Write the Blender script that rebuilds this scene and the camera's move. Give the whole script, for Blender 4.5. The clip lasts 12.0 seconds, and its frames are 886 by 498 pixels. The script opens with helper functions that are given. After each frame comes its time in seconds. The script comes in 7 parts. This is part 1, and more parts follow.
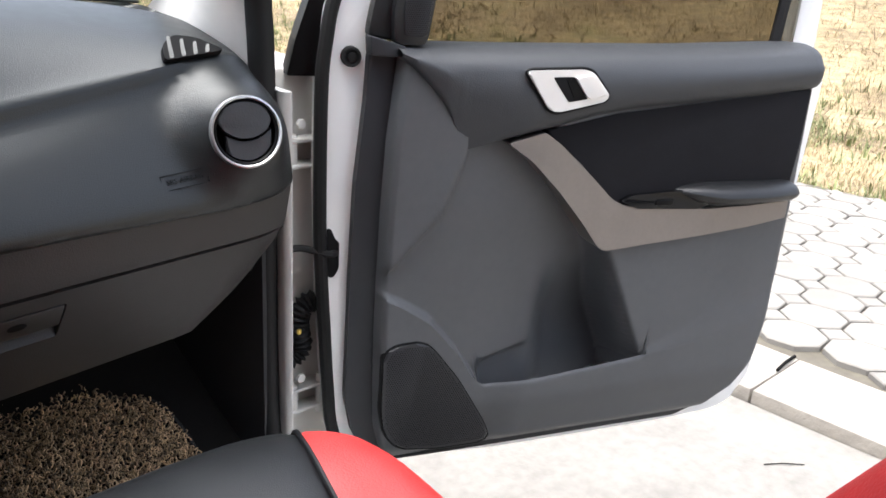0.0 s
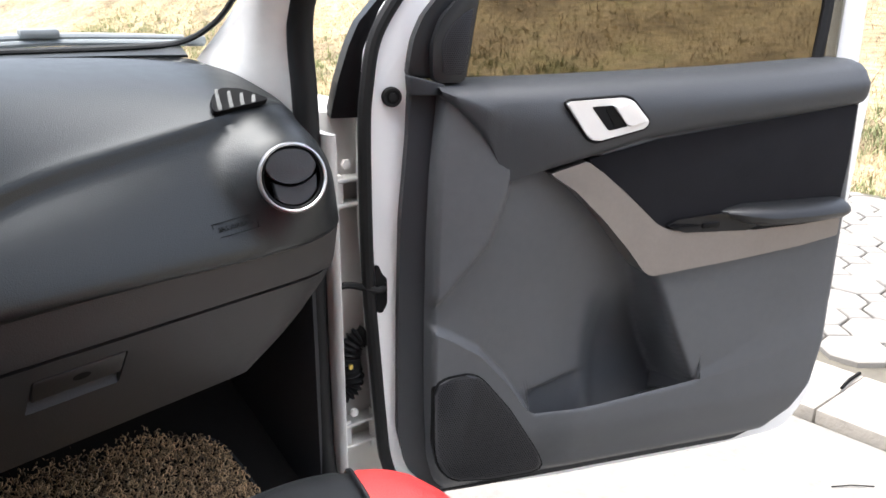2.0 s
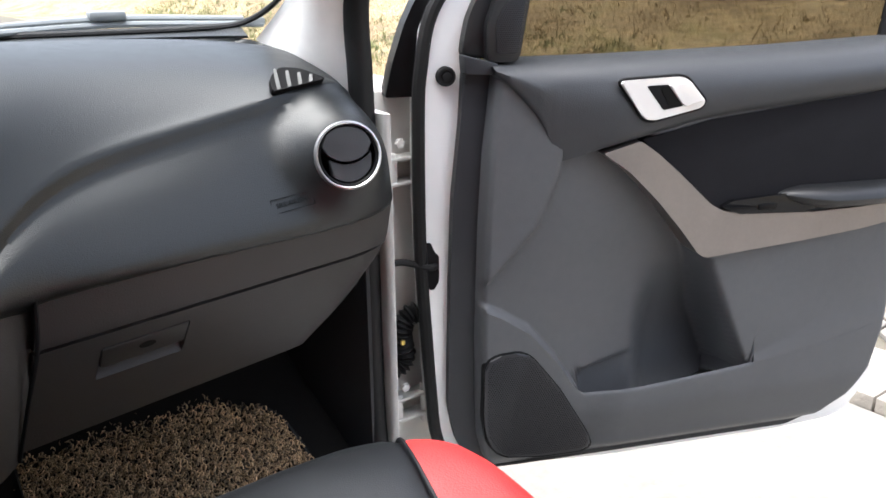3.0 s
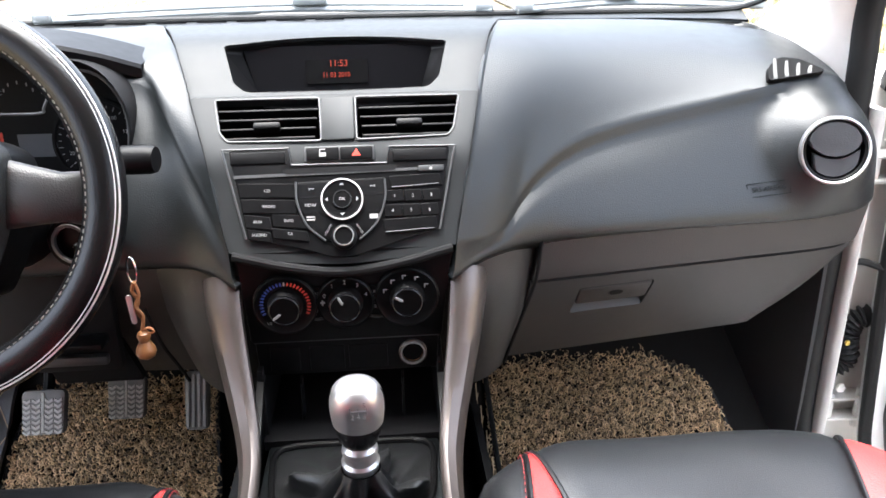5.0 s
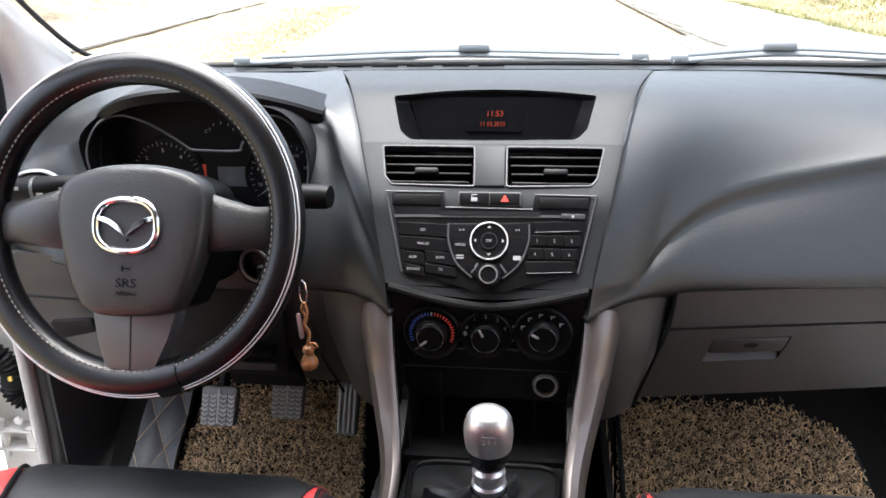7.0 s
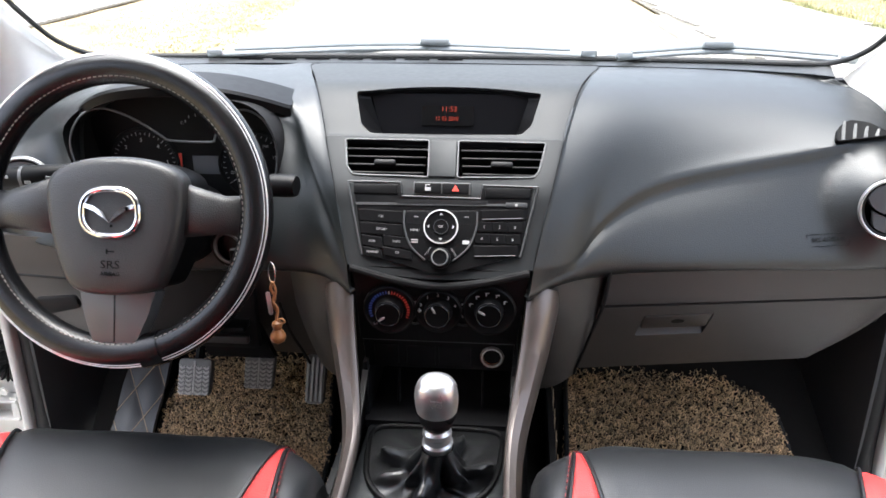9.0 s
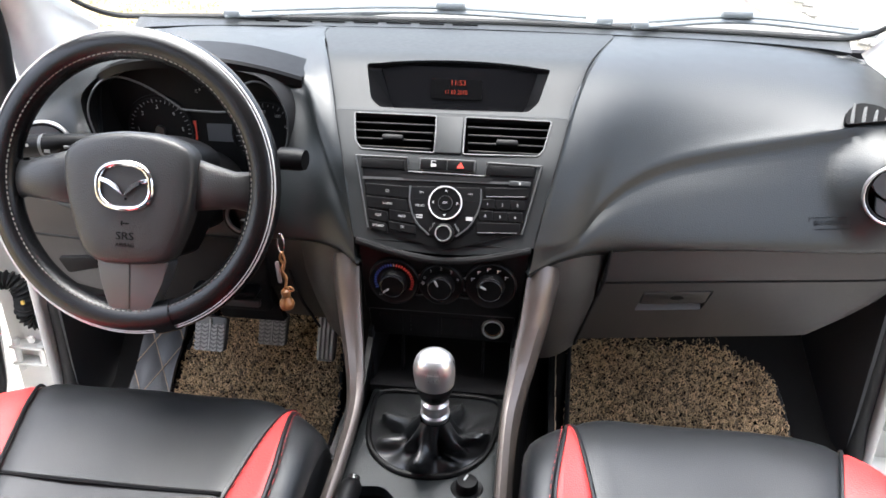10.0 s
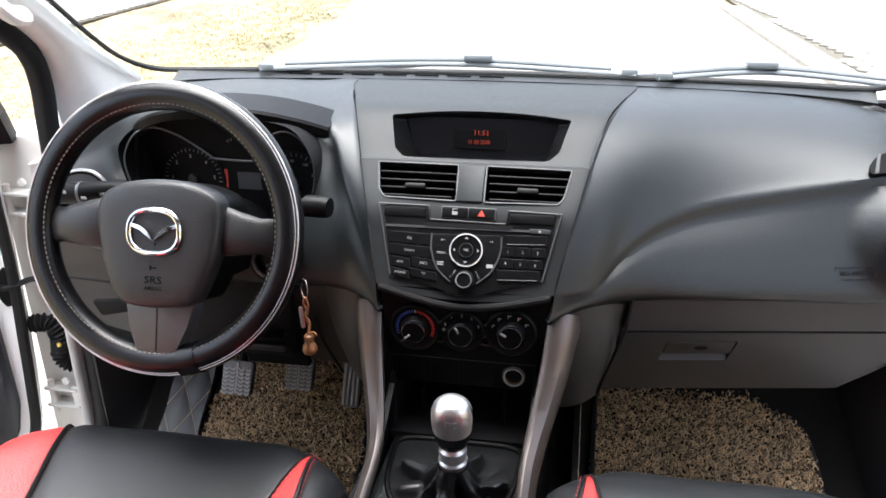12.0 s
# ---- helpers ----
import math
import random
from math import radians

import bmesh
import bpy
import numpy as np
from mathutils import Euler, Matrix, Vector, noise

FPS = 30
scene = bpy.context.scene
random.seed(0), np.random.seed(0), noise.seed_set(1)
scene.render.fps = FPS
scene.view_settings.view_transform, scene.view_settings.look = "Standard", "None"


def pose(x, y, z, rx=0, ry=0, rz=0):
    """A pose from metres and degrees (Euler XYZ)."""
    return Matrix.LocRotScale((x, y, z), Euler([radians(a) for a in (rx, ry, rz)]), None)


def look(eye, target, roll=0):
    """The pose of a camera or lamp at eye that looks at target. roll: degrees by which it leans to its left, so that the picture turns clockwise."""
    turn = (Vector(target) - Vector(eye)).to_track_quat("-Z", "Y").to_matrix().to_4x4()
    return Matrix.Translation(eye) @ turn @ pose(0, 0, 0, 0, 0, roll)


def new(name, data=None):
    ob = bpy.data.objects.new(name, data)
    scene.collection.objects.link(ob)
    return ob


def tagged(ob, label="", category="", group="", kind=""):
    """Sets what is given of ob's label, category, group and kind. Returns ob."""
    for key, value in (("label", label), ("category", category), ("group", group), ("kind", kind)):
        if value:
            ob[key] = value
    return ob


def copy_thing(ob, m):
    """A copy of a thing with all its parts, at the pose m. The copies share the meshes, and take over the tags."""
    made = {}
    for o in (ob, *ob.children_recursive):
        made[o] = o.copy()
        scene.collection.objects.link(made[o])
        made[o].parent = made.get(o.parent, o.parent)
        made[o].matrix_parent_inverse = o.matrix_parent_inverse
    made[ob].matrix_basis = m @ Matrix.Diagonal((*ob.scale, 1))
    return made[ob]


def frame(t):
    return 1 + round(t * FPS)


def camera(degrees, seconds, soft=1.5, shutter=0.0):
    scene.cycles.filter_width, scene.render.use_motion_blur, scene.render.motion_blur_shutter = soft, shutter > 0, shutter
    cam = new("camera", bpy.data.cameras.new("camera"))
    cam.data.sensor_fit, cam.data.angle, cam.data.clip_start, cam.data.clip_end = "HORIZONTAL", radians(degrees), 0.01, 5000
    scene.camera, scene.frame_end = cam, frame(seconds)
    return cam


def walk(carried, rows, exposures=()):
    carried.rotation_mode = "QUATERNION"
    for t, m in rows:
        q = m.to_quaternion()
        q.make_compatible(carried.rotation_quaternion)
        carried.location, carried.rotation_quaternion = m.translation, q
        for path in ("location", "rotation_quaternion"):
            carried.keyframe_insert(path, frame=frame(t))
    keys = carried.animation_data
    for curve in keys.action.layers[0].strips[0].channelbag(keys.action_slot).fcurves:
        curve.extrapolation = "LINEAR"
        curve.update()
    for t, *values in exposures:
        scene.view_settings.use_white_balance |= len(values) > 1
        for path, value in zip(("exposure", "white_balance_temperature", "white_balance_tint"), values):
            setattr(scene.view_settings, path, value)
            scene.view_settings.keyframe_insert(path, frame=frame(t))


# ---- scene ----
cam = camera(58.3, 12.0, soft=1.6)
PATH = [
    (0, (0.145, -0.821, 1.357), (1.453, 0.541, 0.699), 3.6),
    (0.5, (0.131, -0.827, 1.362), (1.36, 0.614, 0.72), 2.4),
    (1, (0.137, -0.826, 1.373), (1.356, 0.629, 0.743), 1.3),
    (1.5, (0.143, -0.834, 1.376), (1.363, 0.628, 0.765), 0.3),
    (2, (0.144, -0.833, 1.375), (1.367, 0.628, 0.771), 0.2),
    (2.5, (0.145, -0.833, 1.372), (1.363, 0.632, 0.765), 0.3),
    (3, (0.135, -0.846, 1.374), (1.246, 0.686, 0.727), -0.4),
    (3.5, (0.119, -0.862, 1.376), (1.009, 0.793, 0.691), -1.4),
    (3.7, (0.109, -0.871, 1.374), (0.886, 0.843, 0.697), -1.3),
    (5.3, (0.04, -0.928, 1.439), (0.088, 0.927, 0.693), -0.8),
    (5.5, (0.038, -0.939, 1.445), (0.039, 0.923, 0.714), -0.7),
    (6, (0.035, -0.956, 1.457), (-0.037, 0.918, 0.763), 0.0),
    (6.5, (0.043, -0.96, 1.469), (-0.176, 0.91, 0.794), -0.3),
    (7, (0.058, -0.977, 1.477), (-0.176, 0.885, 0.785), -1.1),
    (9, (0.095, -1.064, 1.523), (-0.076, 0.782, 0.774), -0.2),
    (9.5, (0.114, -1.074, 1.561), (-0.033, 0.756, 0.768), 0.9),
    (10, (0.125, -1.066, 1.579), (-0.103, 0.71, 0.69), 0.4),
    (10.5, (0.137, -1.07, 1.576), (-0.211, 0.718, 0.751), 0.2),
    (11, (0.144, -1.073, 1.577), (-0.216, 0.728, 0.785), -0.0),
    (11.5, (0.146, -1.074, 1.579), (-0.204, 0.733, 0.796), -0.3),
    (12, (0.151, -1.074, 1.582), (-0.181, 0.738, 0.804), -0.4),
]
walk(cam, [(t, look(eye, target, roll)) for t, eye, target, roll in PATH],
     exposures=[(0.0, 1.88, 6200, 10), (1.0, 2.00, 6200, 10), (3.0, 2.08, 6200, 10), (3.7, 2.60, 6200, 10), (5.3, 3.22, 6200, 10), (6.0, 3.24, 6200, 10), (7.1, 2.58, 6200, 10), (9.0, 2.68, 6200, 10), (10.0, 2.80, 6200, 10), (10.5, 2.84, 6200, 10), (11.0, 2.46, 6200, 10), (12.0, 2.36, 6200, 10)])

# ---- world and sun: bright overcast day ----
world = bpy.data.worlds.new("overcast_sky")
scene.world = world
world.use_nodes = True
wn, wl = world.node_tree.nodes, world.node_tree.links
sky = wn.new("ShaderNodeTexSky")
sky.sky_type, sky.sun_disc = "NISHITA", False
sky.sun_elevation, sky.sun_rotation = radians(80.7), radians(310)
sky.air_density, sky.dust_density, sky.ozone_density = 1.0, 6.0, 1.0
soft_sky = wn.new("ShaderNodeHueSaturation")
soft_sky.inputs["Saturation"].default_value = 0.55
wl.new(sky.outputs[0], soft_sky.inputs["Color"])
wl.new(soft_sky.outputs[0], wn["Background"].inputs["Color"])
wn["Background"].inputs["Strength"].default_value = 0.15
sun = new("sun", bpy.data.lights.new("sun", "SUN"))
sun.data.energy, sun.data.angle, sun.data.color = 1.1, radians(60), (1.0, 0.985, 0.96)
sun.matrix_basis = look((0, 0, 0), (0.12, -0.10, -0.98))
# ---- materials ----
def material(name, color, rough=0.5, metal=0.0, vary=0.12, scale=30.0, bump=0.0, bump_scale=400.0, kind="noise",
             spec=0.5, coat=0.0, island=0.0, sheen=0.0, stain=0.0):
    """Procedural surface: base colour varied at two scales, uneven gloss and a fine relief."""
    m = bpy.data.materials.new(name)
    m.use_nodes = True
    n, l = m.node_tree.nodes, m.node_tree.links
    b = n["Principled BSDF"]
    co = n.new("ShaderNodeTexCoord")
    big, small = n.new("ShaderNodeTexNoise"), n.new("ShaderNodeTexNoise")
    big.inputs["Scale"].default_value, small.inputs["Scale"].default_value = scale * 0.12, scale
    small.inputs["Detail"].default_value = 6
    for t in (big, small):
        l.new(co.outputs["Object"], t.inputs["Vector"])
    mix = n.new("ShaderNodeMath")
    mix.operation = "ADD"
    l.new(big.outputs["Fac"], mix.inputs[0])
    l.new(small.outputs["Fac"], mix.inputs[1])
    ramp = n.new("ShaderNodeMapRange")
    ramp.inputs["From Min"].default_value, ramp.inputs["From Max"].default_value = 0.6, 1.4
    ramp.inputs["To Min"].default_value, ramp.inputs["To Max"].default_value = 1 - vary, 1 + vary
    l.new(mix.outputs[0], ramp.inputs["Value"])
    val = ramp.outputs["Result"]
    if island:
        geo = n.new("ShaderNodeNewGeometry") if island > 0 else n.new("ShaderNodeObjectInfo")
        r2 = n.new("ShaderNodeMapRange")
        r2.inputs["To Min"].default_value, r2.inputs["To Max"].default_value = 1 - abs(island), 1 + abs(island)
        l.new(geo.outputs["Random Per Island" if island > 0 else "Random"], r2.inputs["Value"])
        mul = n.new("ShaderNodeMath")
        mul.operation = "MULTIPLY"
        l.new(val, mul.inputs[0])
        l.new(r2.outputs["Result"], mul.inputs[1])
        val = mul.outputs[0]
    sc = n.new("ShaderNodeVectorMath")
    sc.operation = "SCALE"
    sc.inputs[0].default_value = color
    l.new(val, sc.inputs["Scale"])
    l.new(sc.outputs[0], b.inputs["Base Color"])
    b.inputs["Metallic"].default_value = metal
    b.inputs["Specular IOR Level"].default_value = spec
    b.inputs["Coat Weight"].default_value = coat
    if sheen:
        b.inputs["Sheen Weight"].default_value, b.inputs["Sheen Roughness"].default_value = sheen, 0.4
    rr = n.new("ShaderNodeMapRange")
    rr.inputs["To Min"].default_value, rr.inputs["To Max"].default_value = rough * 0.85, min(1, rough * 1.15)
    l.new(small.outputs["Fac"], rr.inputs["Value"])
    l.new(rr.outputs["Result"], b.inputs["Roughness"])
    if bump:
        bp = n.new("ShaderNodeBump")
        bp.inputs["Strength"].default_value, bp.inputs["Distance"].default_value = bump, (0.5 if kind == "leather" else 0.3) / bump_scale
        if kind == "leather":
            v = n.new("ShaderNodeTexVoronoi")
            v.feature = "SMOOTH_F1"
            v.inputs["Scale"].default_value = bump_scale
            src = v.outputs["Distance"]
        elif kind == "dots":
            v = n.new("ShaderNodeTexVoronoi")
            v.inputs["Scale"].default_value, v.inputs["Randomness"].default_value = bump_scale, 0.4
            src = v.outputs["Distance"]
        elif kind == "brushed":
            v = n.new("ShaderNodeTexNoise")
            v.inputs["Scale"].default_value = bump_scale
            src = v.outputs["Fac"]
        else:
            v = n.new("ShaderNodeTexNoise")
            v.inputs["Scale"].default_value, v.inputs["Detail"].default_value = bump_scale, 4
            src = v.outputs["Fac"]
        l.new(co.outputs["Object"], v.inputs["Vector"])
        l.new(src, bp.inputs["Height"])
        l.new(bp.outputs[0], b.inputs["Normal"])
    return m


def glowing(name, color, strength):
    m = bpy.data.materials.new(name)
    m.use_nodes = True
    b = m.node_tree.nodes["Principled BSDF"]
    b.inputs["Base Color"].default_value = (0.02, 0.0, 0.0, 1)
    b.inputs["Emission Color"].default_value, b.inputs["Emission Strength"].default_value = (*color, 1), strength
    return m


def glass(name, tint, gloss=0.06):
    m = bpy.data.materials.new(name)
    m.use_nodes = True
    n, l = m.node_tree.nodes, m.node_tree.links
    n.remove(n["Principled BSDF"])
    tr, gl, mx, lw = (n.new("ShaderNode" + k) for k in ("BsdfTransparent", "BsdfGlossy", "MixShader", "LayerWeight"))
    tr.inputs["Color"].default_value = (*tint, 1)
    gl.inputs["Roughness"].default_value = 0.02
    lw.inputs["Blend"].default_value = gloss
    l.new(lw.outputs["Fresnel"], mx.inputs["Fac"])
    l.new(tr.outputs[0], mx.inputs[1])
    l.new(gl.outputs[0], mx.inputs[2])
    l.new(mx.outputs[0], n["Material Output"].inputs["Surface"])
    return m


PAD = material("soft_dash_plastic", (0.0078, 0.0098, 0.0106), 0.39, vary=0.1, scale=60, bump=0.42, bump_scale=820, kind="leather", spec=0.47)
GREY = material("warm_grey_plastic", (0.027, 0.0251, 0.0241), 0.5, vary=0.08, scale=90, bump=0.35, bump_scale=700, kind="leather", spec=0.4)
FASCIA = material("satin_charcoal_fascia", (0.0140, 0.0158, 0.0166), 0.50, vary=0.06, scale=120, bump=0.06, bump_scale=900, spec=0.24)
EDGE = material("dull_silver_edge", (0.062, 0.064, 0.066), 0.45, metal=0.3, vary=0.05)
BEZEL = material("graphite_trim_paint", (0.017, 0.019, 0.0205), 0.42, metal=0.0, vary=0.05, scale=200, bump=0.05, bump_scale=900)
BLACK = material("black_plastic", (0.0030, 0.0030, 0.0033), 0.42, vary=0.15, scale=80, bump=0.2, bump_scale=900, spec=0.13)
KICK = material("black_kick_panel_plastic", (0.023, 0.0240, 0.0262), 0.45, vary=0.1, scale=70, bump=0.3, bump_scale=600, kind="leather", spec=0.3)
DARK = material("dark_door_plastic", (0.037, 0.0394, 0.0432), 0.5, vary=0.08, scale=70, bump=0.3, bump_scale=600, kind="leather", spec=0.4)
DOORGREY = material("grey_door_plastic", (0.078, 0.081, 0.087), 0.46, vary=0.08, scale=70, bump=0.3, bump_scale=600, kind="leather", spec=0.4)
# near black: puts shade into gaps, hollows and recesses; also plain black parts
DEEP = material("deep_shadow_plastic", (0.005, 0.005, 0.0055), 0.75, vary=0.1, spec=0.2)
GLOSSBLACK = material("gloss_black_plastic", (0.006, 0.006, 0.007), 0.20, vary=0.1, scale=40, spec=0.25)
CHROME = material("chrome", (0.70, 0.70, 0.71), 0.12, metal=1.0, vary=0.03, scale=20)
SATIN = material("satin_silver", (0.62, 0.62, 0.62), 0.32, metal=0.9, vary=0.04, scale=200, bump=0.05, bump_scale=900)
BOW = material("warm_silver_door_trim", (0.215, 0.195, 0.184), 0.34, metal=0.7, vary=0.06, scale=160, bump=0.06, bump_scale=1200)
BAR = material("warm_silver_trim", (0.122, 0.104, 0.096), 0.36, metal=0.7, vary=0.06, scale=160, bump=0.06, bump_scale=1200)
HUB = material("grained_hub_plastic", (0.024, 0.0249, 0.0256), 0.36, vary=0.08, scale=70, bump=0.5, bump_scale=700, kind="leather", spec=0.45)
SPOKE = material("grey_spoke_paint", (0.102, 0.105, 0.107), 0.4, metal=0.4, vary=0.05)
COPPER = material("coppery_socket_metal", (0.60, 0.30, 0.14), 0.4, metal=0.3, vary=0.1)
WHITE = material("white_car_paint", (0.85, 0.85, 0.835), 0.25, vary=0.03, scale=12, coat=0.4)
# the same white darkened, with the shade of the hinge recess in the colour
SHADEWHITE = material("shaded_white_paint", (0.55, 0.54, 0.51), 0.4, vary=0.08, scale=18)
RUBBER = material("black_rubber", (0.006, 0.006, 0.0062), 0.65, vary=0.2, scale=60, bump=0.2, bump_scale=500, spec=0.3)
TRIMDARK = material("dark_blue_grey_plastic", (0.022, 0.0235, 0.027), 0.5, vary=0.1, scale=70, bump=0.25, bump_scale=800, kind="leather", spec=0.35)
ARM = material("black_armrest_skin", (0.0088, 0.0092, 0.0102), 0.42, vary=0.1, scale=60, bump=0.3, bump_scale=800, kind="leather", spec=0.45)
FABRIC = material("black_knit_fabric", (0.0100, 0.0097, 0.0116), 0.9, vary=0.15, scale=150, bump=0.6, bump_scale=1400, sheen=0.0, spec=0.2)
GRILLE = material("perforated_speaker_grille", (0.013, 0.0135, 0.017), 0.5, vary=0.1, bump=0.2, bump_scale=900)
LEATHER = material("black_seat_leather", (0.0098, 0.0108, 0.0120), 0.36, vary=0.10, scale=50, bump=0.32, bump_scale=900, kind="leather", spec=0.46)
BOOT = material("glossy_black_boot_leather", (0.010, 0.0105, 0.011), 0.30, vary=0.12, scale=60, bump=0.3, bump_scale=700, kind="leather")
RED = material("red_seat_leather", (0.64, 0.040, 0.038), 0.42, vary=0.07, scale=50, bump=0.35, bump_scale=520, kind="leather")
WHEELSKIN = material("wheel_cover_leather", (0.0055, 0.0055, 0.0060), 0.24, vary=0.12, scale=80, bump=0.34, bump_scale=800, kind="leather", spec=0.38)
PIPING = material("silver_piping", (0.75, 0.74, 0.73), 0.25, metal=0.3, vary=0.05)
THREAD = material("tan_thread", (0.30, 0.22, 0.14), 0.8)
GREYTHREAD = material("dull_grey_thread", (0.16, 0.15, 0.135), 0.8)
REDTHREAD = material("dark_red_thread", (0.30, 0.04, 0.04), 0.8)
TRIMGREY = material("light_grey_pillar_trim", (0.86, 0.845, 0.81), 0.75, vary=0.05, scale=60, bump=0.25, bump_scale=900)
CABINWALL = material("dark_rear_trim", (0.035, 0.034, 0.034), 0.7, vary=0.08, scale=40)
HEADLINER = material("grey_headliner", (0.50, 0.49, 0.46), 0.9, vary=0.05, scale=60)
COIL = material("brown_coil_fibre", (0.43, 0.300, 0.168), 0.55, vary=0.2, scale=80, island=0.85)
MATBASE = material("black_mat_backing", (0.005, 0.0046, 0.0042), 0.9, vary=0.3, scale=200, spec=0.15)
QUILT = material("grey_quilted_leather", (0.040, 0.0405, 0.0425), 0.5, vary=0.1, scale=60, bump=0.4, bump_scale=500, kind="leather")
PEDALBASE = material("dark_pedal_rubber", (0.13, 0.128, 0.124), 0.6, vary=0.25, scale=60)
PEDAL = material("worn_grey_pedal_rubber", (0.30, 0.295, 0.28), 0.55, vary=0.25, scale=60)
WOOD = material("brown_wooden_bead", (0.24, 0.10, 0.035), 0.35, vary=0.25, scale=60)
CORD = material("brown_cord", (0.30, 0.13, 0.05), 0.7, vary=0.3, scale=200)
BRASS = material("brass_tab", (0.7, 0.5, 0.12), 0.3, metal=0.6)
PRINT = material("white_print", (0.33, 0.33, 0.33), 0.6)
DIMPRINT = material("grey_print", (0.20, 0.20, 0.205), 0.6)
REDPRINT = material("red_print", (0.65, 0.06, 0.04), 0.5)
BLUEPRINT = material("blue_print", (0.03, 0.07, 0.30), 0.5)
LCD = material("grey_lcd", (0.10, 0.105, 0.115), 0.2, vary=0.05)
DIGIT = glowing("red_led", (1.0, 0.10, 0.04), 0.075)
WIPER = material("grey_wiper_rubber", (0.22, 0.235, 0.24), 0.5, vary=0.1)
WINDSCREEN = glass("clear_windscreen_glass", (0.94, 0.96, 0.95), 0.04)
TINTED = glass("brown_tinted_glass", (0.40, 0.382, 0.345), 0.10)
CONCRETE = material("pale_concrete", (0.205, 0.192, 0.170), 0.9, vary=0.24, scale=28, bump=0.8, bump_scale=60)
PAVER = material("grey_octagon_paver", (0.215, 0.200, 0.176), 0.9, vary=0.16, scale=9, bump=0.5, bump_scale=80, island=-0.12)
PAVERFAR = material("grey_octagon_pavers_far", (0.215, 0.200, 0.176), 0.9, vary=0.16, scale=9, bump=0.5, bump_scale=80, island=0.12)
JOINT = material("dark_sandy_joint", (0.10, 0.088, 0.066), 0.95, vary=0.3, scale=30)
KERB = material("rough_kerb_stone", (0.27, 0.245, 0.21), 0.9, vary=0.25, scale=14, bump=0.8, bump_scale=60)
def ground_cover(name):
    """Dry grassland: matted straw, brown litter and green patches, mixed at several sizes."""
    m = bpy.data.materials.new(name)
    m.use_nodes = True
    n, l = m.node_tree.nodes, m.node_tree.links
    b = n["Principled BSDF"]
    co = n.new("ShaderNodeTexCoord")

    def field(scale, detail, rough=0.6, squeeze=(1, 1, 1)):
        mp, t = n.new("ShaderNodeMapping"), n.new("ShaderNodeTexNoise")
        mp.inputs["Scale"].default_value = squeeze
        t.inputs["Scale"].default_value, t.inputs["Detail"].default_value, t.inputs["Roughness"].default_value = scale, detail, rough
        l.new(co.outputs["Object"], mp.inputs["Vector"])
        l.new(mp.outputs[0], t.inputs["Vector"])
        return t.outputs["Fac"]

    def ramp(src, stops):
        r = n.new("ShaderNodeValToRGB")
        r.color_ramp.elements[0].position, r.color_ramp.elements[0].color = stops[0][0], (*stops[0][1], 1)
        r.color_ramp.elements[1].position, r.color_ramp.elements[1].color = stops[-1][0], (*stops[-1][1], 1)
        for p, c in stops[1:-1]:
            r.color_ramp.elements.new(p).color = (*c, 1)
        l.new(src, r.inputs["Fac"])
        return r.outputs["Color"]

    base = ramp(field(0.9, 8, 0.65, (1, 0.5, 1)), ((0.32, (0.10, 0.072, 0.042)), (0.46, (0.26, 0.20, 0.115)), (0.56, (0.36, 0.285, 0.165)), (0.70, (0.21, 0.195, 0.085))))
    fine = ramp(field(14, 6, 0.7, (1, 0.35, 1)), ((0.30, (0.35, 0.34, 0.33)), (0.50, (1.0, 1.0, 1.0)), (0.72, (1.5, 1.45, 1.35))))
    mix = n.new("ShaderNodeMix")
    mix.data_type, mix.blend_type = "RGBA", "MULTIPLY"
    mix.inputs["Factor"].default_value = 1.0
    l.new(base, mix.inputs["A"])
    l.new(fine, mix.inputs["B"])
    l.new(mix.outputs["Result"], b.inputs["Base Color"])
    b.inputs["Roughness"].default_value = 0.95
    bp = n.new("ShaderNodeBump")
    bp.inputs["Strength"].default_value, bp.inputs["Distance"].default_value = 0.8, 0.05
    l.new(field(9, 8, 0.7, (1, 0.5, 1)), bp.inputs["Height"])
    l.new(bp.outputs[0], b.inputs["Normal"])
    return m


SOIL = ground_cover("dry_grass_soil")
STRAW = material("dry_straw_grass", (0.42, 0.335, 0.20), 0.85, vary=0.2, scale=4, island=0.28)
GREENGRASS = material("green_grass", (0.17, 0.19, 0.075), 0.8, vary=0.2, scale=4, island=0.4)
TWIG = material("dead_brush_twigs", (0.22, 0.155, 0.105), 0.9, vary=0.25, scale=9, island=0.5)
# ---- shape helpers ----
def thing(name, label, category, at=(0, 0, 0), group="", kind=""):
    ob = new(name)
    ob.matrix_basis = Matrix.Translation(at)
    ob.empty_display_size = 0.05
    return tagged(ob, label, category, group, kind)


def mesh_of(bm, mat, name, sharp=35, flip=False):
    bmesh.ops.recalc_face_normals(bm, faces=bm.faces[:])
    me = bpy.data.meshes.new(name)
    bm.to_mesh(me)
    bm.free()
    me.materials.append(mat)
    me.shade_smooth()
    me.set_sharp_from_angle(angle=radians(sharp))
    return me


def part(name, bm, mat, parent=None, label="", sharp=35, kind=""):
    """One mesh, in the place's own coordinates, under a thing or a part."""
    ob = new(name, mesh_of(bm, mat, name, sharp))
    if parent is not None:
        ob.parent = parent
        ob.matrix_parent_inverse = parent.matrix_basis.inverted()
    return tagged(ob, label, "", "", kind)


def solo(name, bm, mat, label, category, group="", kind="", sharp=35):
    """A thing that is one mesh."""
    return tagged(new(name, mesh_of(bm, mat, name, sharp)), label, category, group, kind)


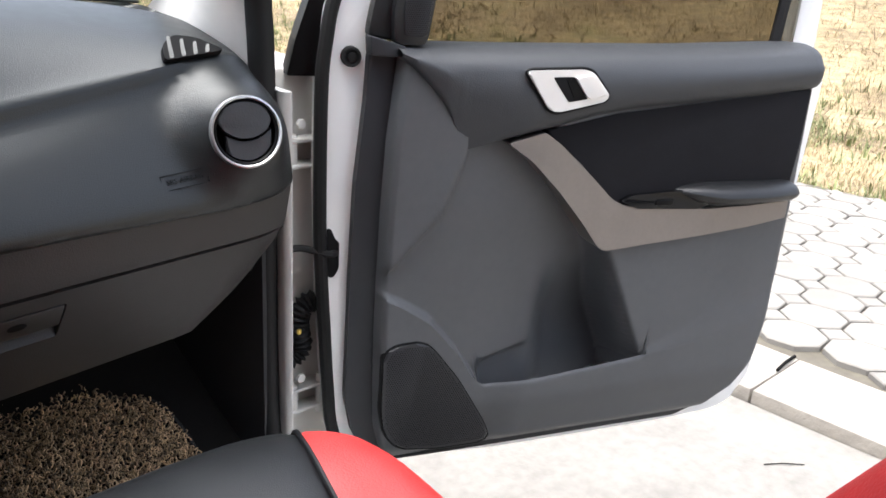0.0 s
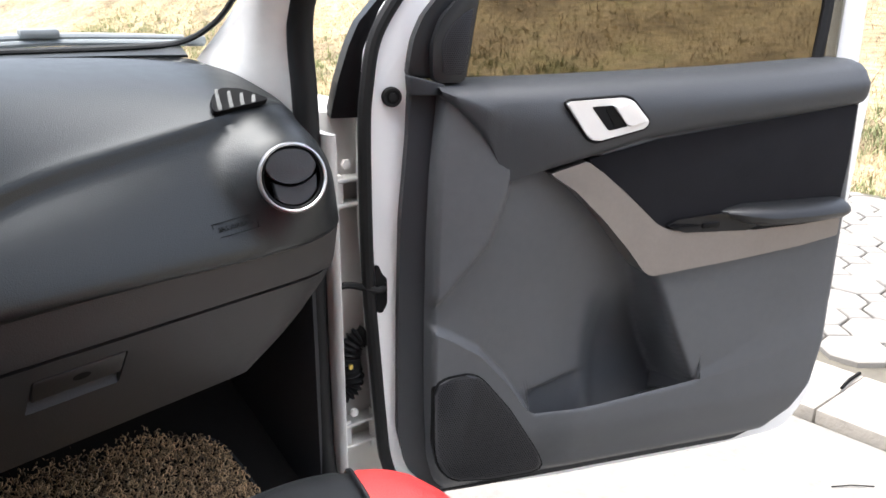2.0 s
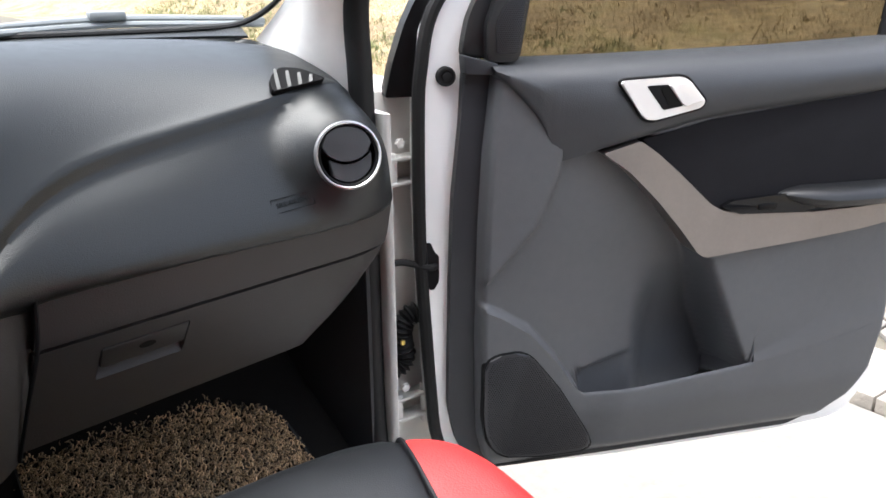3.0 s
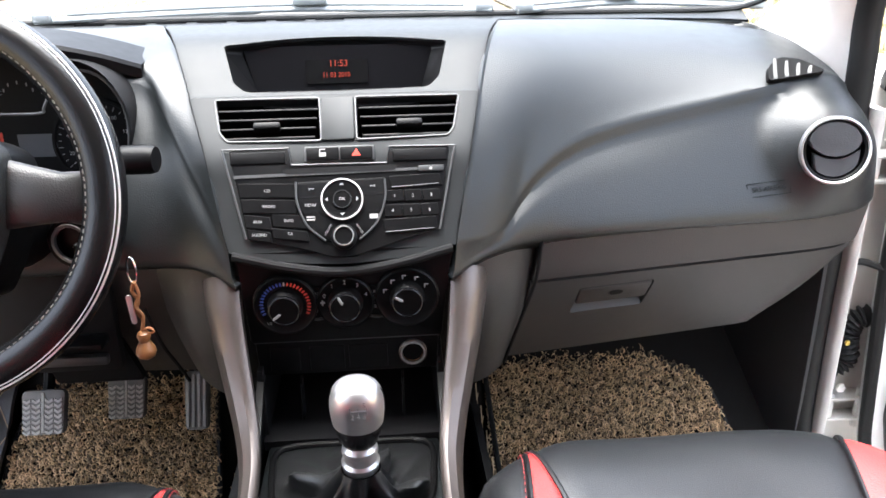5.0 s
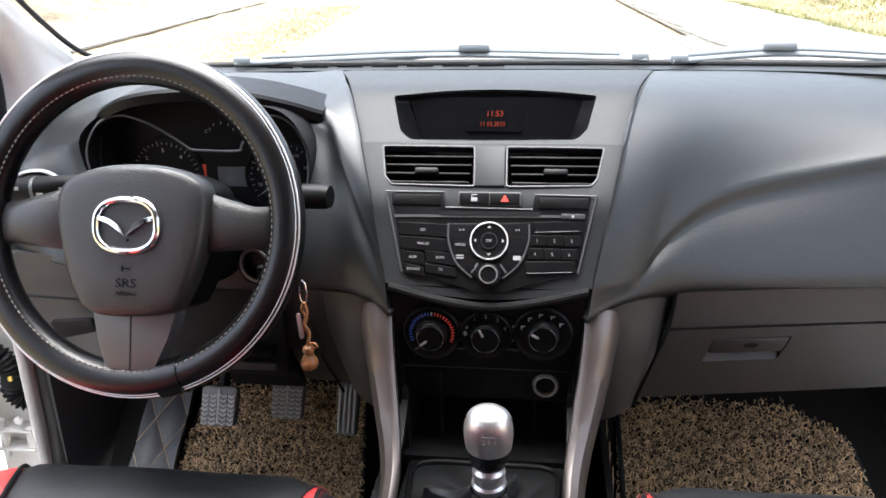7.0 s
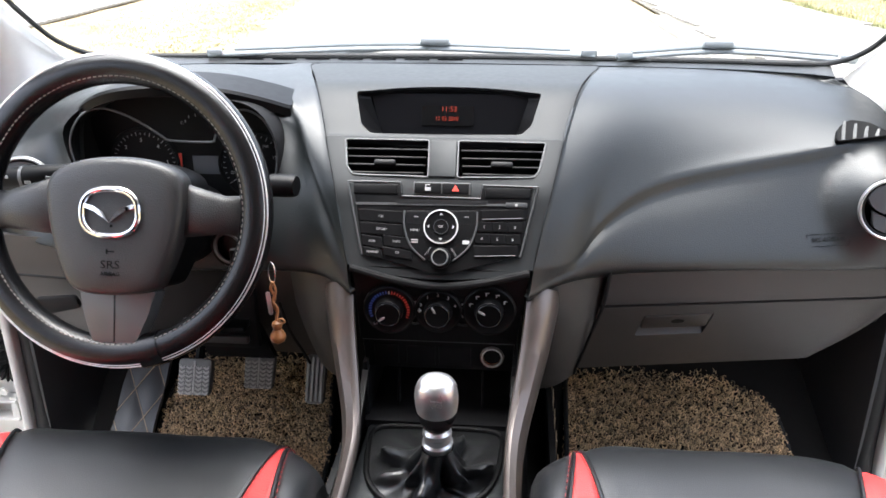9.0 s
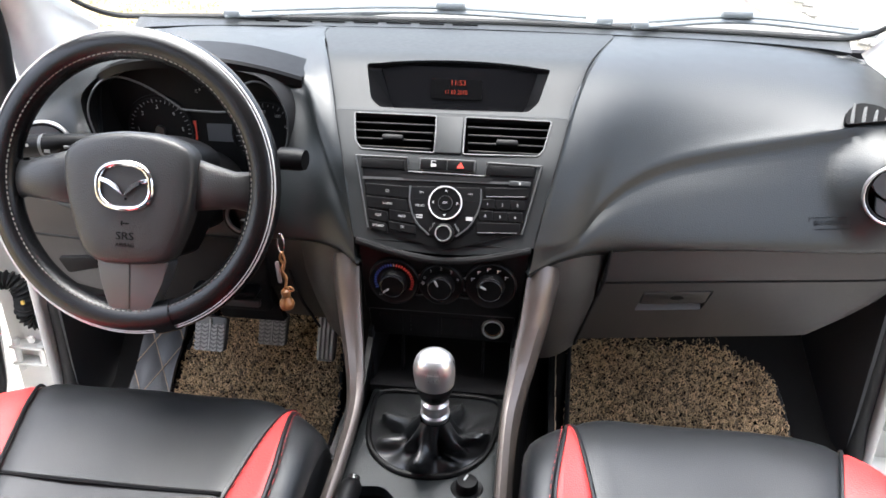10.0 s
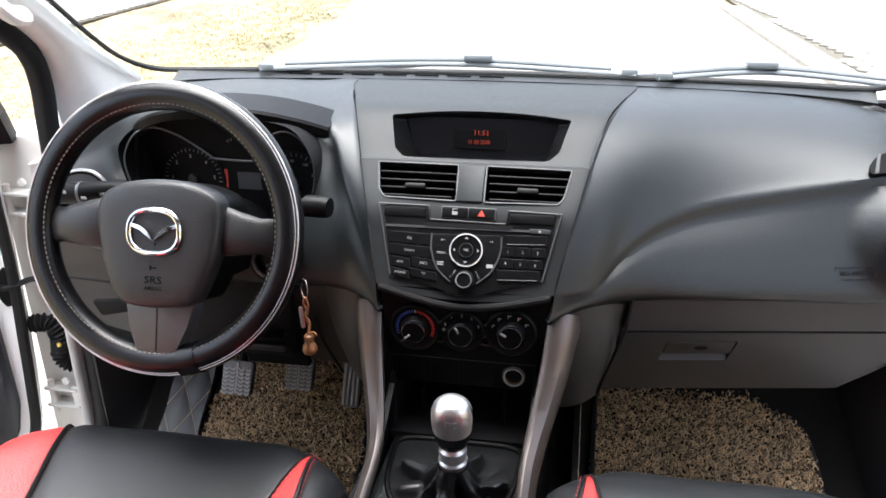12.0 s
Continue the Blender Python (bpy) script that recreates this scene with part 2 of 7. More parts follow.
def catmull(pts, n=8, closed=False):
    pts = [Vector(p) for p in pts]
    out, k = [], len(pts)
    for i in range(k if closed else k - 1):
        p0 = pts[(i - 1) % k] if closed or i else pts[0] * 2 - pts[1]
        p3 = pts[(i + 2) % k] if closed or i < k - 2 else pts[-1] * 2 - pts[-2]
        p1, p2 = pts[i], pts[(i + 1) % k]
        for j in range(n):
            t = j / n
            out.append(0.5 * (2 * p1 + (p2 - p0) * t + (2 * p0 - 5 * p1 + 4 * p2 - p3) * t * t + (3 * p1 - p0 - 3 * p2 + p3) * t ** 3))
    if not closed:
        out.append(pts[-1])
    return out


def rrect(w, h, r, n=4, cx=0.0, cy=0.0):
    out = []
    for sx, sy, a0 in ((1, 1, 0), (-1, 1, 90), (-1, -1, 180), (1, -1, 270)):
        for j in range(n + 1):
            a = radians(a0 + 90 * j / n)
            out.append((cx + sx * (w / 2 - r) + r * math.cos(a), cy + sy * (h / 2 - r) + r * math.sin(a)))
    return out


def rounded(poly, r=0.01, n=3):
    """The polygon with its corners rounded."""
    out, k = [], len(poly)
    for i in range(k):
        a, b, c = Vector(poly[i - 1]), Vector(poly[i]), Vector(poly[(i + 1) % k])
        u, v = (a - b), (c - b)
        d = min(r, u.length * 0.45, v.length * 0.45)
        p, q = b + u.normalized() * d, b + v.normalized() * d
        for j in range(n + 1):
            t = j / n
            out.append(p * (1 - t) ** 2 + b * 2 * t * (1 - t) + q * t * t)
    return out


def prism(poly, h0, h1, M=Matrix(), bevel=0.0, seg=2, both=False):
    """A plate with the outline poly between the heights h0 and h1 of the frame M; its upper rim is rounded."""
    bm = bmesh.new()
    lo = [bm.verts.new((p[0], p[1], h0)) for p in poly]
    hi = [bm.verts.new((p[0], p[1], h1)) for p in poly]
    k = len(poly)
    bm.faces.new(lo[::-1])
    bm.faces.new(hi)
    for i in range(k):
        bm.faces.new((lo[i], lo[(i + 1) % k], hi[(i + 1) % k], hi[i]))
    if bevel:
        top = set(hi)
        edges = [e for e in bm.edges if (e.verts[0] in top and e.verts[1] in top) or (both and not (e.verts[0] in top or e.verts[1] in top))]
        bmesh.ops.bevel(bm, geom=edges, offset=bevel, segments=seg, profile=0.5, affect="EDGES", clamp_overlap=True)
    bm.transform(M)
    return bm


def box(cx, cy, cz, sx, sy, sz, bevel=0.0, seg=2, M=Matrix()):
    bm = bmesh.new()
    bmesh.ops.create_cube(bm, size=1.0, matrix=Matrix.LocRotScale((cx, cy, cz), None, (sx, sy, sz)))
    if bevel:
        bmesh.ops.bevel(bm, geom=bm.edges[:], offset=bevel, segments=seg, profile=0.5, affect="EDGES", clamp_overlap=True)
    bm.transform(M)
    return bm


def thicken(bm, thick, back):
    """Gives a surface a second face, on the side towards back."""
    bm.normal_update()
    n = Vector()
    for f in bm.faces:
        n += f.normal * f.calc_area()
    if n.dot(Vector(back)) > 0:
        bmesh.ops.reverse_faces(bm, faces=bm.faces)
        bm.normal_update()
    front, rim = list(bm.faces), [e for e in bm.edges if e.is_boundary]
    twin = {v: bm.verts.new(v.co - v.normal * thick) for v in list(bm.verts)}
    for e in rim:
        lp = e.link_loops[0]
        a, b = lp.vert, lp.link_loop_next.vert
        bm.faces.new((b, a, twin[a], twin[b]))
    for f in front:
        bm.faces.new([twin[v] for v in reversed(f.verts)])
    return bm


def sheet(rows, closed_u=False, closed_v=False, thick=0.0, back=(0, 0, -1)):
    """A surface through rows of points; thick gives it a back."""
    bm = bmesh.new()
    vs = [[bm.verts.new(p) for p in row] for row in rows]
    nr, nc = len(vs), len(vs[0])
    for i in range(nr if closed_v else nr - 1):
        for j in range(nc if closed_u else nc - 1):
            bm.faces.new((vs[i][j], vs[i][(j + 1) % nc], vs[(i + 1) % nr][(j + 1) % nc], vs[(i + 1) % nr][j]))
    return thicken(bm, thick, back) if thick else bm


def tube(path, r, seg=8, closed=False, flat=1.0, up=None, caps=True):
    """A tube along a path; r is a number or a function of 0..1; flat squeezes it along the frame's second axis."""
    path = [Vector(p) for p in path]
    k, rings, nrm = len(path), [], None
    for i, p in enumerate(path):
        a = path[(i - 1) % k] if closed or i else p
        b = path[(i + 1) % k] if closed or i < k - 1 else p
        t = (b - a).normalized()
        if up is not None:
            nrm = (Vector(up) - t * t.dot(Vector(up))).normalized()
        elif nrm is None:
            nrm = t.orthogonal().normalized()
        else:
            nrm = (nrm - t * t.dot(nrm)).normalized()
        bi = t.cross(nrm)
        rad = r(i / max(1, k - 1)) if callable(r) else r
        rings.append([p + (nrm * math.cos(2 * math.pi * j / seg) * flat + bi * math.sin(2 * math.pi * j / seg)) * rad for j in range(seg)])
    bm = sheet(rings, closed_u=True, closed_v=closed)
    if caps and not closed:
        bm.verts.ensure_lookup_table()
        bm.faces.new(bm.verts[:seg][::-1])
        bm.faces.new(bm.verts[-seg:])
    return bm


def lathe(profile, seg=32, M=Matrix()):
    """A turned shape: (radius, height) round the local z axis."""
    rows = [[(max(r, 1e-5) * math.cos(2 * math.pi * j / seg), max(r, 1e-5) * math.sin(2 * math.pi * j / seg), h) for j in range(seg)] for r, h in profile]
    bm = sheet(rows, closed_u=True)
    bmesh.ops.remove_doubles(bm, verts=bm.verts, dist=2e-5)
    bm.transform(M)
    return bm


def join(*bms):
    out = bms[0]
    for b in bms[1:]:
        me = bpy.data.meshes.new("joined")
        b.to_mesh(me)
        b.free()
        out.from_mesh(me)
        bpy.data.meshes.remove(me)
    return out


def words(text, size, M, mat, parent, name="lettering", wide=1.0):
    cu = bpy.data.curves.new("type", "FONT")
    cu.body, cu.size, cu.align_x, cu.align_y, cu.extrude = text, size, "CENTER", "CENTER", 0.0002
    cu.resolution_u = 2
    ob = new("type", cu)
    me = bpy.data.meshes.new_from_object(ob.evaluated_get(bpy.context.evaluated_depsgraph_get()))
    bpy.data.objects.remove(ob)
    me.transform(M @ Matrix.Diagonal((wide, 1, 1, 1)))
    me.materials.clear()
    me.materials.append(mat)
    ob = new(name, me)
    ob.parent = parent
    ob.matrix_parent_inverse = parent.matrix_basis.inverted()
    return ob


def cut(ob, bm):
    """Cuts the closed shape bm out of the mesh of ob, for good."""
    bmesh.ops.recalc_face_normals(bm, faces=bm.faces)
    me = bpy.data.meshes.new("cutter")
    bm.to_mesh(me)
    bm.free()
    tool = new("cutter", me)
    mod = ob.modifiers.new("opening", "BOOLEAN")
    mod.object, mod.operation, mod.solver = tool, "DIFFERENCE", "EXACT"
    done = bpy.data.meshes.new_from_object(ob.evaluated_get(bpy.context.evaluated_depsgraph_get()))
    if len(done.polygons) < 0.5 * len(ob.data.polygons):
        mod.solver = "FAST"
        done = bpy.data.meshes.new_from_object(ob.evaluated_get(bpy.context.evaluated_depsgraph_get()))
    ob.modifiers.clear()
    ob.data = done
    done.shade_smooth()
    done.set_sharp_from_angle(angle=radians(35))
    bpy.data.objects.remove(tool)
    return ob


def step(a, b, x):
    t = min(1.0, max(0.0, (x - a) / (b - a)))
    return t * t * (3 - 2 * t)


def along(table, x):
    """Linear table look-up."""
    return float(np.interp(x, [p[0] for p in table], [p[1] for p in table]))


def mirrored(bm, side):
    if side < 0:
        bm.transform(Matrix.Diagonal((-1, 1, 1, 1)))
        bmesh.ops.reverse_faces(bm, faces=bm.faces)
    return bm


def sided(bm, side):
    """The driver's side of the body stands a little further out than the mirrored passenger's side."""
    bm = mirrored(bm, side)
    if side < 0:
        bm.transform(Matrix.Translation((-0.046, -0.022, 0)))
    return bm


def moved(bm, m):
    bm.transform(m)
    return bm


def trim_sided(bm, side):
    bm = mirrored(bm, side)
    if side < 0:
        bm.transform(Matrix.Translation((-0.050, -0.006, 0)))
    return bm
# ---- the truck's cab: floor, pillars, roof, glass ----
def cab():
    # floor pan and toe boards
    rows = []
    for x in np.linspace(-0.70, 0.70, 15):
        hump = 0.20 * step(0.17, 0.12, abs(x))
        prof = [(-1.95, 0.60), (-0.6, 0.58), (-0.1, 0.585), (0.08, 0.595), (0.16, 0.625), (0.33, 0.80), (0.46, 1.05)]
        rows.append([(x, y, z + hump * (1 if y < 0.2 else 0.5)) for y, z in prof])
    solo("floor", sheet(rows, thick=0.02), MATBASE, "black carpeted cab floor with a raised tunnel", "floor", kind="structure")
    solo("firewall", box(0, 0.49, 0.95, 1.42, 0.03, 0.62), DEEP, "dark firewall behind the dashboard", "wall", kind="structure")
    solo("ceiling", box(0, -1.15, 1.775, 1.22, 1.62, 0.03, 0.01), HEADLINER, "light grey headliner of the cab roof", "ceiling", kind="structure")
    header = [[(x, y - 0.10 * (x / 0.6) ** 2 * (1 if y > -0.3 else 0.3), z) for x in np.linspace(-0.63, 0.60, 9)] for y, z in ((-0.365, 1.752), (-0.30, 1.712), (-0.235, 1.672), (-0.228, 1.655), (-0.30, 1.690), (-0.40, 1.752))]
    solo("header_trim", sheet(header), HEADLINER, "grey trim over the top edge of the windscreen", "trim", kind="structure")
    # rear wall with its window
    rear = solo("wall_rear", box(0, -1.97, 1.15, 1.44, 0.04, 1.22), CABINWALL, "dark grey rear cab wall with a window", "wall", kind="structure")
    cut(rear, box(0, -1.97, 1.48, 1.1, 0.2, 0.40, 0.03))
    solo("window_rear", box(0, -1.975, 1.48, 1.1, 0.005, 0.40), TINTED, "brown tinted rear cab window", "window", kind="structure")
    for sx in (-1, 1):
        side = "left" if sx < 0 else "right"
        w = solo("wall_" + side, box(sx * 0.74, -1.40, 1.15, 0.05, 1.14, 1.24), CABINWALL, "dark grey rear side wall with a closed rear window", "wall", kind="structure")
        cut(w, box(sx * 0.74, -1.42, 1.49, 0.3, 0.92, 0.40, 0.03))
        solo("window_" + side, box(sx * 0.745, -1.42, 1.49, 0.004, 0.92, 0.40), TINTED, "brown tinted rear side window", "window", kind="structure")
        # kick panel
        pts = [[(0.698, 0.128, z), (0.692, 0.140, z), (0.676, 0.180, z), (0.654, 0.245, z), (0.625, 0.34, z), (0.590, 0.46, z)] for z in (0.54, 0.66, 0.80, 0.92, 1.06)]
        solo("kick_panel", sided(sheet(pts, thick=0.012, back=(1, 0, 0)), sx), KICK, "black plastic kick panel in the footwell", "panel", kind="structure")
        # hinge pillar with its inner flange, white; the recess's shade is in its colour
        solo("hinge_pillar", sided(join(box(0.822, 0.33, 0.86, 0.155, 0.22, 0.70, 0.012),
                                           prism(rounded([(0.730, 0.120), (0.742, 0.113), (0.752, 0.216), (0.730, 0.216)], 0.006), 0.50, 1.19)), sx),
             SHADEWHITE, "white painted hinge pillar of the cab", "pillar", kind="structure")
        solo("sill", sided(box(0.775, -0.35, 0.495, 0.17, 1.2, 0.11, 0.02), sx), WHITE, "white painted door sill", "sill", kind="structure")
        solo("centre_pillar", sided(box(0.735, -0.90, 1.15, 0.06, 0.12, 1.24, 0.02), sx), TRIMGREY, "grey middle door pillar", "pillar", kind="structure")
        # rubber door seal round the opening
        path = catmull([(0.714, -0.70, 0.575), (0.714, -0.2, 0.565), (0.714, 0.08, 0.575), (0.714, 0.138, 0.64), (0.714, 0.148, 0.80), (0.714, 0.148, 1.0),
                        (0.714, 0.148, 1.16), (0.714, 0.150, 1.25), (0.711, 0.150, 1.315), (0.706, 0.132, 1.368), (0.695, 0.072, 1.418), (0.66, -0.17, 1.565), (0.61, -0.46, 1.72), (0.60, -0.9, 1.75)], 6)
        solo("door_seal", sided(tube(path, 0.0185, 12), sx), RUBBER, "black rubber seal round the door opening", "seal", kind="structure")
        # pillar beside the windscreen
        front = catmull([(0.645, 0.345, 1.285), (0.658, 0.285, 1.33), (0.656, 0.21, 1.375), (0.645, 0.11, 1.44), (0.60, -0.14, 1.59), (0.55, -0.42, 1.755)], 5)
        back = catmull([(0.708, 0.175, 1.20), (0.704, 0.160, 1.27), (0.700, 0.138, 1.35), (0.688, 0.070, 1.415), (0.645, -0.20, 1.575), (0.59, -0.48, 1.755)], 5)
        rows = []
        for a, b in zip(front, back):
            mid = (a + b) / 2 + Vector((-0.018, -0.022, 0.004))
            rows.append(catmull([a, mid, b], 5))
        solo("pillar_trim", trim_sided(sheet(rows, thick=0.012, back=(1, 1, 0)), sx), TRIMGREY, "light grey plastic trim of the windscreen pillar", "trim", kind="structure")
        # outside of the pillar and fender
        out = [(a + Vector((0.03, 0.05, 0.0)), b + Vector((0.012, 0.06, 0.0))) for a, b in zip(front, back)]
        solo("outer_pillar", trim_sided(sheet([[a, b] for a, b in out], thick=0.01, back=(1, 1, 0)), sx), WHITE, "white outer skin of the windscreen pillar", "pillar", kind="structure")
        solo("fender", sided(prism(rounded([(0.46, 0.62), (0.56, 1.17), (1.70, 1.02), (1.80, 0.62), (1.55, 0.62), (1.45, 0.80), (1.20, 0.90), (0.95, 0.80), (0.85, 0.62)], 0.05),
                                      -0.02, 0.02, Matrix(((0, 0, 1, 0.86), (1, 0, 0, 0), (0, 1, 0, 0), (0, 0, 0, 1)))), sx), WHITE, "white painted front fender", "fender", kind="structure")
    # grab handle on the driver's pillar
    h = catmull([(-0.713, 0.035, 1.445), (-0.677, 0.01, 1.448), (-0.667, -0.03, 1.455), (-0.660, -0.10, 1.50), (-0.660, -0.16, 1.545), (-0.690, -0.20, 1.575)], 6)
    solo("grab_handle", tube(h, 0.017, 10, flat=0.75), TRIMGREY, "light grey plastic grab handle on the windscreen pillar", "handle")
    # windscreen with its dark printed border
    base = catmull([(-0.675, 0.30, 1.302), (-0.60, 0.375, 1.292), (-0.42, 0.425, 1.288), (0, 0.455, 1.287), (0.42, 0.425, 1.288), (0.60, 0.375, 1.292), (0.675, 0.30, 1.302)], 6)
    top = catmull([(-0.57, -0.44, 1.757), (-0.50, -0.42, 1.763), (-0.35, -0.40, 1.768), (0, -0.385, 1.77), (0.35, -0.40, 1.768), (0.50, -0.42, 1.763), (0.57, -0.44, 1.757)], 6)
    wide = lambda pts: [Vector((p[0] - 0.045 * step(0.30, 0.60, -p[0]), p[1], p[2])) for p in pts]
    pane = solo("windscreen", sheet([wide(base), wide(top)]), WINDSCREEN, "clear windscreen glass", "windscreen", kind="structure")
    pane.visible_shadow = False
    edge = catmull([(-0.53, -0.43, 1.765), (-0.60, -0.12, 1.585), (-0.647, 0.115, 1.450), (-0.660, 0.215, 1.388), (-0.655, 0.285, 1.342), (-0.628, 0.345, 1.312), (-0.57, 0.383, 1.304), (-0.42, 0.424, 1.301),
                    (0, 0.452, 1.300), (0.42, 0.424, 1.301), (0.57, 0.383, 1.304), (0.628, 0.345, 1.312), (0.655, 0.285, 1.342), (0.660, 0.215, 1.388), (0.647, 0.115, 1.450), (0.60, -0.12, 1.585), (0.53, -0.43, 1.765)], 6)
    solo("windscreen_seal", tube(wide(edge), 0.0075, 8, flat=0.6), RUBBER, "black seal along the windscreen edge", "seal", kind="structure")
    # bonnet and scuttle
    rows = [[(x, y, z - 0.05 * (x / 0.8) ** 2) for x in np.linspace(-0.86, 0.86, 13)] for y, z in ((0.50, 1.225), (0.56, 1.235), (0.9, 1.20), (1.4, 1.12), (1.7, 1.02), (1.78, 0.90))]
    solo("bonnet", sheet(rows, thick=0.01), WHITE, "white painted engine bonnet", "bonnet", kind="structure")
    rows = [[(x, y - 0.15 * (x / 0.8) ** 2, z) for x in np.linspace(-0.80, 0.80, 13)] for y, z in ((0.455, 1.27), (0.52, 1.262), (0.66, 1.225))]
    solo("scuttle", sheet(rows, thick=0.01), BEZEL, "grey plastic scuttle panel under the wipers", "scuttle", kind="structure")


def wiper(x0, x1, yk, pivot, clip):
    t = thing("windscreen_wiper", "grey wiper arm and blade resting on the windscreen", "wiper", (pivot, yk, 1.30), "windscreen wipers")
    blade = catmull([(x0, yk - 0.05 - 0.10 * x0 * x0, 1.305), ((x0 + x1) / 2, yk + 0.015, 1.308), (x1, yk - 0.03 - 0.08 * x1 * x1, 1.305)], 8)
    part("blade", tube(blade, 0.0045, 8, flat=1.2), WIPER, t)
    part("spoiler", tube([p + Vector((0, 0.006, 0.008)) for p in blade[1:-1]], lambda u: 0.0058 - 0.002 * abs(2 * u - 1) ** 3, 8, flat=1.1), WIPER, t)
    part("end_cap", box(x0 + 0.012, blade[0].y + 0.003, blade[0].z + 0.004, 0.030, 0.012, 0.014, 0.004), WIPER, t)
    part("end_cap", box(x1 - 0.012, blade[-1].y + 0.003, blade[-1].z + 0.004, 0.030, 0.012, 0.014, 0.004), WIPER, t)
    arm = catmull([(pivot, yk + 0.09, 1.272), (pivot + 0.1, yk + 0.055, 1.292), (clip, yk + 0.020, 1.316)], 6)
    part("arm", tube(arm, 0.0055, 8), WIPER, t)
    part("blade_clip", box(clip, yk + 0.016, 1.3215, 0.056, 0.024, 0.015, 0.005), WIPER, t, "grey plastic clip")
    part("pivot_cap", lathe([(0, 0.02), (0.014, 0.018), (0.016, 0), (0.016, -0.03)], 16, Matrix.Translation((pivot, yk + 0.09, 1.262))), WIPER, t)


cab()
wiper(-0.48, 0.238, 0.475, -0.36, -0.063)
wiper(0.275, 0.685, 0.470, 0.18, 0.465)
# ---- dashboard ----
def lerp_curves(curves, nu, nv_top=10, fold=(0.2,), smooth=12, soft=2, even=60):
    """A smooth surface through station curves that share the meaning of their points."""
    cols = [catmull(c[:5], nv_top) + catmull([Vector(c[4]) + Vector((0, 0.010, -0.017)) * fold[i % len(fold)]] + c[5:], 6) for i, c in enumerate(curves)]
    k = len(cols[0])
    rows = [catmull([c[i] for c in cols], nu) for i in range(k)]
    # the brow rolls over softly, and the skin runs evenly from station to station
    g = np.array([[tuple(p) for p in r] for r in rows])
    crease = 4 * nv_top
    for _ in range(smooth):
        g[2:, 1:-1] = 0.5 * g[2:, 1:-1] + 0.25 * (g[2:, :-2] + g[2:, 2:])
    for k in range(even):
        low = crease - 3 - k % 14
        g[2:low, 1:-1] = 0.5 * g[2:low, 1:-1] + 0.25 * (g[2:low, :-2] + g[2:low, 2:])
    for _ in range(smooth // 2):
        g[3:crease - 3, 1:-1] = 0.5 * g[3:crease - 3, 1:-1] + 0.25 * (g[2:crease - 4, 1:-1] + g[4:crease - 2, 1:-1])
    for _ in range(soft):
        g[crease - 3:crease + 5] = 0.5 * g[crease - 3:crease + 5] + 0.25 * (g[crease - 4:crease + 4] + g[crease - 2:crease + 6])
    return [[Vector(p) for p in r] for r in g.tolist()]


# the centre stack's face: y, z and how far its seam lies to the passenger's and the driver's side
STACK = [(0.43, 1.289, 0.245, 0.272), (0.30, 1.305, 0.229, 0.258), (0.17, 1.311, 0.2015, 0.220), (0.088, 1.3035, 0.1827, 0.1955), (0.013, 1.2585, 0.163, 0.1695),
         (0.0, 1.250, 0.160, 0.166), (-0.049, 1.2015, 0.146, 0.1467), (-0.069, 1.165, 0.1375, 0.1376), (-0.0880, 1.128, 0.1275, 0.129), (-0.1000, 1.106, 0.124, 0.1225)]
prof = catmull(STACK, 6)
ys_up = [(p[0], p) for p in reversed(prof)]


def seam_point(y, side):
    f = lambda k: along([(a, p[k]) for a, p in ys_up], y)
    return (f(2) + 0.0012 if side > 0 else -f(3) - 0.0012, y, f(1) - 0.0012)


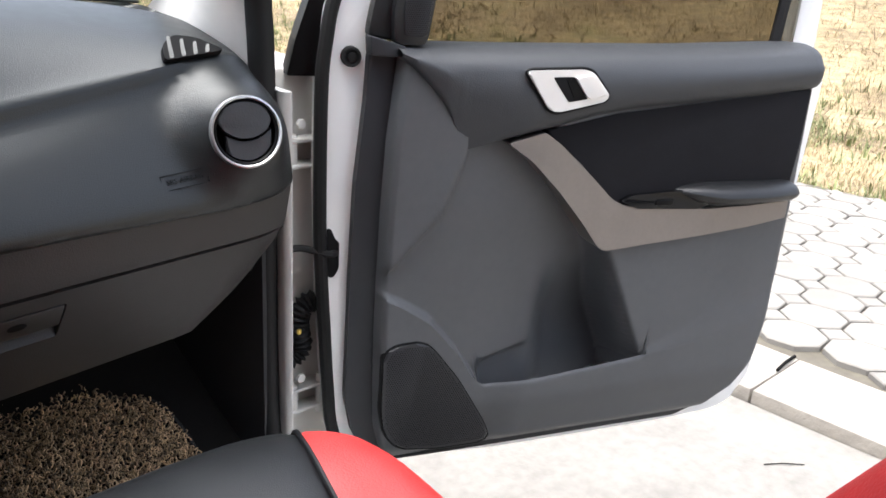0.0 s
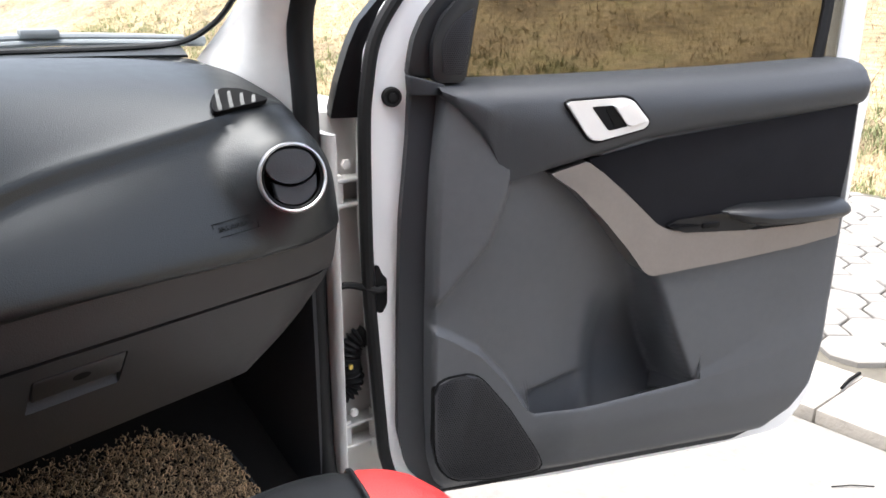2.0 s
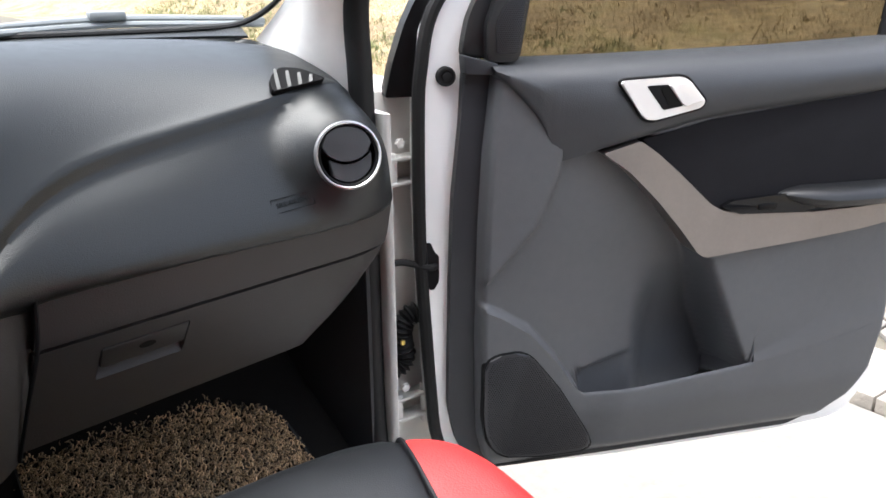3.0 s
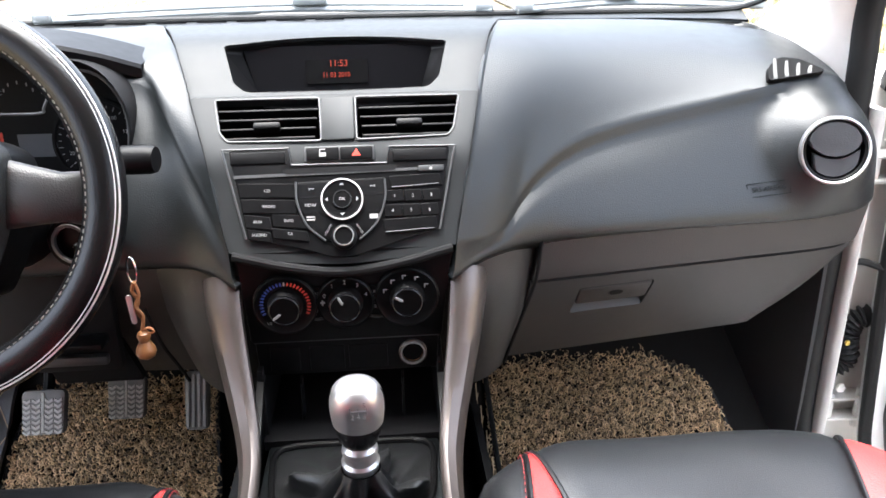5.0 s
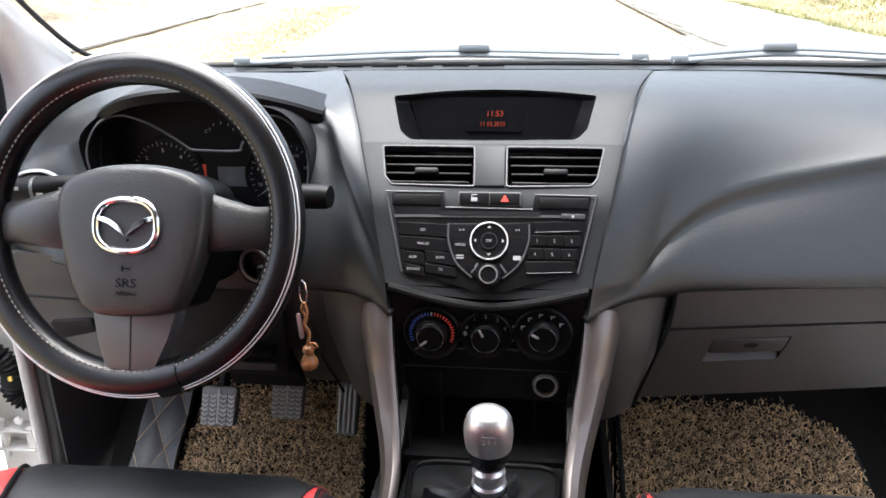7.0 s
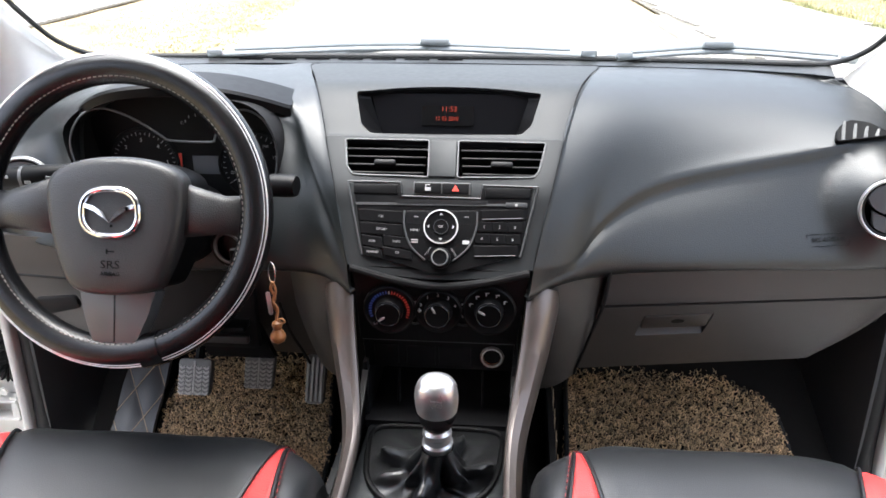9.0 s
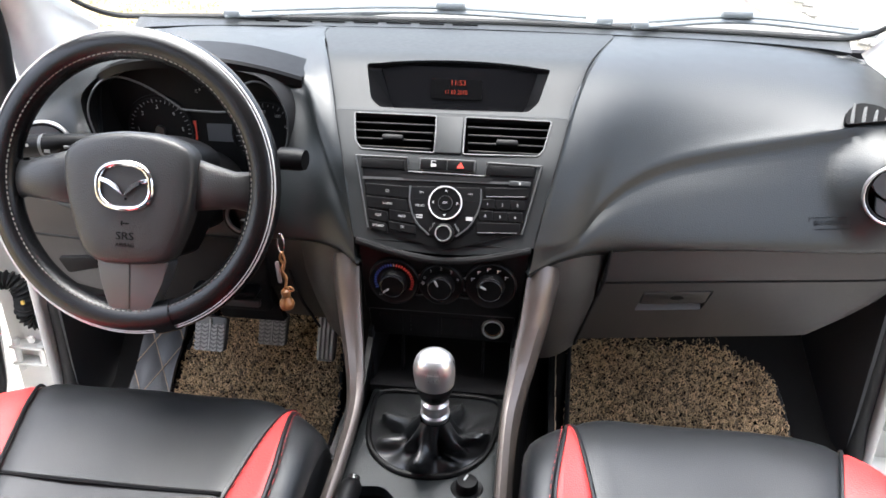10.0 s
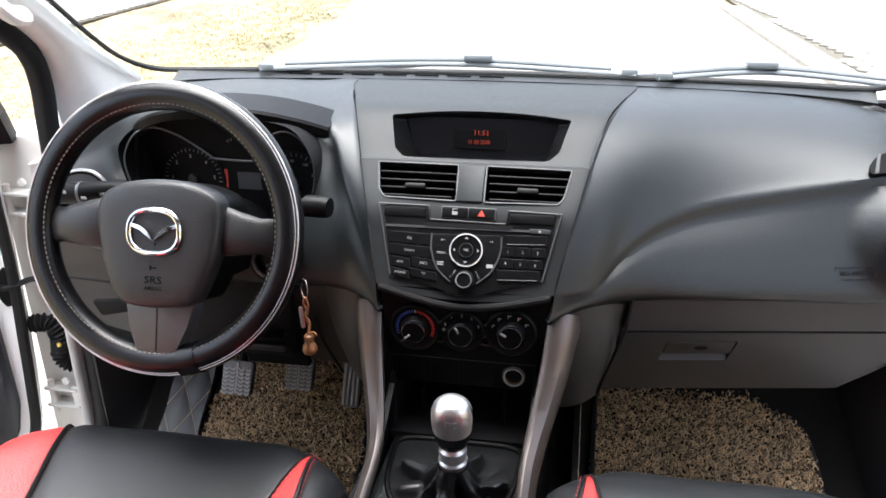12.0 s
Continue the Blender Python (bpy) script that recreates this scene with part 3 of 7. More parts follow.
RIGHT_PAD = [
    [*[seam_point(y, 1) for y in (0.43, 0.23, 0.070, -0.045, -0.098)], (0.1225, -0.104, 1.080), (0.119, -0.107, 1.066), (0.122, -0.085, 1.05)],
    [(0.272, 0.43, 1.289), (0.240, 0.23, 1.310), (0.209, 0.075, 1.2910), (0.183, -0.034, 1.207), (0.162, -0.083, 1.104), (0.157, -0.080, 1.090), (0.150, -0.085, 1.078), (0.152, -0.065, 1.062)],
    [(0.294, 0.429, 1.289), (0.263, 0.23, 1.308), (0.231, 0.082, 1.287), (0.208, -0.010, 1.212), (0.191, -0.060, 1.116), (0.188, -0.066, 1.098), (0.184, -0.070, 1.084), (0.186, -0.050, 1.066)],
    [(0.315, 0.428, 1.289), (0.286, 0.23, 1.306), (0.254, 0.088, 1.286), (0.228, 0.012, 1.222), (0.207, -0.040, 1.141), (0.205, -0.055, 1.112), (0.202, -0.060, 1.087), (0.205, -0.040, 1.068)],
    [(0.34, 0.427, 1.289), (0.318, 0.25, 1.303), (0.294, 0.108, 1.281), (0.270, 0.040, 1.232), (0.250, -0.009, 1.173), (0.249, -0.030, 1.130), (0.247, -0.044, 1.089), (0.248, -0.025, 1.070)],
    [(0.37, 0.425, 1.289), (0.36, 0.30, 1.302), (0.338, 0.157, 1.283), (0.325, 0.080, 1.244), (0.315, 0.029, 1.194), (0.312, -0.002, 1.142), (0.305, -0.034, 1.090), (0.306, -0.016, 1.072)],
    [(0.47, 0.412, 1.288), (0.462, 0.30, 1.300), (0.450, 0.195, 1.282), (0.445, 0.125, 1.252), (0.440, 0.062, 1.213), (0.445, 0.028, 1.150), (0.450, -0.005, 1.086), (0.450, 0.012, 1.069)],
    [(0.57, 0.375, 1.288), (0.570, 0.28, 1.294), (0.566, 0.190, 1.278), (0.562, 0.128, 1.258), (0.558, 0.079, 1.234), (0.566, 0.046, 1.152), (0.575, 0.014, 1.080), (0.575, 0.035, 1.064)],
    [(0.612, 0.315, 1.290), (0.622, 0.25, 1.287), (0.632, 0.165, 1.270), (0.637, 0.122, 1.259), (0.640, 0.088, 1.246), (0.655, 0.054, 1.160), (0.662, 0.024, 1.086), (0.662, 0.045, 1.070)],
    [(0.640, 0.290, 1.280), (0.650, 0.235, 1.272), (0.660, 0.165, 1.254), (0.664, 0.128, 1.242), (0.668, 0.104, 1.228), (0.690, 0.085, 1.160), (0.690, 0.035, 1.095), (0.685, 0.060, 1.078)],
]


def left_pad():
    flip = lambda c: [(-x, y, z) for x, y, z in c]
    # the driver's side swells round the instruments
    swell = [(0.428, 1.289), (0.28, 1.311), (0.12, 1.326), (0.012, 1.313), (0.008, 1.305), (-0.030, 1.22), (-0.062, 1.092), (-0.04, 1.07)]
    out = [[*[seam_point(y, -1) for y in (0.43, 0.23, 0.070, -0.045, -0.098)], *flip(RIGHT_PAD[0][5:])],
           [(-0.275, 0.43, 1.289), (-0.245, 0.23, 1.312), (-0.208, 0.075, 1.2920), (-0.186, -0.014, 1.2320), (-0.18, -0.01, 1.22), (-0.170, -0.064, 1.15), (-0.155, -0.082, 1.083), (-0.156, -0.062, 1.065)],
           [(-0.318, 0.43, 1.289), (-0.290, 0.25, 1.309), (-0.252, 0.100, 1.300), (-0.228, 0.040, 1.266), (-0.23, 0.036, 1.257), (-0.222, -0.022, 1.18), (-0.205, -0.064, 1.088), (-0.205, -0.044, 1.07)],
           [(-0.345, y, z - 0.006) for y, z in swell],
           [(-0.455, y, z - 0.004) for y, z in swell],
           [(-0.56, 0.39, 1.286), (-0.548, 0.28, 1.300), (-0.540, 0.14, 1.300), (-0.532, 0.02, 1.272), (-0.532, 0.016, 1.265), (-0.536, -0.012, 1.18), (-0.54, -0.03, 1.090), (-0.54, -0.01, 1.07)],
           [(-0.625, 0.345, 1.284), (-0.625, 0.26, 1.289), (-0.625, 0.17, 1.270), (-0.625, 0.080, 1.225), (-0.625, 0.078, 1.216), (-0.625, 0.045, 1.15), (-0.625, 0.0, 1.085), (-0.625, 0.02, 1.07)],
           [(-0.725, 0.285, 1.270), (-0.740, 0.225, 1.262), (-0.751, 0.188, 1.243), (-0.754, 0.167, 1.228), (-0.756, 0.150, 1.212), (-0.754, 0.120, 1.155), (-0.743, 0.062, 1.095), (-0.735, 0.075, 1.075)]]
    out[1] = [(x - 0.012 * step(1.15, 1.30, z), y, z) for x, y, z in out[1]]
    for c in out[1:-1]:
        a, b = Vector(c[2]), Vector(c[3])
        c[3:5] = [tuple((a + b) / 2 + Vector((0, -0.006, 0.008))), tuple(b)]
    return out


def vent_frame(side):
    return Matrix.Translation((0.609, 0.006, 1.1665) if side > 0 else (-0.645, 0.026, 1.161)) @ Matrix.Rotation(radians(side * -13), 4, "Z") @ Matrix.Rotation(radians(90 - 12), 4, "X") @ Matrix.Scale(0.92 if side > 0 else 1.0, 4)


def swelled(rows, side):
    """Raises the pad softly into a round pod about the outer vent."""
    M = vent_frame(side)
    back = M.inverted()
    out = []
    for row in rows:
        new_row = []
        for p in row:
            q = back @ Vector(p)
            w = 1 - step(0.034, 0.108, math.hypot(q.x, q.y))
            if -0.14 < q.z < 0.05 and w > 0:
                q.z += (-0.0015 - q.z) * w
            new_row.append(M @ q)
        out.append(new_row)
    return out


dash = thing("dashboard", "dark charcoal soft-plastic dashboard with grey lower panels", "dashboard", (0, 0.2, 1.0))
right_pad = part("upper_pad", sheet(swelled(lerp_curves(RIGHT_PAD, 10, fold=(0.0, 0.0, 0.26, 0.46, 0.60, 0.66, 0.64, 0.60, 0.55, 0.45), smooth=34, soft=1, even=220), 1), thick=0.008, back=(0, 1, -1)), PAD, dash, "grained charcoal upper pad", sharp=75)
driver_pad = part("upper_pad", sheet(swelled(lerp_curves(left_pad(), 8, even=10), -1), thick=0.008, back=(0, 1, -1)), PAD, dash, "grained charcoal upper pad", sharp=75)
# opening for the instruments
XZ = Matrix(((1, 0, 0, 0), (0, 0, -1, 0), (0, 1, 0, 0), (0, 0, 0, 1)))
opening = catmull([(-0.535, 1.245), (-0.520, 1.282), (-0.480, 1.300), (-0.400, 1.306), (-0.310, 1.304), (-0.262, 1.290), (-0.235, 1.255), (-0.238, 1.205), (-0.265, 1.155), (-0.330, 1.125), (-0.450, 1.125), (-0.510, 1.165)], 4, True)
cut(driver_pad, prism([(p[0], p[1]) for p in opening], -0.075, 0.2, XZ))


# lower grey panels beside the glovebox and under the wheel
def lower_panel(side, x0, x1, z_hi, z_lo, tuck=0.062, nx=14, nz=10, bow=0.0, slope=0.17, y0=-0.037, end=0.0):
    rows = []
    for i in range(nz + 1):
        v = i / nz
        row = []
        for j in range(nx + 1):
            u = j / nx
            lo = z_lo(u) if callable(z_lo) else z_lo
            hi = z_hi(u) if callable(z_hi) else z_hi
            z = hi + (lo - hi) * v
            x = x0(v) * (1 - u) + x1(v) * u
            y = y0 + slope * (x - 0.234) + tuck * max(0.0, (1.04 - z) / 0.15) ** 1.3 + end * max(0, (u - 0.86) / 0.14) ** 2 + bow * math.sin(math.pi * v)
            row.append((x * side, y, z))
        rows.append(row)
    return sheet(rows, thick=0.012, back=(0, 1, 0))


LIP = lambda u: 1.084 - 0.004 * u
part("trim_strip", lower_panel(1, lambda v: 0.234 - 0.010 * v, lambda v: 0.700 - 0.012 * v, LIP, lambda u: 1.027 - 0.003 * u, nz=4, end=0.012), GREY, dash, "warm grey strip above the glovebox")
glove = part("glovebox_lid", lower_panel(1, lambda v: 0.223 - 0.022 * v, lambda v: 0.690 - 0.085 * v ** 1.6, lambda u: 1.0225 - 0.003 * u,
                                         lambda u: 0.893 + 0.045 * max(0, (u - 0.9) / 0.1) ** 2, nz=12, nx=20, end=0.02), GREY, dash, "closed warm grey glovebox lid")
# pull of the glovebox
GB = Matrix.Translation((0.333, -0.005, 0.9905)) @ Matrix.Rotation(radians(9.6), 4, "Z") @ Matrix.Rotation(radians(90 + 20), 4, "X")
cut(glove, prism(rounded([(-0.052, -0.028), (0.050, -0.028), (0.058, 0.016), (-0.046, 0.016)], 0.004), -0.016, 0.03, GB))
part("pull_recess", prism(rounded([(-0.055, -0.031), (0.053, -0.031), (0.061, 0.019), (-0.049, 0.019)], 0.004), -0.020, -0.016, GB), GREY, glove)
pull = part("pull", prism(rounded([(-0.047, -0.012), (0.051, -0.012), (0.056, 0.0145), (-0.045, 0.0145)], 0.003), -0.012, 0.001, GB, 0.002), GREY, glove, "glovebox pull")
part("pull_lip", sheet([[GB @ Vector((x, -0.013, -0.014)) for x in (-0.050, 0.0, 0.052)], [GB @ Vector((x, -0.024, -0.006)) for x in (-0.051, 0.0, 0.051)], [GB @ Vector((x, -0.0278, -0.0005)) for x in (-0.052, 0.0, 0.050)]], thick=0.001, back=(0, 1, -1)), GREY, glove, "lighter lower lip of the pull")
part("lock_mark", prism([(0.010 * math.cos(a / 20 * math.tau), 0.004 * math.sin(a / 20 * math.tau)) for a in range(20)], 0.001, 0.0016, GB @ Matrix.Translation((0.006, 0.002, 0))), BLACK, pull)
# cheek panels between the console bars and the lids
for side in (1, -1):
    rows = []
    for v in np.linspace(0, 1, 9):
        z = 1.082 - 0.19 * v
        xo = 0.231 - 0.034 * v ** 1.3
        xi = 0.128 + 0.012 * v
        rows.append([(side * (xi + (xo - xi) * u), -0.100 + 0.060 * u + 0.085 * max(0, v - 0.1) ** 1.4 * (1 - 0.4 * u) - 0.012 * math.sin(math.pi * u) + 0.018 * (1 - v) ** 2, z - 0.012 * (1 - u)) for u in np.linspace(0, 1, 9)])
    part("cheek_panel", sheet(rows, thick=0.01, back=(0, 1, 0)), GREY, dash, "warm grey cheek panel beside the console")
# driver's lower panel with its small bin handle
part("knee_panel", lower_panel(-1, lambda v: 0.225 - 0.02 * v, lambda v: 0.735 - 0.03 * v, lambda u: 1.088, lambda u: 0.90 - 0.01 * u, nz=10, nx=20, slope=0.09, y0=-0.030, tuck=0.05), GREY, dash, "warm grey knee panel under the steering wheel")
part("panel_groove", tube([(-0.69, -0.004, 1.030), (-0.55, -0.018, 1.030), (-0.50, -0.024, 1.028)], 0.0022, 6), DEEP, dash)
# a flat dark plate gives the shade of the handle's hollow
part("bin_handle", prism(rounded([(-0.035, 0.010), (0.030, 0.016), (0.036, -0.004), (-0.022, -0.018)], 0.006), -0.004, 0.004, Matrix.Translation((-0.600, -0.014, 0.985)) @ Matrix.Rotation(radians(92), 4, "X"), 0.002), DEEP, dash, "dark plate for the shaded recess of a small bin handle")
# column gap under the wheel: dark boxes for the shade inside, and a ledge
part("gap_shade_box", box(-0.375, -0.035, 1.010, 0.20, 0.02, 0.15, 0.01), DEEP, dash, "dark box standing for the shaded opening round the steering column")
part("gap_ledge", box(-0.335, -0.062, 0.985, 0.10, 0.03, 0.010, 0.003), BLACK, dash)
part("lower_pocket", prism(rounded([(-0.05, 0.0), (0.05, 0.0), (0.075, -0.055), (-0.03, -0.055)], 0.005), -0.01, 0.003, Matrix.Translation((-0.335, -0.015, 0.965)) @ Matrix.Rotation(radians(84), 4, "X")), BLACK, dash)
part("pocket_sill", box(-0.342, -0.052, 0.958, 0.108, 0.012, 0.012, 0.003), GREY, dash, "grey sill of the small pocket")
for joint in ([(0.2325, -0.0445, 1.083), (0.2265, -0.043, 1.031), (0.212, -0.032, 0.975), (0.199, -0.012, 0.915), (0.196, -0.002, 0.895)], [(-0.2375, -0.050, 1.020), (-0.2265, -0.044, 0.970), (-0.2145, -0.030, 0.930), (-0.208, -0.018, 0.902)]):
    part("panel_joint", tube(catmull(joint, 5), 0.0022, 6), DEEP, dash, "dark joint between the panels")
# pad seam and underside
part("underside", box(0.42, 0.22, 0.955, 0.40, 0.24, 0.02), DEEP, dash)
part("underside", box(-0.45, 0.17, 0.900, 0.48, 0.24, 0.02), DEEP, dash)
part("end_cap", mirrored(sheet([[(0.688, 0.040, 1.095), (0.666, 0.110, 1.226), (0.648, 0.240, 1.270)], [(0.680, 0.075, 1.02), (0.668, 0.20, 1.10), (0.655, 0.26, 1.20)], [(0.665, 0.10, 0.95), (0.67, 0.22, 1.0), (0.67, 0.30, 1.1)]], thick=0.01, back=(-1, 0, 0)), 1), BLACK, dash)


# strip that rises from the pad to the windscreen seal
seam = catmull([(-0.625, 0.352, 1.309), (-0.585, 0.383, 1.3035), (-0.42, 0.422, 1.3005), (0, 0.450, 1.2995), (0.42, 0.422, 1.3005), (0.57, 0.383, 1.3035), (0.622, 0.350, 1.309)], 6)
part("rear_strip", sheet([[p + Vector((0, 0.004, -0.002)) for p in seam], [p + Vector((0, -0.006, -0.004)) for p in seam], [Vector((p.x * 0.99, p.y - 0.045, 1.2945)) for p in seam]], thick=0.004), PAD, dash)
# defroster slots along the windscreen
for k in range(7):
    x = -0.40 + k * 0.062
    part("defroster_slot", box(x, 0.424 - 0.10 * x * x, 1.2975, 0.046, 0.0016, 0.003), DEEP, dash)


def round_vent(side, pad):
    M = vent_frame(side)
    cut(pad, lathe([(1e-5, -0.05), (0.0425, -0.05), (0.0425, 0.03), (1e-5, 0.03)], 40, M))
    vent = part("air_vent", lathe([(0.0425, 0.002), (0.0412, -0.003), (0.0405, -0.028), (0, -0.030)], 40, M), BLACK, dash, "round black air vent")
    part("vent_ring", lathe([(0.0465, -0.004), (0.0465, 0.002), (0.0452, 0.0042), (0.0436, 0.0045), (0.0420, 0.003), (0.0415, -0.004)], 56, M), SATIN, vent, "satin silver ring")
    part("vent_collar", lathe([(0.0418, 0.001), (0.0400, 0.0020), (0.0380, 0.0005), (0.0375, -0.012)], 48, M), BLACK, vent)
    up = [(0.0350 * math.cos(a) * 0.98 - 0.001, 0.0125 + 0.0255 * math.sin(a)) for a in np.linspace(radians(2), radians(178), 20)]
    low = [(x, 0.0125 - 0.0205 * (1 - ((x + 0.001) / 0.0345) ** 2) ** 0.75) for x in np.linspace(-0.0335, 0.0315, 18)]
    part("vent_flap", prism(up + low, -0.012, 0.0025, M, 0.003, 3), DARK, vent, "dark closed vent flap")
    up2 = [(x, 0.0115 - 0.0235 * max(0.0, 1 - ((x + 0.001) / 0.0385) ** 2) ** 0.75) for x in np.linspace(-0.0265, 0.0335, 14)][::-1]
    low2 = [(0.0355 * math.cos(a), 0.0365 * math.sin(a) + 0.001) for a in np.linspace(radians(228), radians(338), 16)]
    part("vent_flap", prism(up2 + low2, -0.014, -0.0012, M, 0.003, 3), DARK, vent, "dark closed vent flap")


round_vent(1, right_pad)
round_vent(-1, driver_pad)


def side_vent(side, pad):
    """The small demister grille above the round vent."""
    M = Matrix.Translation((0.586, 0.0865, 1.2515) if side > 0 else (0.594, 0.114, 1.2455)) @ Matrix.Rotation(radians(-4), 4, "Z") @ Matrix.Rotation(radians(48), 4, "X")
    shape = rounded([(-0.038, -0.014), (0.040, 0.000), (0.008, 0.0185), (-0.018, 0.022), (-0.035, 0.008)], 0.007)
    g = part("demister_grille", mirrored(prism(shape, -0.008, 0.0012, M), side), DEEP, dash, "small demister grille with slanted fins")
    for k in range(4):
        x = -0.026 + 0.0150 * k
        lo, hi = -0.0115 + 0.0026 * k, 0.0190 - 0.0038 * k
        fin = [[(x - 0.0050, lo, 0.0014), (x - 0.0035, (lo + hi) / 2, 0.0012), (x - 0.0010, hi, 0.0014)], [(x - 0.0005, lo, 0.0030), (x + 0.0008, (lo + hi) / 2, 0.0032), (x + 0.0024, hi, 0.0030)]]
        part("fin", mirrored(sheet([[M @ Vector(p) for p in r] for r in fin], thick=0.0014, back=(0, 1, -1)), side), PAD, g)


side_vent(1, right_pad)
side_vent(-1, driver_pad)
# embossed airbag mark on the passenger's pad
spot = Vector((0.5365, 0.0165, 1.1165))
near = np.array([tuple(v.co) for v in right_pad.data.vertices if (v.co - spot).length < 0.032 and v.normal.y < 0])
mid = near.mean(axis=0)
flat_n = Vector(np.linalg.svd(near - mid)[2][2])
flat_n = -flat_n if flat_n.y > 0 else flat_n
side_x = Vector((1, 0.16, 0.03)).cross(flat_n).cross(flat_n) * -1
spot += flat_n * ((Vector(mid) - spot).dot(flat_n) + 0.0012)
AB = Matrix.Translation(spot) @ Matrix((side_x.normalized(), flat_n.cross(side_x).normalized(), flat_n)).transposed().to_4x4()
mark = part("airbag_mark", join(*[box(cx, cy, 0.0, w, h, 0.0022, M=AB) for cx, cy, w, h in ((0, 0.0085, 0.056, 0.0008), (0, -0.0085, 0.056, 0.0008), (-0.028, 0, 0.0008, 0.0178), (0.028, 0, 0.0008, 0.0178))]), BLACK, dash, "embossed frame of the airbag mark")
words("SRS AIRBAG", 0.0085, AB @ Matrix.Translation((0, 0, 0.0008)), BLACK, mark)
# ---- centre stack: display hood, vents, radio, heater panel ----
rows = [[((p[2] if u > 0 else p[3]) * u, p[0] + 0.003 * (1 - u * u) - 0.0085 * (1 - u * u) * step(1.124, 1.106, p[1]), p[1] - 0.0012 * step(0.975, 1.0, abs(u)) - 0.016 * (1 - u * u) * step(1.124, 1.106, p[1])) for u in (-1, -0.99, *np.linspace(-0.975, 0.975, 19), 0.99, 1)] for p in prof]
stack = thing("centre_stack", "graphite centre stack with display, vents and radio in the dashboard", "centre console", (0, 0.0, 1.1))
face = part("fascia", sheet(rows, thick=0.012, back=(0, 1, -1)), FASCIA, stack, "charcoal grey fascia", sharp=50)
for i in (0, -1):
    part("seam_line", tube([Vector(r[i]) + Vector((0.0006 if i else -0.0006, -0.0002, 0.0006)) for r in rows[4:]], 0.0007, 6), DEEP, stack)


def plane_frame(top, low):
    """The frame of a face of the stack: x across, y up the face, z out of it; the origin at its upper edge."""
    up = Vector((0, top[0] - low[0], top[1] - low[1])).normalized()
    out = Vector((1, 0, 0)).cross(up)
    return Matrix(((1, 0, out.x, 0), (0, up.y, out.y, top[0]), (0, up.z, out.z, top[1]), (0, 0, 0, 1)))


SC = plane_frame((0.088, 1.3035), (0.013, 1.2585))
VE = plane_frame((0.0, 1.250), (-0.049, 1.2015))
RA = plane_frame((-0.049, 1.2015), (-0.0885, 1.128))
CL = plane_frame((-0.100, 1.10), (-0.098, 0.95))
top_edge = [(x, 0.009 - 0.012 * (x / 0.135) ** 2) for x in np.linspace(0.132, -0.138, 9)]
screen = rounded(top_edge + [(-0.121, -0.072), (-0.106, -0.088), (0.104, -0.086), (0.118, -0.068)], 0.006)
cut(face, prism([(p[0], p[1]) for p in screen], -0.10, 0.03, SC))
ventl = rounded([(-0.139, 0.002), (-0.132, -0.042), (-0.123, -0.0535), (-0.0195, -0.055), (-0.022, 0.002)], 0.004)
ventr = rounded([(0.0185, 0.002), (0.0195, -0.055), (0.122, -0.0525), (0.129, -0.043), (0.138, 0.001)], 0.004)
for v in (ventl, ventr):
    cut(face, prism([(p[0], p[1]) for p in v], -0.06, 0.02, VE))
    part("vent_edge", tube([VE @ Vector((p[0], p[1], 0.0006)) for p in v], 0.0014, 6, True), EDGE, stack, "grey bevelled edge of the vent")
# display hood: a tapering black funnel with the screen standing at its end
DP = plane_frame((0.095, 1.302), (0.075, 1.222))
def on_pane(p):
    v = (p[1] + 0.088) / 0.097 * 0.93
    w = 0.088 + 0.030 * v
    return DP @ Vector((p[0] / 0.135 * w / (0.80 + 0.2 * v), -0.078 + 0.085 * v, 0.0))
funnel = [[SC @ Vector((p[0] * 1.012, (p[1] + 0.04) * 1.02 - 0.04, -0.001)) for p in screen], [SC @ Vector((p[0] * 0.99, (p[1] + 0.04) * 0.985 - 0.04, -0.008)) for p in screen], [on_pane(p) for p in screen]]
hood = part("display_hood", sheet(funnel, closed_u=True), BLACK, stack, "black recessed display hood")
part("display_pane", prism(rounded([(-0.118, -0.004), (0.118, -0.004), (0.096, -0.082), (-0.096, -0.082)][::-1], 0.006), -0.006, -0.0015, DP), GLOSSBLACK, hood, "glossy black display pane")
lcd = part("display", prism(rrect(0.076, 0.0285, 0.002, 3, -0.004, -0.0355), -0.0015, 0.0005, DP), BLACK, hood, "dark display with red digits")
words("11:53", 0.0108, DP @ Matrix.Translation((-0.002, -0.0262, 0.0010)), DIGIT, lcd, "clock_digits", 1.0)
words("11 03 2010", 0.0088, DP @ Matrix.Translation((-0.005, -0.0400, 0.0010)), DIGIT, lcd, "date_digits", 0.86)
# two vents with slats and tabs
for outline, cx, sx in ((ventl, -0.08, -1), (ventr, 0.079, 1)):
    v = part("air_vent", prism([(p[0], p[1]) for p in outline], -0.052, -0.045, VE), DEEP, stack, "air vent with horizontal slats")
    for k in range(4):
        y = -0.0115 - 0.0122 * k
        half = 0.0565 - 0.0012 * k
        part("slat", box(cx, y, -0.012, 2 * half, 0.0028, 0.020, 0.0008, M=VE @ Matrix.Translation((0, 0, 0)) @ Matrix.Rotation(radians(0), 4, "X")), BLACK, v)
    for k in range(5):
        part("vane", box(cx - 0.044 + 0.022 * k, -0.027, -0.034, 0.0015, 0.05, 0.012, M=VE), BLACK, v)
    part("tab", box(cx, -0.0355, 0.0, 0.030, 0.0085, 0.012, 0.0025, M=VE), BLACK, v, "black sliding tab")
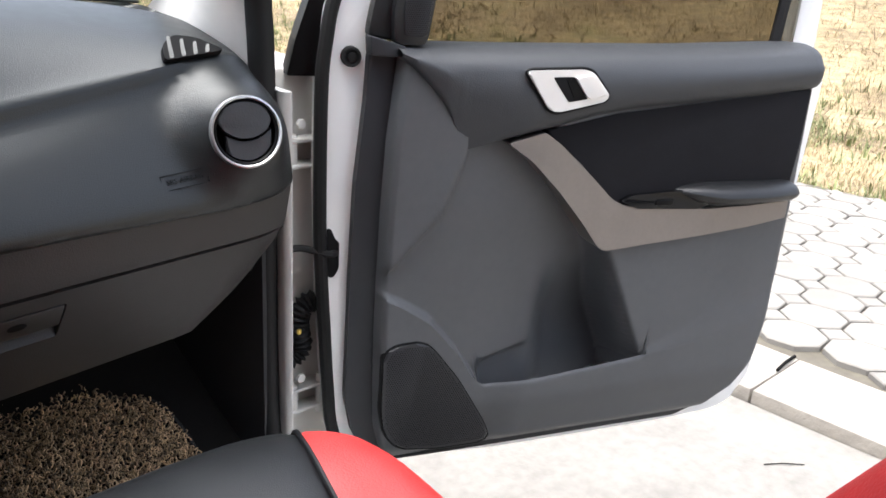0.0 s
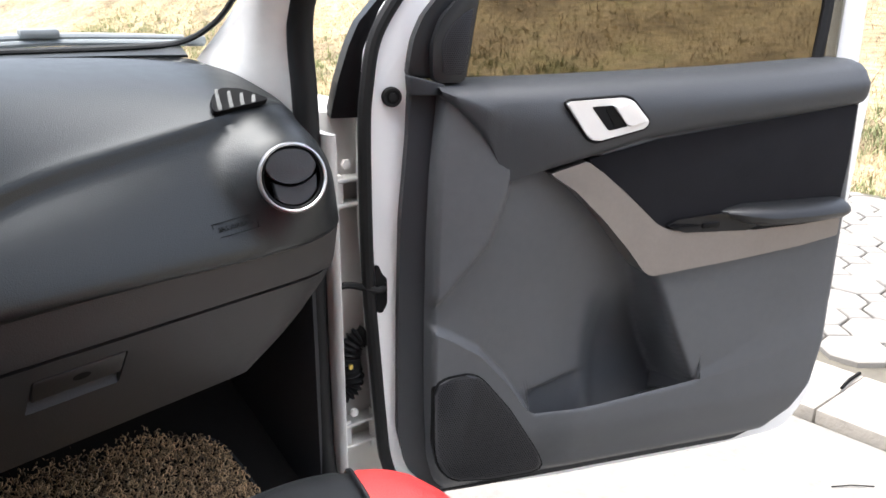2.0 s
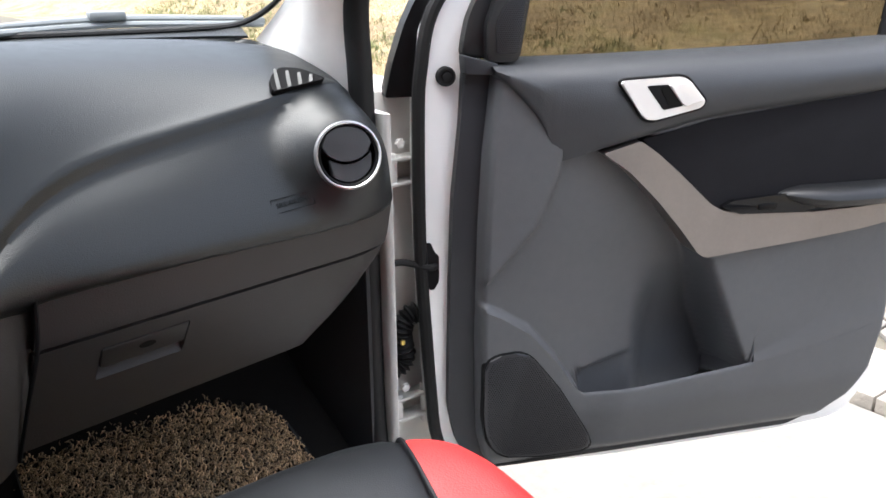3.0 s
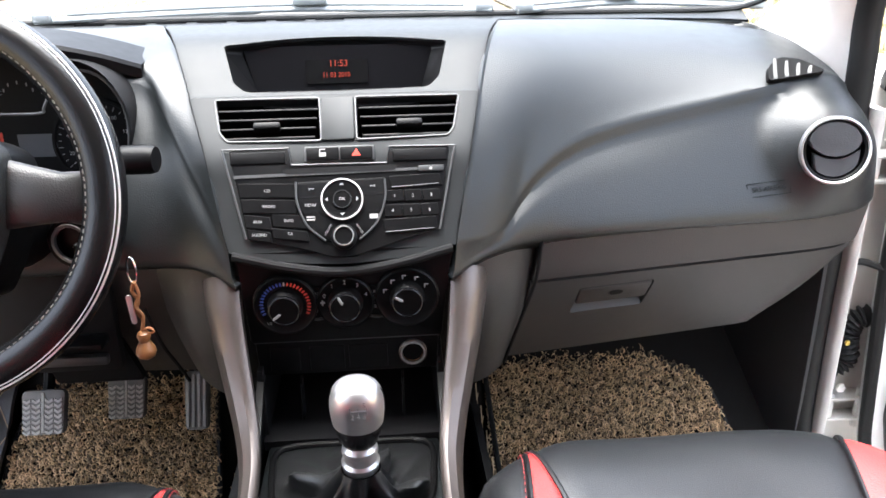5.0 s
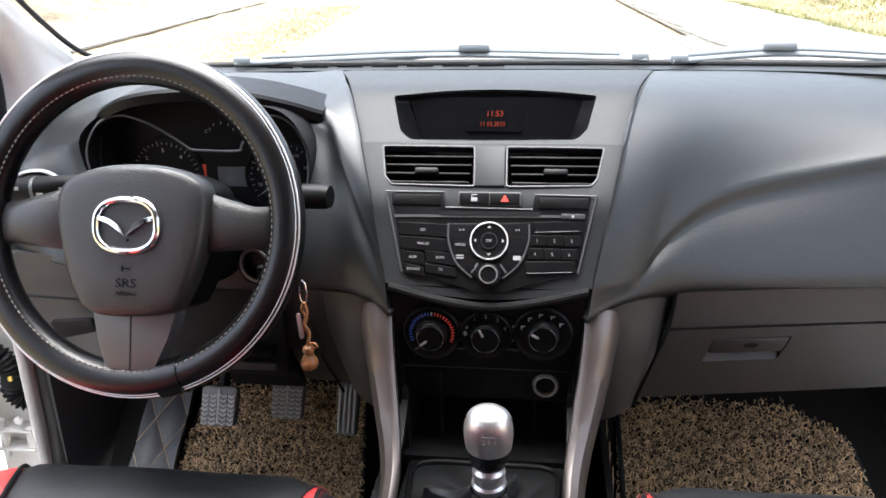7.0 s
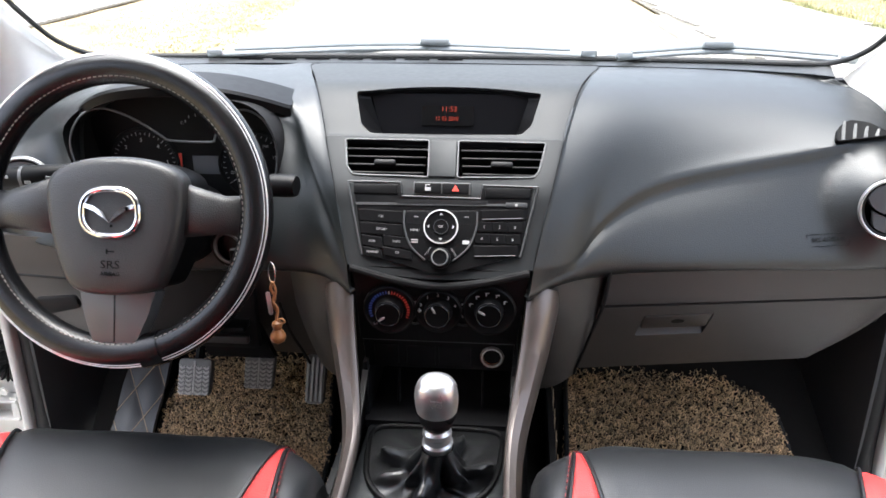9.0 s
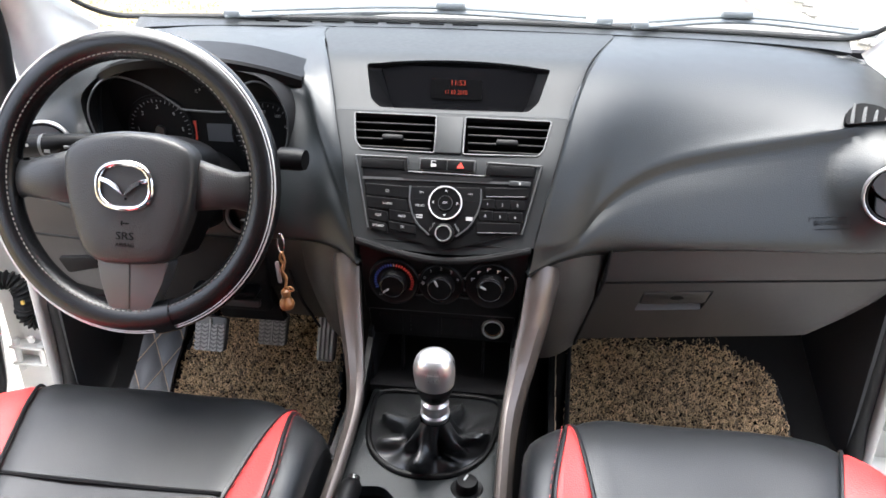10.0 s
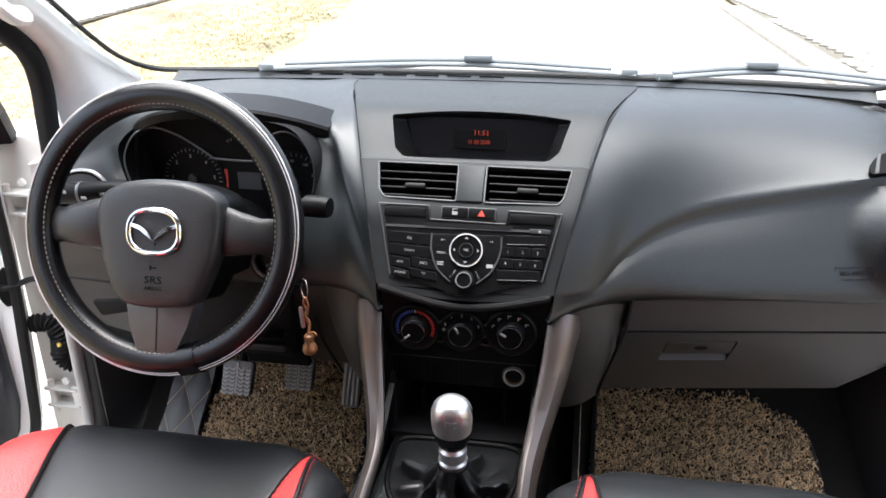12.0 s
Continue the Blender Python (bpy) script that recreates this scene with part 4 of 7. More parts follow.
part("divider", prism(rrect(0.037, 0.056, 0.002, 3, -0.0015, -0.027), -0.01, 0.0025, VE, 0.001), FASCIA, stack, "plain grey block between the vents")

# radio
radio = part("radio", prism(rounded([(-0.121, 0.0035), (-0.055, 0.0035), (-0.053, -0.0145), (0.052, -0.0155), (0.054, 0.002), (0.122, 0.002), (0.106, -0.090), (0.045, -0.108), (0.012, -0.118), (-0.010, -0.118), (-0.041, -0.108), (-0.102, -0.093)], 0.004), -0.004, 0.002, RA, 0.001), BLACK, stack, "black radio with rows of buttons")
for pts in ([(-0.128, 0.0045), (-0.056, 0.0045), (-0.053, -0.0145), (0.052, -0.0155), (0.055, 0.003), (0.128, 0.002)], [(-0.128, 0.0045), (-0.104, -0.0945)], [(0.128, 0.002), (0.107, -0.0915)]):
    part("edge_line", tube([RA @ Vector((a, b, 0.002)) for a, b in pts], 0.0013, 6), EDGE, radio, "thin silver edge")
for w, cx, cy in ((0.060, -0.0895, -0.0058), (0.060, 0.0885, -0.0075)):
    part("blank_button", prism(rrect(w, 0.0135, 0.001, 2, cx, cy), 0.0, 0.0038, RA, 0.001), BLACK, radio)
hz = part("switch_frame", prism(rrect(0.0765, 0.0175, 0.0015, 2, 0.0, -0.0035), -0.003, 0.0035, RA, 0.001), EDGE, radio, "silver frame of two switches")
lockb = part("lock_switch", prism(rrect(0.036, 0.0145, 0.001, 2, -0.0185, -0.0035), 0.0, 0.0052, RA, 0.001), BLACK, hz)
haz = part("hazard_switch", prism(rrect(0.036, 0.0145, 0.001, 2, 0.0185, -0.0035), 0.0, 0.0052, RA, 0.001), BLACK, hz)
part("triangle", prism([(0.0135, -0.0070), (0.0235, -0.0070), (0.0185, 0.0015)], 0.005, 0.0056, RA), REDPRINT, haz, "red warning triangle")
part("lock_icon", join(box(-0.0185, -0.0046, 0.0053, 0.0075, 0.0045, 0.0008, M=RA), box(-0.0215, -0.0005, 0.0053, 0.001, 0.004, 0.0008, M=RA), box(-0.0185, 0.0013, 0.0053, 0.006, 0.001, 0.0008, M=RA)), PRINT, lockb)
part("disc_line", prism([(-0.116, -0.0245), (0.115, -0.0215), (0.1145, -0.0245), (-0.1155, -0.0278)], 0.0, 0.0032, RA), EDGE, radio, "grey line over the keys")
part("disc_slot", prism(rounded([(-0.064, -0.0195), (0.064, -0.0180), (0.060, -0.0240), (-0.060, -0.0250)], 0.002), 0.0, 0.0036, RA), DEEP, radio, "dark disc slot")
ej = part("eject_button", prism(rrect(0.028, 0.0068, 0.001, 2, 0.100, -0.0235), 0.0, 0.0045, RA, 0.001), BEZEL, radio)
part("eject_icon", box(0.100, -0.0237, 0.0047, 0.003, 0.003, 0.0006, M=RA), PRINT, ej)


def key(x0, x1, y0, y1, lean=0.0):
    return prism(rounded([(x0, y0), (x1, y0 - lean), (x1 + 0.002, y1 - lean), (x0 + 0.002, y1)][::-1], 0.0008, 1), 0.0, 0.0042, RA, 0.0006, 1)


for i, (row, texts) in enumerate((((-0.0335, -0.0495), ("CD",)), ((-0.0508, -0.0665), ("RADIO",)), ((-0.0678, -0.0825), ("AUX", "INFO")), ((-0.0838, -0.0955), ("SOUND", "TA")))):
    xs = [(-0.1115 + 0.0028 * i, -0.0500)] if len(texts) == 1 else [(-0.1115 + 0.0028 * i, -0.0775), (-0.0765, -0.0440 + 0.002 * i)]
    for (a, b), s in zip(xs, texts):
        kk = part("key", key(a, b, row[0], row[1], 0.0022 * (1 + i * 0.4)), BLACK, radio)
        words(s, 0.0046, RA @ Matrix.Translation(((a + b) / 2 + 0.001, (row[0] + row[1]) / 2 - 0.0015, 0.0044)) @ Matrix.Rotation(radians(-2), 4, "Z"), PRINT, kk)
for i, (row, texts) in enumerate((((-0.0300, -0.0440), ()), ((-0.0455, -0.0600), "123"), ((-0.0615, -0.0765), "456"), ((-0.0780, -0.0935), ()))):
    if not texts:
        part("key", key(0.0535 - 0.003 * i, 0.110 - 0.0022 * i, row[0] - 0.001, row[1], -0.0018), BLACK, radio)
    for j, s in enumerate(texts):
        a = 0.0505 - 0.0025 * i + 0.0203 * j
        kk = part("key", key(a, a + 0.0196, row[0] - 0.0015, row[1], -0.0006), BLACK, radio)
        words(s, 0.0056, RA @ Matrix.Translation((a + 0.0105, (row[0] + row[1]) / 2 - 0.0008, 0.0044)), PRINT, kk)
    if i in (0, 3):
        part("key_line", prism([(0.056 - 0.003 * i, row[1] + 0.001), (0.108 - 0.0025 * i, row[1] + 0.0035), (0.108 - 0.0025 * i, row[1] + 0.0028), (0.056 - 0.003 * i, row[1] + 0.0003)][::-1], 0.004, 0.0047, RA), DIMPRINT, radio)
# centre pad with its round selector
disc = [(0.048 * math.cos(a), 0.048 * math.sin(a) * 1.0 - 0.056) for a in np.linspace(radians(25), radians(-205), 26)]
shield = part("selector_panel", prism(rounded([(0.0495, -0.032), (0.0475, -0.060), (0.036, -0.083), (0.0195, -0.099), (-0.0165, -0.100), (-0.034, -0.084), (-0.045, -0.061), (-0.0475, -0.0345)][::-1], 0.004), 0.0, 0.0046, RA, 0.0008), BLACK, radio)
for sx in (-1, 1):
    arc = catmull([(sx * 0.0485, -0.034, 0.004), (sx * 0.0480, -0.056, 0.004), (sx * 0.038, -0.082, 0.004), (sx * 0.0185, -0.100, 0.004)], 5)
    part("side_arc", tube([RA @ Vector(p) for p in arc], 0.0013, 6), EDGE, shield, "grey arc")
OKM = RA @ Matrix.Translation((0.0012, -0.0552, 0.0045))
sel = part("selector", lathe([(0.0228, -0.002), (0.0228, 0.003), (0.0205, 0.0035), (0.0195, 0.0025), (0.010, 0.002), (0.0095, 0.0035), (0, 0.0038)], 40, OKM), BLACK, radio, "round selector")
part("selector_ring", lathe([(0.0232, 0.0015), (0.0230, 0.0040), (0.0216, 0.0042), (0.0212, 0.0030)], 44, OKM), PIPING, sel, "bright silver ring")
part("centre_ring", lathe([(0.0102, 0.002), (0.0100, 0.0042), (0.0092, 0.0042), (0.0090, 0.003)], 32, OKM), BEZEL, sel)
words("OK", 0.0050, OKM @ Matrix.Translation((0, 0, 0.0040)), PRINT, sel)
for a in range(4):
    R = OKM @ Matrix.Rotation(radians(90 * a), 4, "Z") @ Matrix.Translation((0, 0.0165, 0.0028))
    part("arrow", prism([(-0.0026, -0.001), (0.0026, -0.001), (0, 0.0016)], 0, 0.0006, R), PRINT, sel)
KN = RA @ Matrix.Translation((0.0020, -0.0970, 0.003))
part("volume_knob", lathe([(0.0140, -0.002), (0.0138, 0.004), (0.0118, 0.005), (0.0112, 0.012), (0.0095, 0.0135), (0.0085, 0.0125), (0, 0.0125)], 36, KN), BLACK, radio, "round volume knob")
part("knob_ring", lathe([(0.0112, 0.0118), (0.0108, 0.0140), (0.0098, 0.0141), (0.0094, 0.0130)], 36, KN), SATIN, radio, "silver ring of the volume knob")
for s, x, y, sz in (("I<<", -0.032, -0.0425, 0.0042), (">>I", 0.0345, -0.0415, 0.0042), ("MENU", -0.0335, -0.0605, 0.0045)):
    words(s, sz, RA @ Matrix.Translation((x, y, 0.0049)), PRINT, shield)
for x, y, w, h in ((-0.0335, -0.0735, 0.009, 0.0016), (-0.0335, -0.0765, 0.009, 0.0016), (0.0350, -0.0750, 0.009, 0.0050)):
    part("icon", box(x, y, 0.0048, w, h, 0.0005, M=RA), PRINT, shield)
for txt, x, a in (("VOLUME", -0.0150, 57), ("POWER", 0.0190, -57)):
    words(txt, 0.0036, RA @ Matrix.Translation((x, -0.0885, 0.0052)) @ Matrix.Rotation(radians(a), 4, "Z"), DIMPRINT, shield)
for x, y0, y1 in ((-0.040, -0.0515, 0), (0.040, -0.051, 0)):
    part("groove", box(x * 0.86, y0, 0.0046, 0.024, 0.0006, 0.0006, M=RA), DEEP, shield)
    part("groove", box(x * 0.82, y0 - 0.017, 0.0046, 0.022, 0.0006, 0.0006, M=RA), DEEP, shield)

# heater panel
heater = thing("heater_panel", "black heater control panel with three round dials", "control panel", (0, -0.10, 1.04))
outline = rounded([(-0.1215, 0.004), (0.1225, 0.004), (0.1185, -0.004), (0.1065, -0.107), (-0.1105, -0.107), (-0.1165, -0.002)][::-1], 0.004)
part("panel", prism([(p[0], p[1]) for p in outline], -0.02, 0.0, CL, 0.002), BLACK, heater)
CLB = CL @ Matrix.Translation((0, 0, -0.006))
part("switch_panel", prism(rounded([(-0.1085, -0.104), (0.1045, -0.104), (0.101, -0.154), (-0.105, -0.154)][::-1], 0.003), -0.02, 0.0, CLB, 0.002), BLACK, heater, "black panel of blank switches")
part("panel_edge", tube([CL @ Vector((x, -0.1072, -0.001)) for x in (-0.108, 0.0, 0.104)], 0.0011, 6), BEZEL, heater)
part("upper_lip", tube([CL @ Vector(p) for p in catmull([(-0.120, 0.001, 0.0), (-0.06, -0.012, 0.006), (0, -0.0185, 0.009), (0.06, -0.012, 0.006), (0.120, 0.001, 0.0)], 6)], 0.0055, 10, flat=1.0), DEEP, heater, "rounded black lip under the radio")
for i, (cx, cy, r) in enumerate(((-0.0677, -0.0585, 0.034), (-0.0010, -0.0582, 0.0300), (0.0680, -0.0550, 0.034))):
    DM = CL @ Matrix.Translation((cx, cy, 0.0))
    d = part("dial", lathe([(r + 0.003, -0.004), (r + 0.002, 0.005), (r, 0.0065), (r - 0.003, 0.0045), (0.020, 0.004), (0.0190, 0.006), (0.0175, 0.017), (0.0160, 0.0195), (0, 0.0200)], 44, DM), BLACK, heater, "round heater dial")
    part("dial_rim", lathe([(0.0178, 0.0165), (0.0172, 0.0196), (0.0162, 0.0204), (0.0155, 0.0198)], 40, DM), GLOSSBLACK, d)
    a = radians((217, 117, 152)[i])
    PM = DM @ Matrix.Rotation(a, 4, "Z")
    part("pointer", prism(rrect(0.0100, 0.0026, 0.0012, 3, 0.0105, 0), 0.0195, 0.0212, PM), PRINT, d, "white pointer")
    if i == 0:
        for k in range(27):
            t = radians(202 - 225 * k / 26)
            part("tick", prism(rrect(0.0042, 0.0018, 0.0005, 1, 0.0262, 0), 0.004, 0.0052, DM @ Matrix.Rotation(t, 4, "Z")), BLUEPRINT if k < 13 else (PRINT if k == 13 else REDPRINT), d)
        words("LO", 0.0042, DM @ Matrix.Translation((-0.019, -0.0215, 0.0050)), DIMPRINT, d)
    elif i == 1:
        for k, s in enumerate("01234"):
            t = radians(158 - 34 * k)
            words(s, 0.0068, DM @ Matrix.Translation((0.0250 * math.cos(t), 0.0250 * math.sin(t), 0.0052)), PRINT, d)
        part("fan_icon", join(box(-0.0255, 0.0010, 0.005, 0.006, 0.0018, 0.0006, M=DM), box(-0.0255, 0.0010, 0.005, 0.0018, 0.006, 0.0006, M=DM)), PRINT, d)
    else:
        for k in range(5):
            t = radians(158 - 31 * k)
            part("vent_icon", join(box(0, 0.0008, 0, 0.0050, 0.0011, 0.0006, M=DM @ Matrix.Translation((0.0262 * math.cos(t), 0.0262 * math.sin(t), 0.0052))),
                                   box(-0.0015, -0.0015, 0, 0.0014, 0.0034, 0.0006, M=DM @ Matrix.Translation((0.0262 * math.cos(t), 0.0262 * math.sin(t), 0.0052)))), PRINT, d)
for x in (-0.0335, 0.0345):
    part("rocker", prism(rrect(0.0190, 0.0165, 0.002, 2, x, -0.0470), -0.002, 0.002, CL, 0.001), BLACK, heater)
    part("rocker", prism(rrect(0.0190, 0.0165, 0.002, 2, x, -0.0655), -0.002, 0.002, CL, 0.001), BLACK, heater)
    part("lower_rim", tube([CL @ Vector((x - 0.013, -0.0775, 0.001)), CL @ Vector((x, -0.0795, 0.0015)), CL @ Vector((x + 0.013, -0.0775, 0.001))], 0.0018, 6), BEZEL, heater)
words("A/C", 0.0055, CL @ Matrix.Translation((-0.0335, -0.0470, 0.0024)), PRINT, heater)
part("recirculation_icon", box(0.0345, -0.047, 0.0022, 0.008, 0.0028, 0.0006, M=CL), PRINT, heater)
part("demist_icon", box(0.0345, -0.0655, 0.0022, 0.007, 0.0038, 0.0006, M=CL), DIMPRINT, heater)
# blank switches and the lighter socket below
for x, w in ((-0.0750, 0.034), (-0.0265, 0.040), (0.0210, 0.045)):
    part("blank_cover", prism(rrect(w, 0.030, 0.001, 2, x, -0.1330), -0.002, 0.0014, CLB, 0.0008), BLACK, heater)
LM = CLB @ Matrix.Translation((0.0730, -0.1310, 0.0))
socket = part("lighter_socket", lathe([(0.0165, -0.002), (0.0165, 0.003), (0.0150, 0.0045), (0.0130, 0.003), (0.0118, -0.010), (0.0118, -0.03), (0, -0.03)], 32, LM), BAR, heater, "metal lighter socket with a coppery inside")
part("socket_inside", lathe([(0.0119, 0.001), (0.0115, -0.008), (0.0070, -0.0115), (0, -0.0115)], 24, LM), COPPER, socket, "coppery inside of the socket")
part("socket_ring", lathe([(0.0150, 0.003), (0.0143, 0.0052), (0.0130, 0.0050), (0.0124, 0.0030)], 32, LM), SATIN, socket)
# ---- centre console, gear lever, hand brake ----
console = thing("centre_console", "dark plastic centre console with two silver side bars", "centre console", (0, -0.3, 0.6))
for side in (-1, 1):
    path = catmull([(0.129, -0.083, 1.070), (0.1265, -0.101, 1.042), (0.121, -0.121, 1.00), (0.112, -0.150, 0.955), (0.104, -0.183, 0.922), (0.100, -0.225, 0.902), (0.100, -0.30, 0.888), (0.102, -0.42, 0.876), (0.104, -0.62, 0.868)], 6)
    rings = []
    for i, p in enumerate(path):
        t = i / (len(path) - 1)
        w = 0.0120 * (1 - step(0.0, 0.75, t)) + 0.0115
        d = (path[min(i + 1, len(path) - 1)] - path[max(i - 1, 0)]).normalized()
        n = Vector((1, 0, 0)).cross(d).normalized()
        n = n if n.y < 0 or n.z > 0.5 else -n
        ring = []
        for k in range(14):
            a = 2 * math.pi * k / 14
            ca, sa = math.cos(a), math.sin(a)
            ring.append(p + Vector((1, 0, 0)) * (w * 0.5 + math.copysign(abs(ca) ** 0.7, ca) * w) + n * (math.copysign(abs(sa) ** 0.7, sa) * 0.010 - (0.022 * max(0, ca) if ca > 0 else 0)))
        rings.append(ring)
    bm = sheet(rings, closed_u=True)
    part("side_bar", mirrored(bm, side), BAR, console, "warm silver painted side bar")
    # side walls down to the tunnel
    rows = [[(0.108 + 0.035 * v, y, zt * (1 - v) + 0.60 * v) for v in (0, 0.3, 0.65, 1)] for y, zt in ((0.25, 0.98), (0.0, 0.98), (-0.10, 0.95), (-0.17, 0.91), (-0.25, 0.885), (-0.42, 0.868), (-0.62, 0.860))]
    part("side_wall", mirrored(sheet(rows, thick=0.008, back=(-1, 0, 0)), side), BLACK, console)
# pocket under the heater panel, coloured near black for the shade inside it
pk = part("pocket_floor", box(0, -0.010, 0.868, 0.21, 0.22, 0.012), DEEP, console, "storage pocket with its deep shade put into a near-black colour")
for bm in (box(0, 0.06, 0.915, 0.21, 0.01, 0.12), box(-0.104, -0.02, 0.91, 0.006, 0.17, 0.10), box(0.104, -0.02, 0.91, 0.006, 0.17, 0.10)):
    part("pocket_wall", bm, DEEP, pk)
part("pocket_rib", box(-0.060, -0.085, 0.91, 0.003, 0.02, 0.05, 0.001), BLACK, console)
part("pocket_rib", box(0.060, -0.085, 0.91, 0.003, 0.02, 0.05, 0.001), BLACK, console)
# top plate with openings for the boot and the cup holder
plate = part("top_plate", prism(rounded([(-0.100, -0.115), (0.100, -0.115), (0.101, -0.30), (0.104, -0.62), (-0.104, -0.62), (-0.101, -0.30)][::-1], 0.01), 0.850, 0.866, Matrix(), 0.003), PAD, console, "dark grey console top plate")
boot_rim = catmull([(-0.082, -0.128), (0.0, -0.124), (0.082, -0.128), (0.090, -0.175), (0.078, -0.245), (0.045, -0.285), (0.0, -0.297), (-0.045, -0.285), (-0.078, -0.245), (-0.090, -0.175)], 4, True)
cut(plate, prism(rounded([(-0.092, -0.325), (-0.045, -0.318), (-0.020, -0.345), (-0.020, -0.43), (-0.088, -0.43)][::-1], 0.012), 0.80, 0.90))
# the cup holder's inner shade is in its near-black colour
part("cup_holder", join(box(-0.055, -0.375, 0.80, 0.085, 0.13, 0.006), box(-0.098, -0.375, 0.825, 0.004, 0.13, 0.06), box(-0.014, -0.375, 0.825, 0.004, 0.13, 0.06), box(-0.055, -0.312, 0.825, 0.085, 0.004, 0.06), box(-0.055, -0.436, 0.825, 0.085, 0.004, 0.06)), DEEP, console, "cup holder with its deep shade put into a near-black colour")
part("boot_frame", tube([(p[0], p[1], 0.868) for p in boot_rim], 0.0042, 8, True), BLACK, console, "black frame round the gear boot")
# drive selector knob
KM = Matrix.Translation((0.060, -0.308, 0.862)) @ Matrix.Scale(0.72, 4)
knob = part("drive_knob_base", lathe([(0.030, 0.0), (0.0295, 0.005), (0.027, 0.007), (0.022, 0.006), (0, 0.006)], 32, KM), BLACK, console)
part("drive_knob", lathe([(0.0195, 0.006), (0.0190, 0.020), (0.0175, 0.0235), (0, 0.025)], 32, KM), BLACK, knob, "black drive selector knob")
part("pointer", prism(rrect(0.0035, 0.015, 0.0015, 3, -0.004, 0.004), 0.0236, 0.0262, KM @ Matrix.Rotation(radians(-18), 4, "Z")), PRINT, knob, "white pointer")

# gear lever with its folded boot
lever = thing("gear_lever", "gear lever with a silver knob and black leather boot", "gear lever", (0.005, -0.21, 0.868))
tip = Vector((0.013, -0.262, 0.955))
rows = []
rng = random.Random(4)
for i in range(19):
    v = i / 18
    row = []
    for j in range(80):
        a = j / 80
        p = Vector((*boot_rim[int(a * len(boot_rim)) % len(boot_rim)][:2], 0.866))
        q = Vector((*boot_rim[(int(a * len(boot_rim)) + 1) % len(boot_rim)][:2], 0.866))
        p = p.lerp(q, a * len(boot_rim) % 1)
        th = math.atan2(p.y + 0.21, p.x)
        top = tip + Vector((0.0195 * math.cos(th), 0.0195 * math.sin(th), -0.018))
        s = v ** 0.62
        base = p.lerp(top, s)
        base.z = p.z + (top.z - p.z) * (v ** 2.1) + 0.020 * math.sin(math.pi * min(1, v * 1.25)) * (1 - v)
        w = math.sin(math.pi * v) * 0.0120 * (math.sin(4 * th + 1.2 + 2.5 * v) * 0.9 + math.sin(7 * th + 2.0 - 3 * v) * 0.7 + 0.6 * math.sin(11 * th + 5 * v))
        base += Vector((math.cos(th), math.sin(th), 0.5)) * w
        row.append(base)
    rows.append(row)
bm = sheet(rows, closed_u=True)
part("boot", bm, BOOT, lever, "creased black leather gear boot", sharp=60)
SM = Matrix.Translation(tip) @ Matrix.Rotation(radians(6), 4, "X")
part("collar", lathe([(0.0180, -0.018), (0.0190, -0.010), (0.0165, -0.007), (0.0160, 0.0), (0.0180, 0.003), (0.0172, 0.008), (0.0140, 0.011), (0.0130, 0.014), (0, 0.014)], 36, SM), SATIN, lever, "bright silver collar with two steps")
knobp = [(0.0130, 0.010), (0.0175, 0.016), (0.0225, 0.030), (0.0252, 0.046), (0.0260, 0.060), (0.0248, 0.071), (0.0212, 0.079), (0.0145, 0.0835), (0.006, 0.085), (0, 0.0852)]
kn = part("knob", lathe(catmull([(a, b, 0) for a, b in knobp], 3) and [(p[0], p[1]) for p in catmull([(a, b, 0) for a, b in knobp], 3)], 40, SM @ Matrix.Diagonal((1.0, 0.92, 1, 1))), SATIN, lever, "satin silver gear knob")
part("knob_skirt", lathe([(0.0140, 0.0110), (0.0182, 0.0165), (0.0232, 0.0305), (0.0246, 0.0390), (0.0240, 0.0400)], 40, SM @ Matrix.Diagonal((1.0, 0.92, 1, 1))), GLOSSBLACK, lever, "dark lower half of the knob")
part("knob_edge", lathe([(p[0] * 1.03, (p[1] - 0.048) * 0.97 + 0.048) for p in catmull([(a, b, 0) for a, b in knobp], 3)], 40, SM @ Matrix.Diagonal((1.0, 0.30, 1, 1))), GLOSSBLACK, lever, "black edge of the knob")
GP = SM @ Matrix.Translation((0, -0.0222, 0.0670)) @ Matrix.Rotation(radians(68), 4, "X")
words("1 3 5", 0.0070, GP @ Matrix.Translation((0.002, 0.0060, 0.0016)), DIMPRINT, kn)
words("2 4 6", 0.0070, GP @ Matrix.Translation((0.002, -0.0045, 0.0020)), DIMPRINT, kn)
part("shift_lines", join(box(0.002, 0.0010, 0.0018, 0.016, 0.0007, 0.001, M=GP), *[box(x + 0.002, 0.0010, 0.0018, 0.0007, 0.006, 0.001, M=GP) for x in (-0.0075, 0, 0.0075)]), DIMPRINT, kn)

hb = thing("hand_brake", "hand brake lever with a chrome release button", "hand brake", (-0.085, -0.46, 0.80))
part("lever", tube(catmull([(-0.080, -0.340, 0.880), (-0.081, -0.36, 0.882), (-0.083, -0.45, 0.870), (-0.085, -0.62, 0.83)], 5), lambda t: 0.0140 - 0.004 * step(0.9, 1, t), 14), BLACK, hb, "grey moulded grip")
part("button", tube([(-0.0795, -0.326, 0.881), (-0.0798, -0.342, 0.881)], 0.0085, 14), CHROME, hb, "chrome release button")
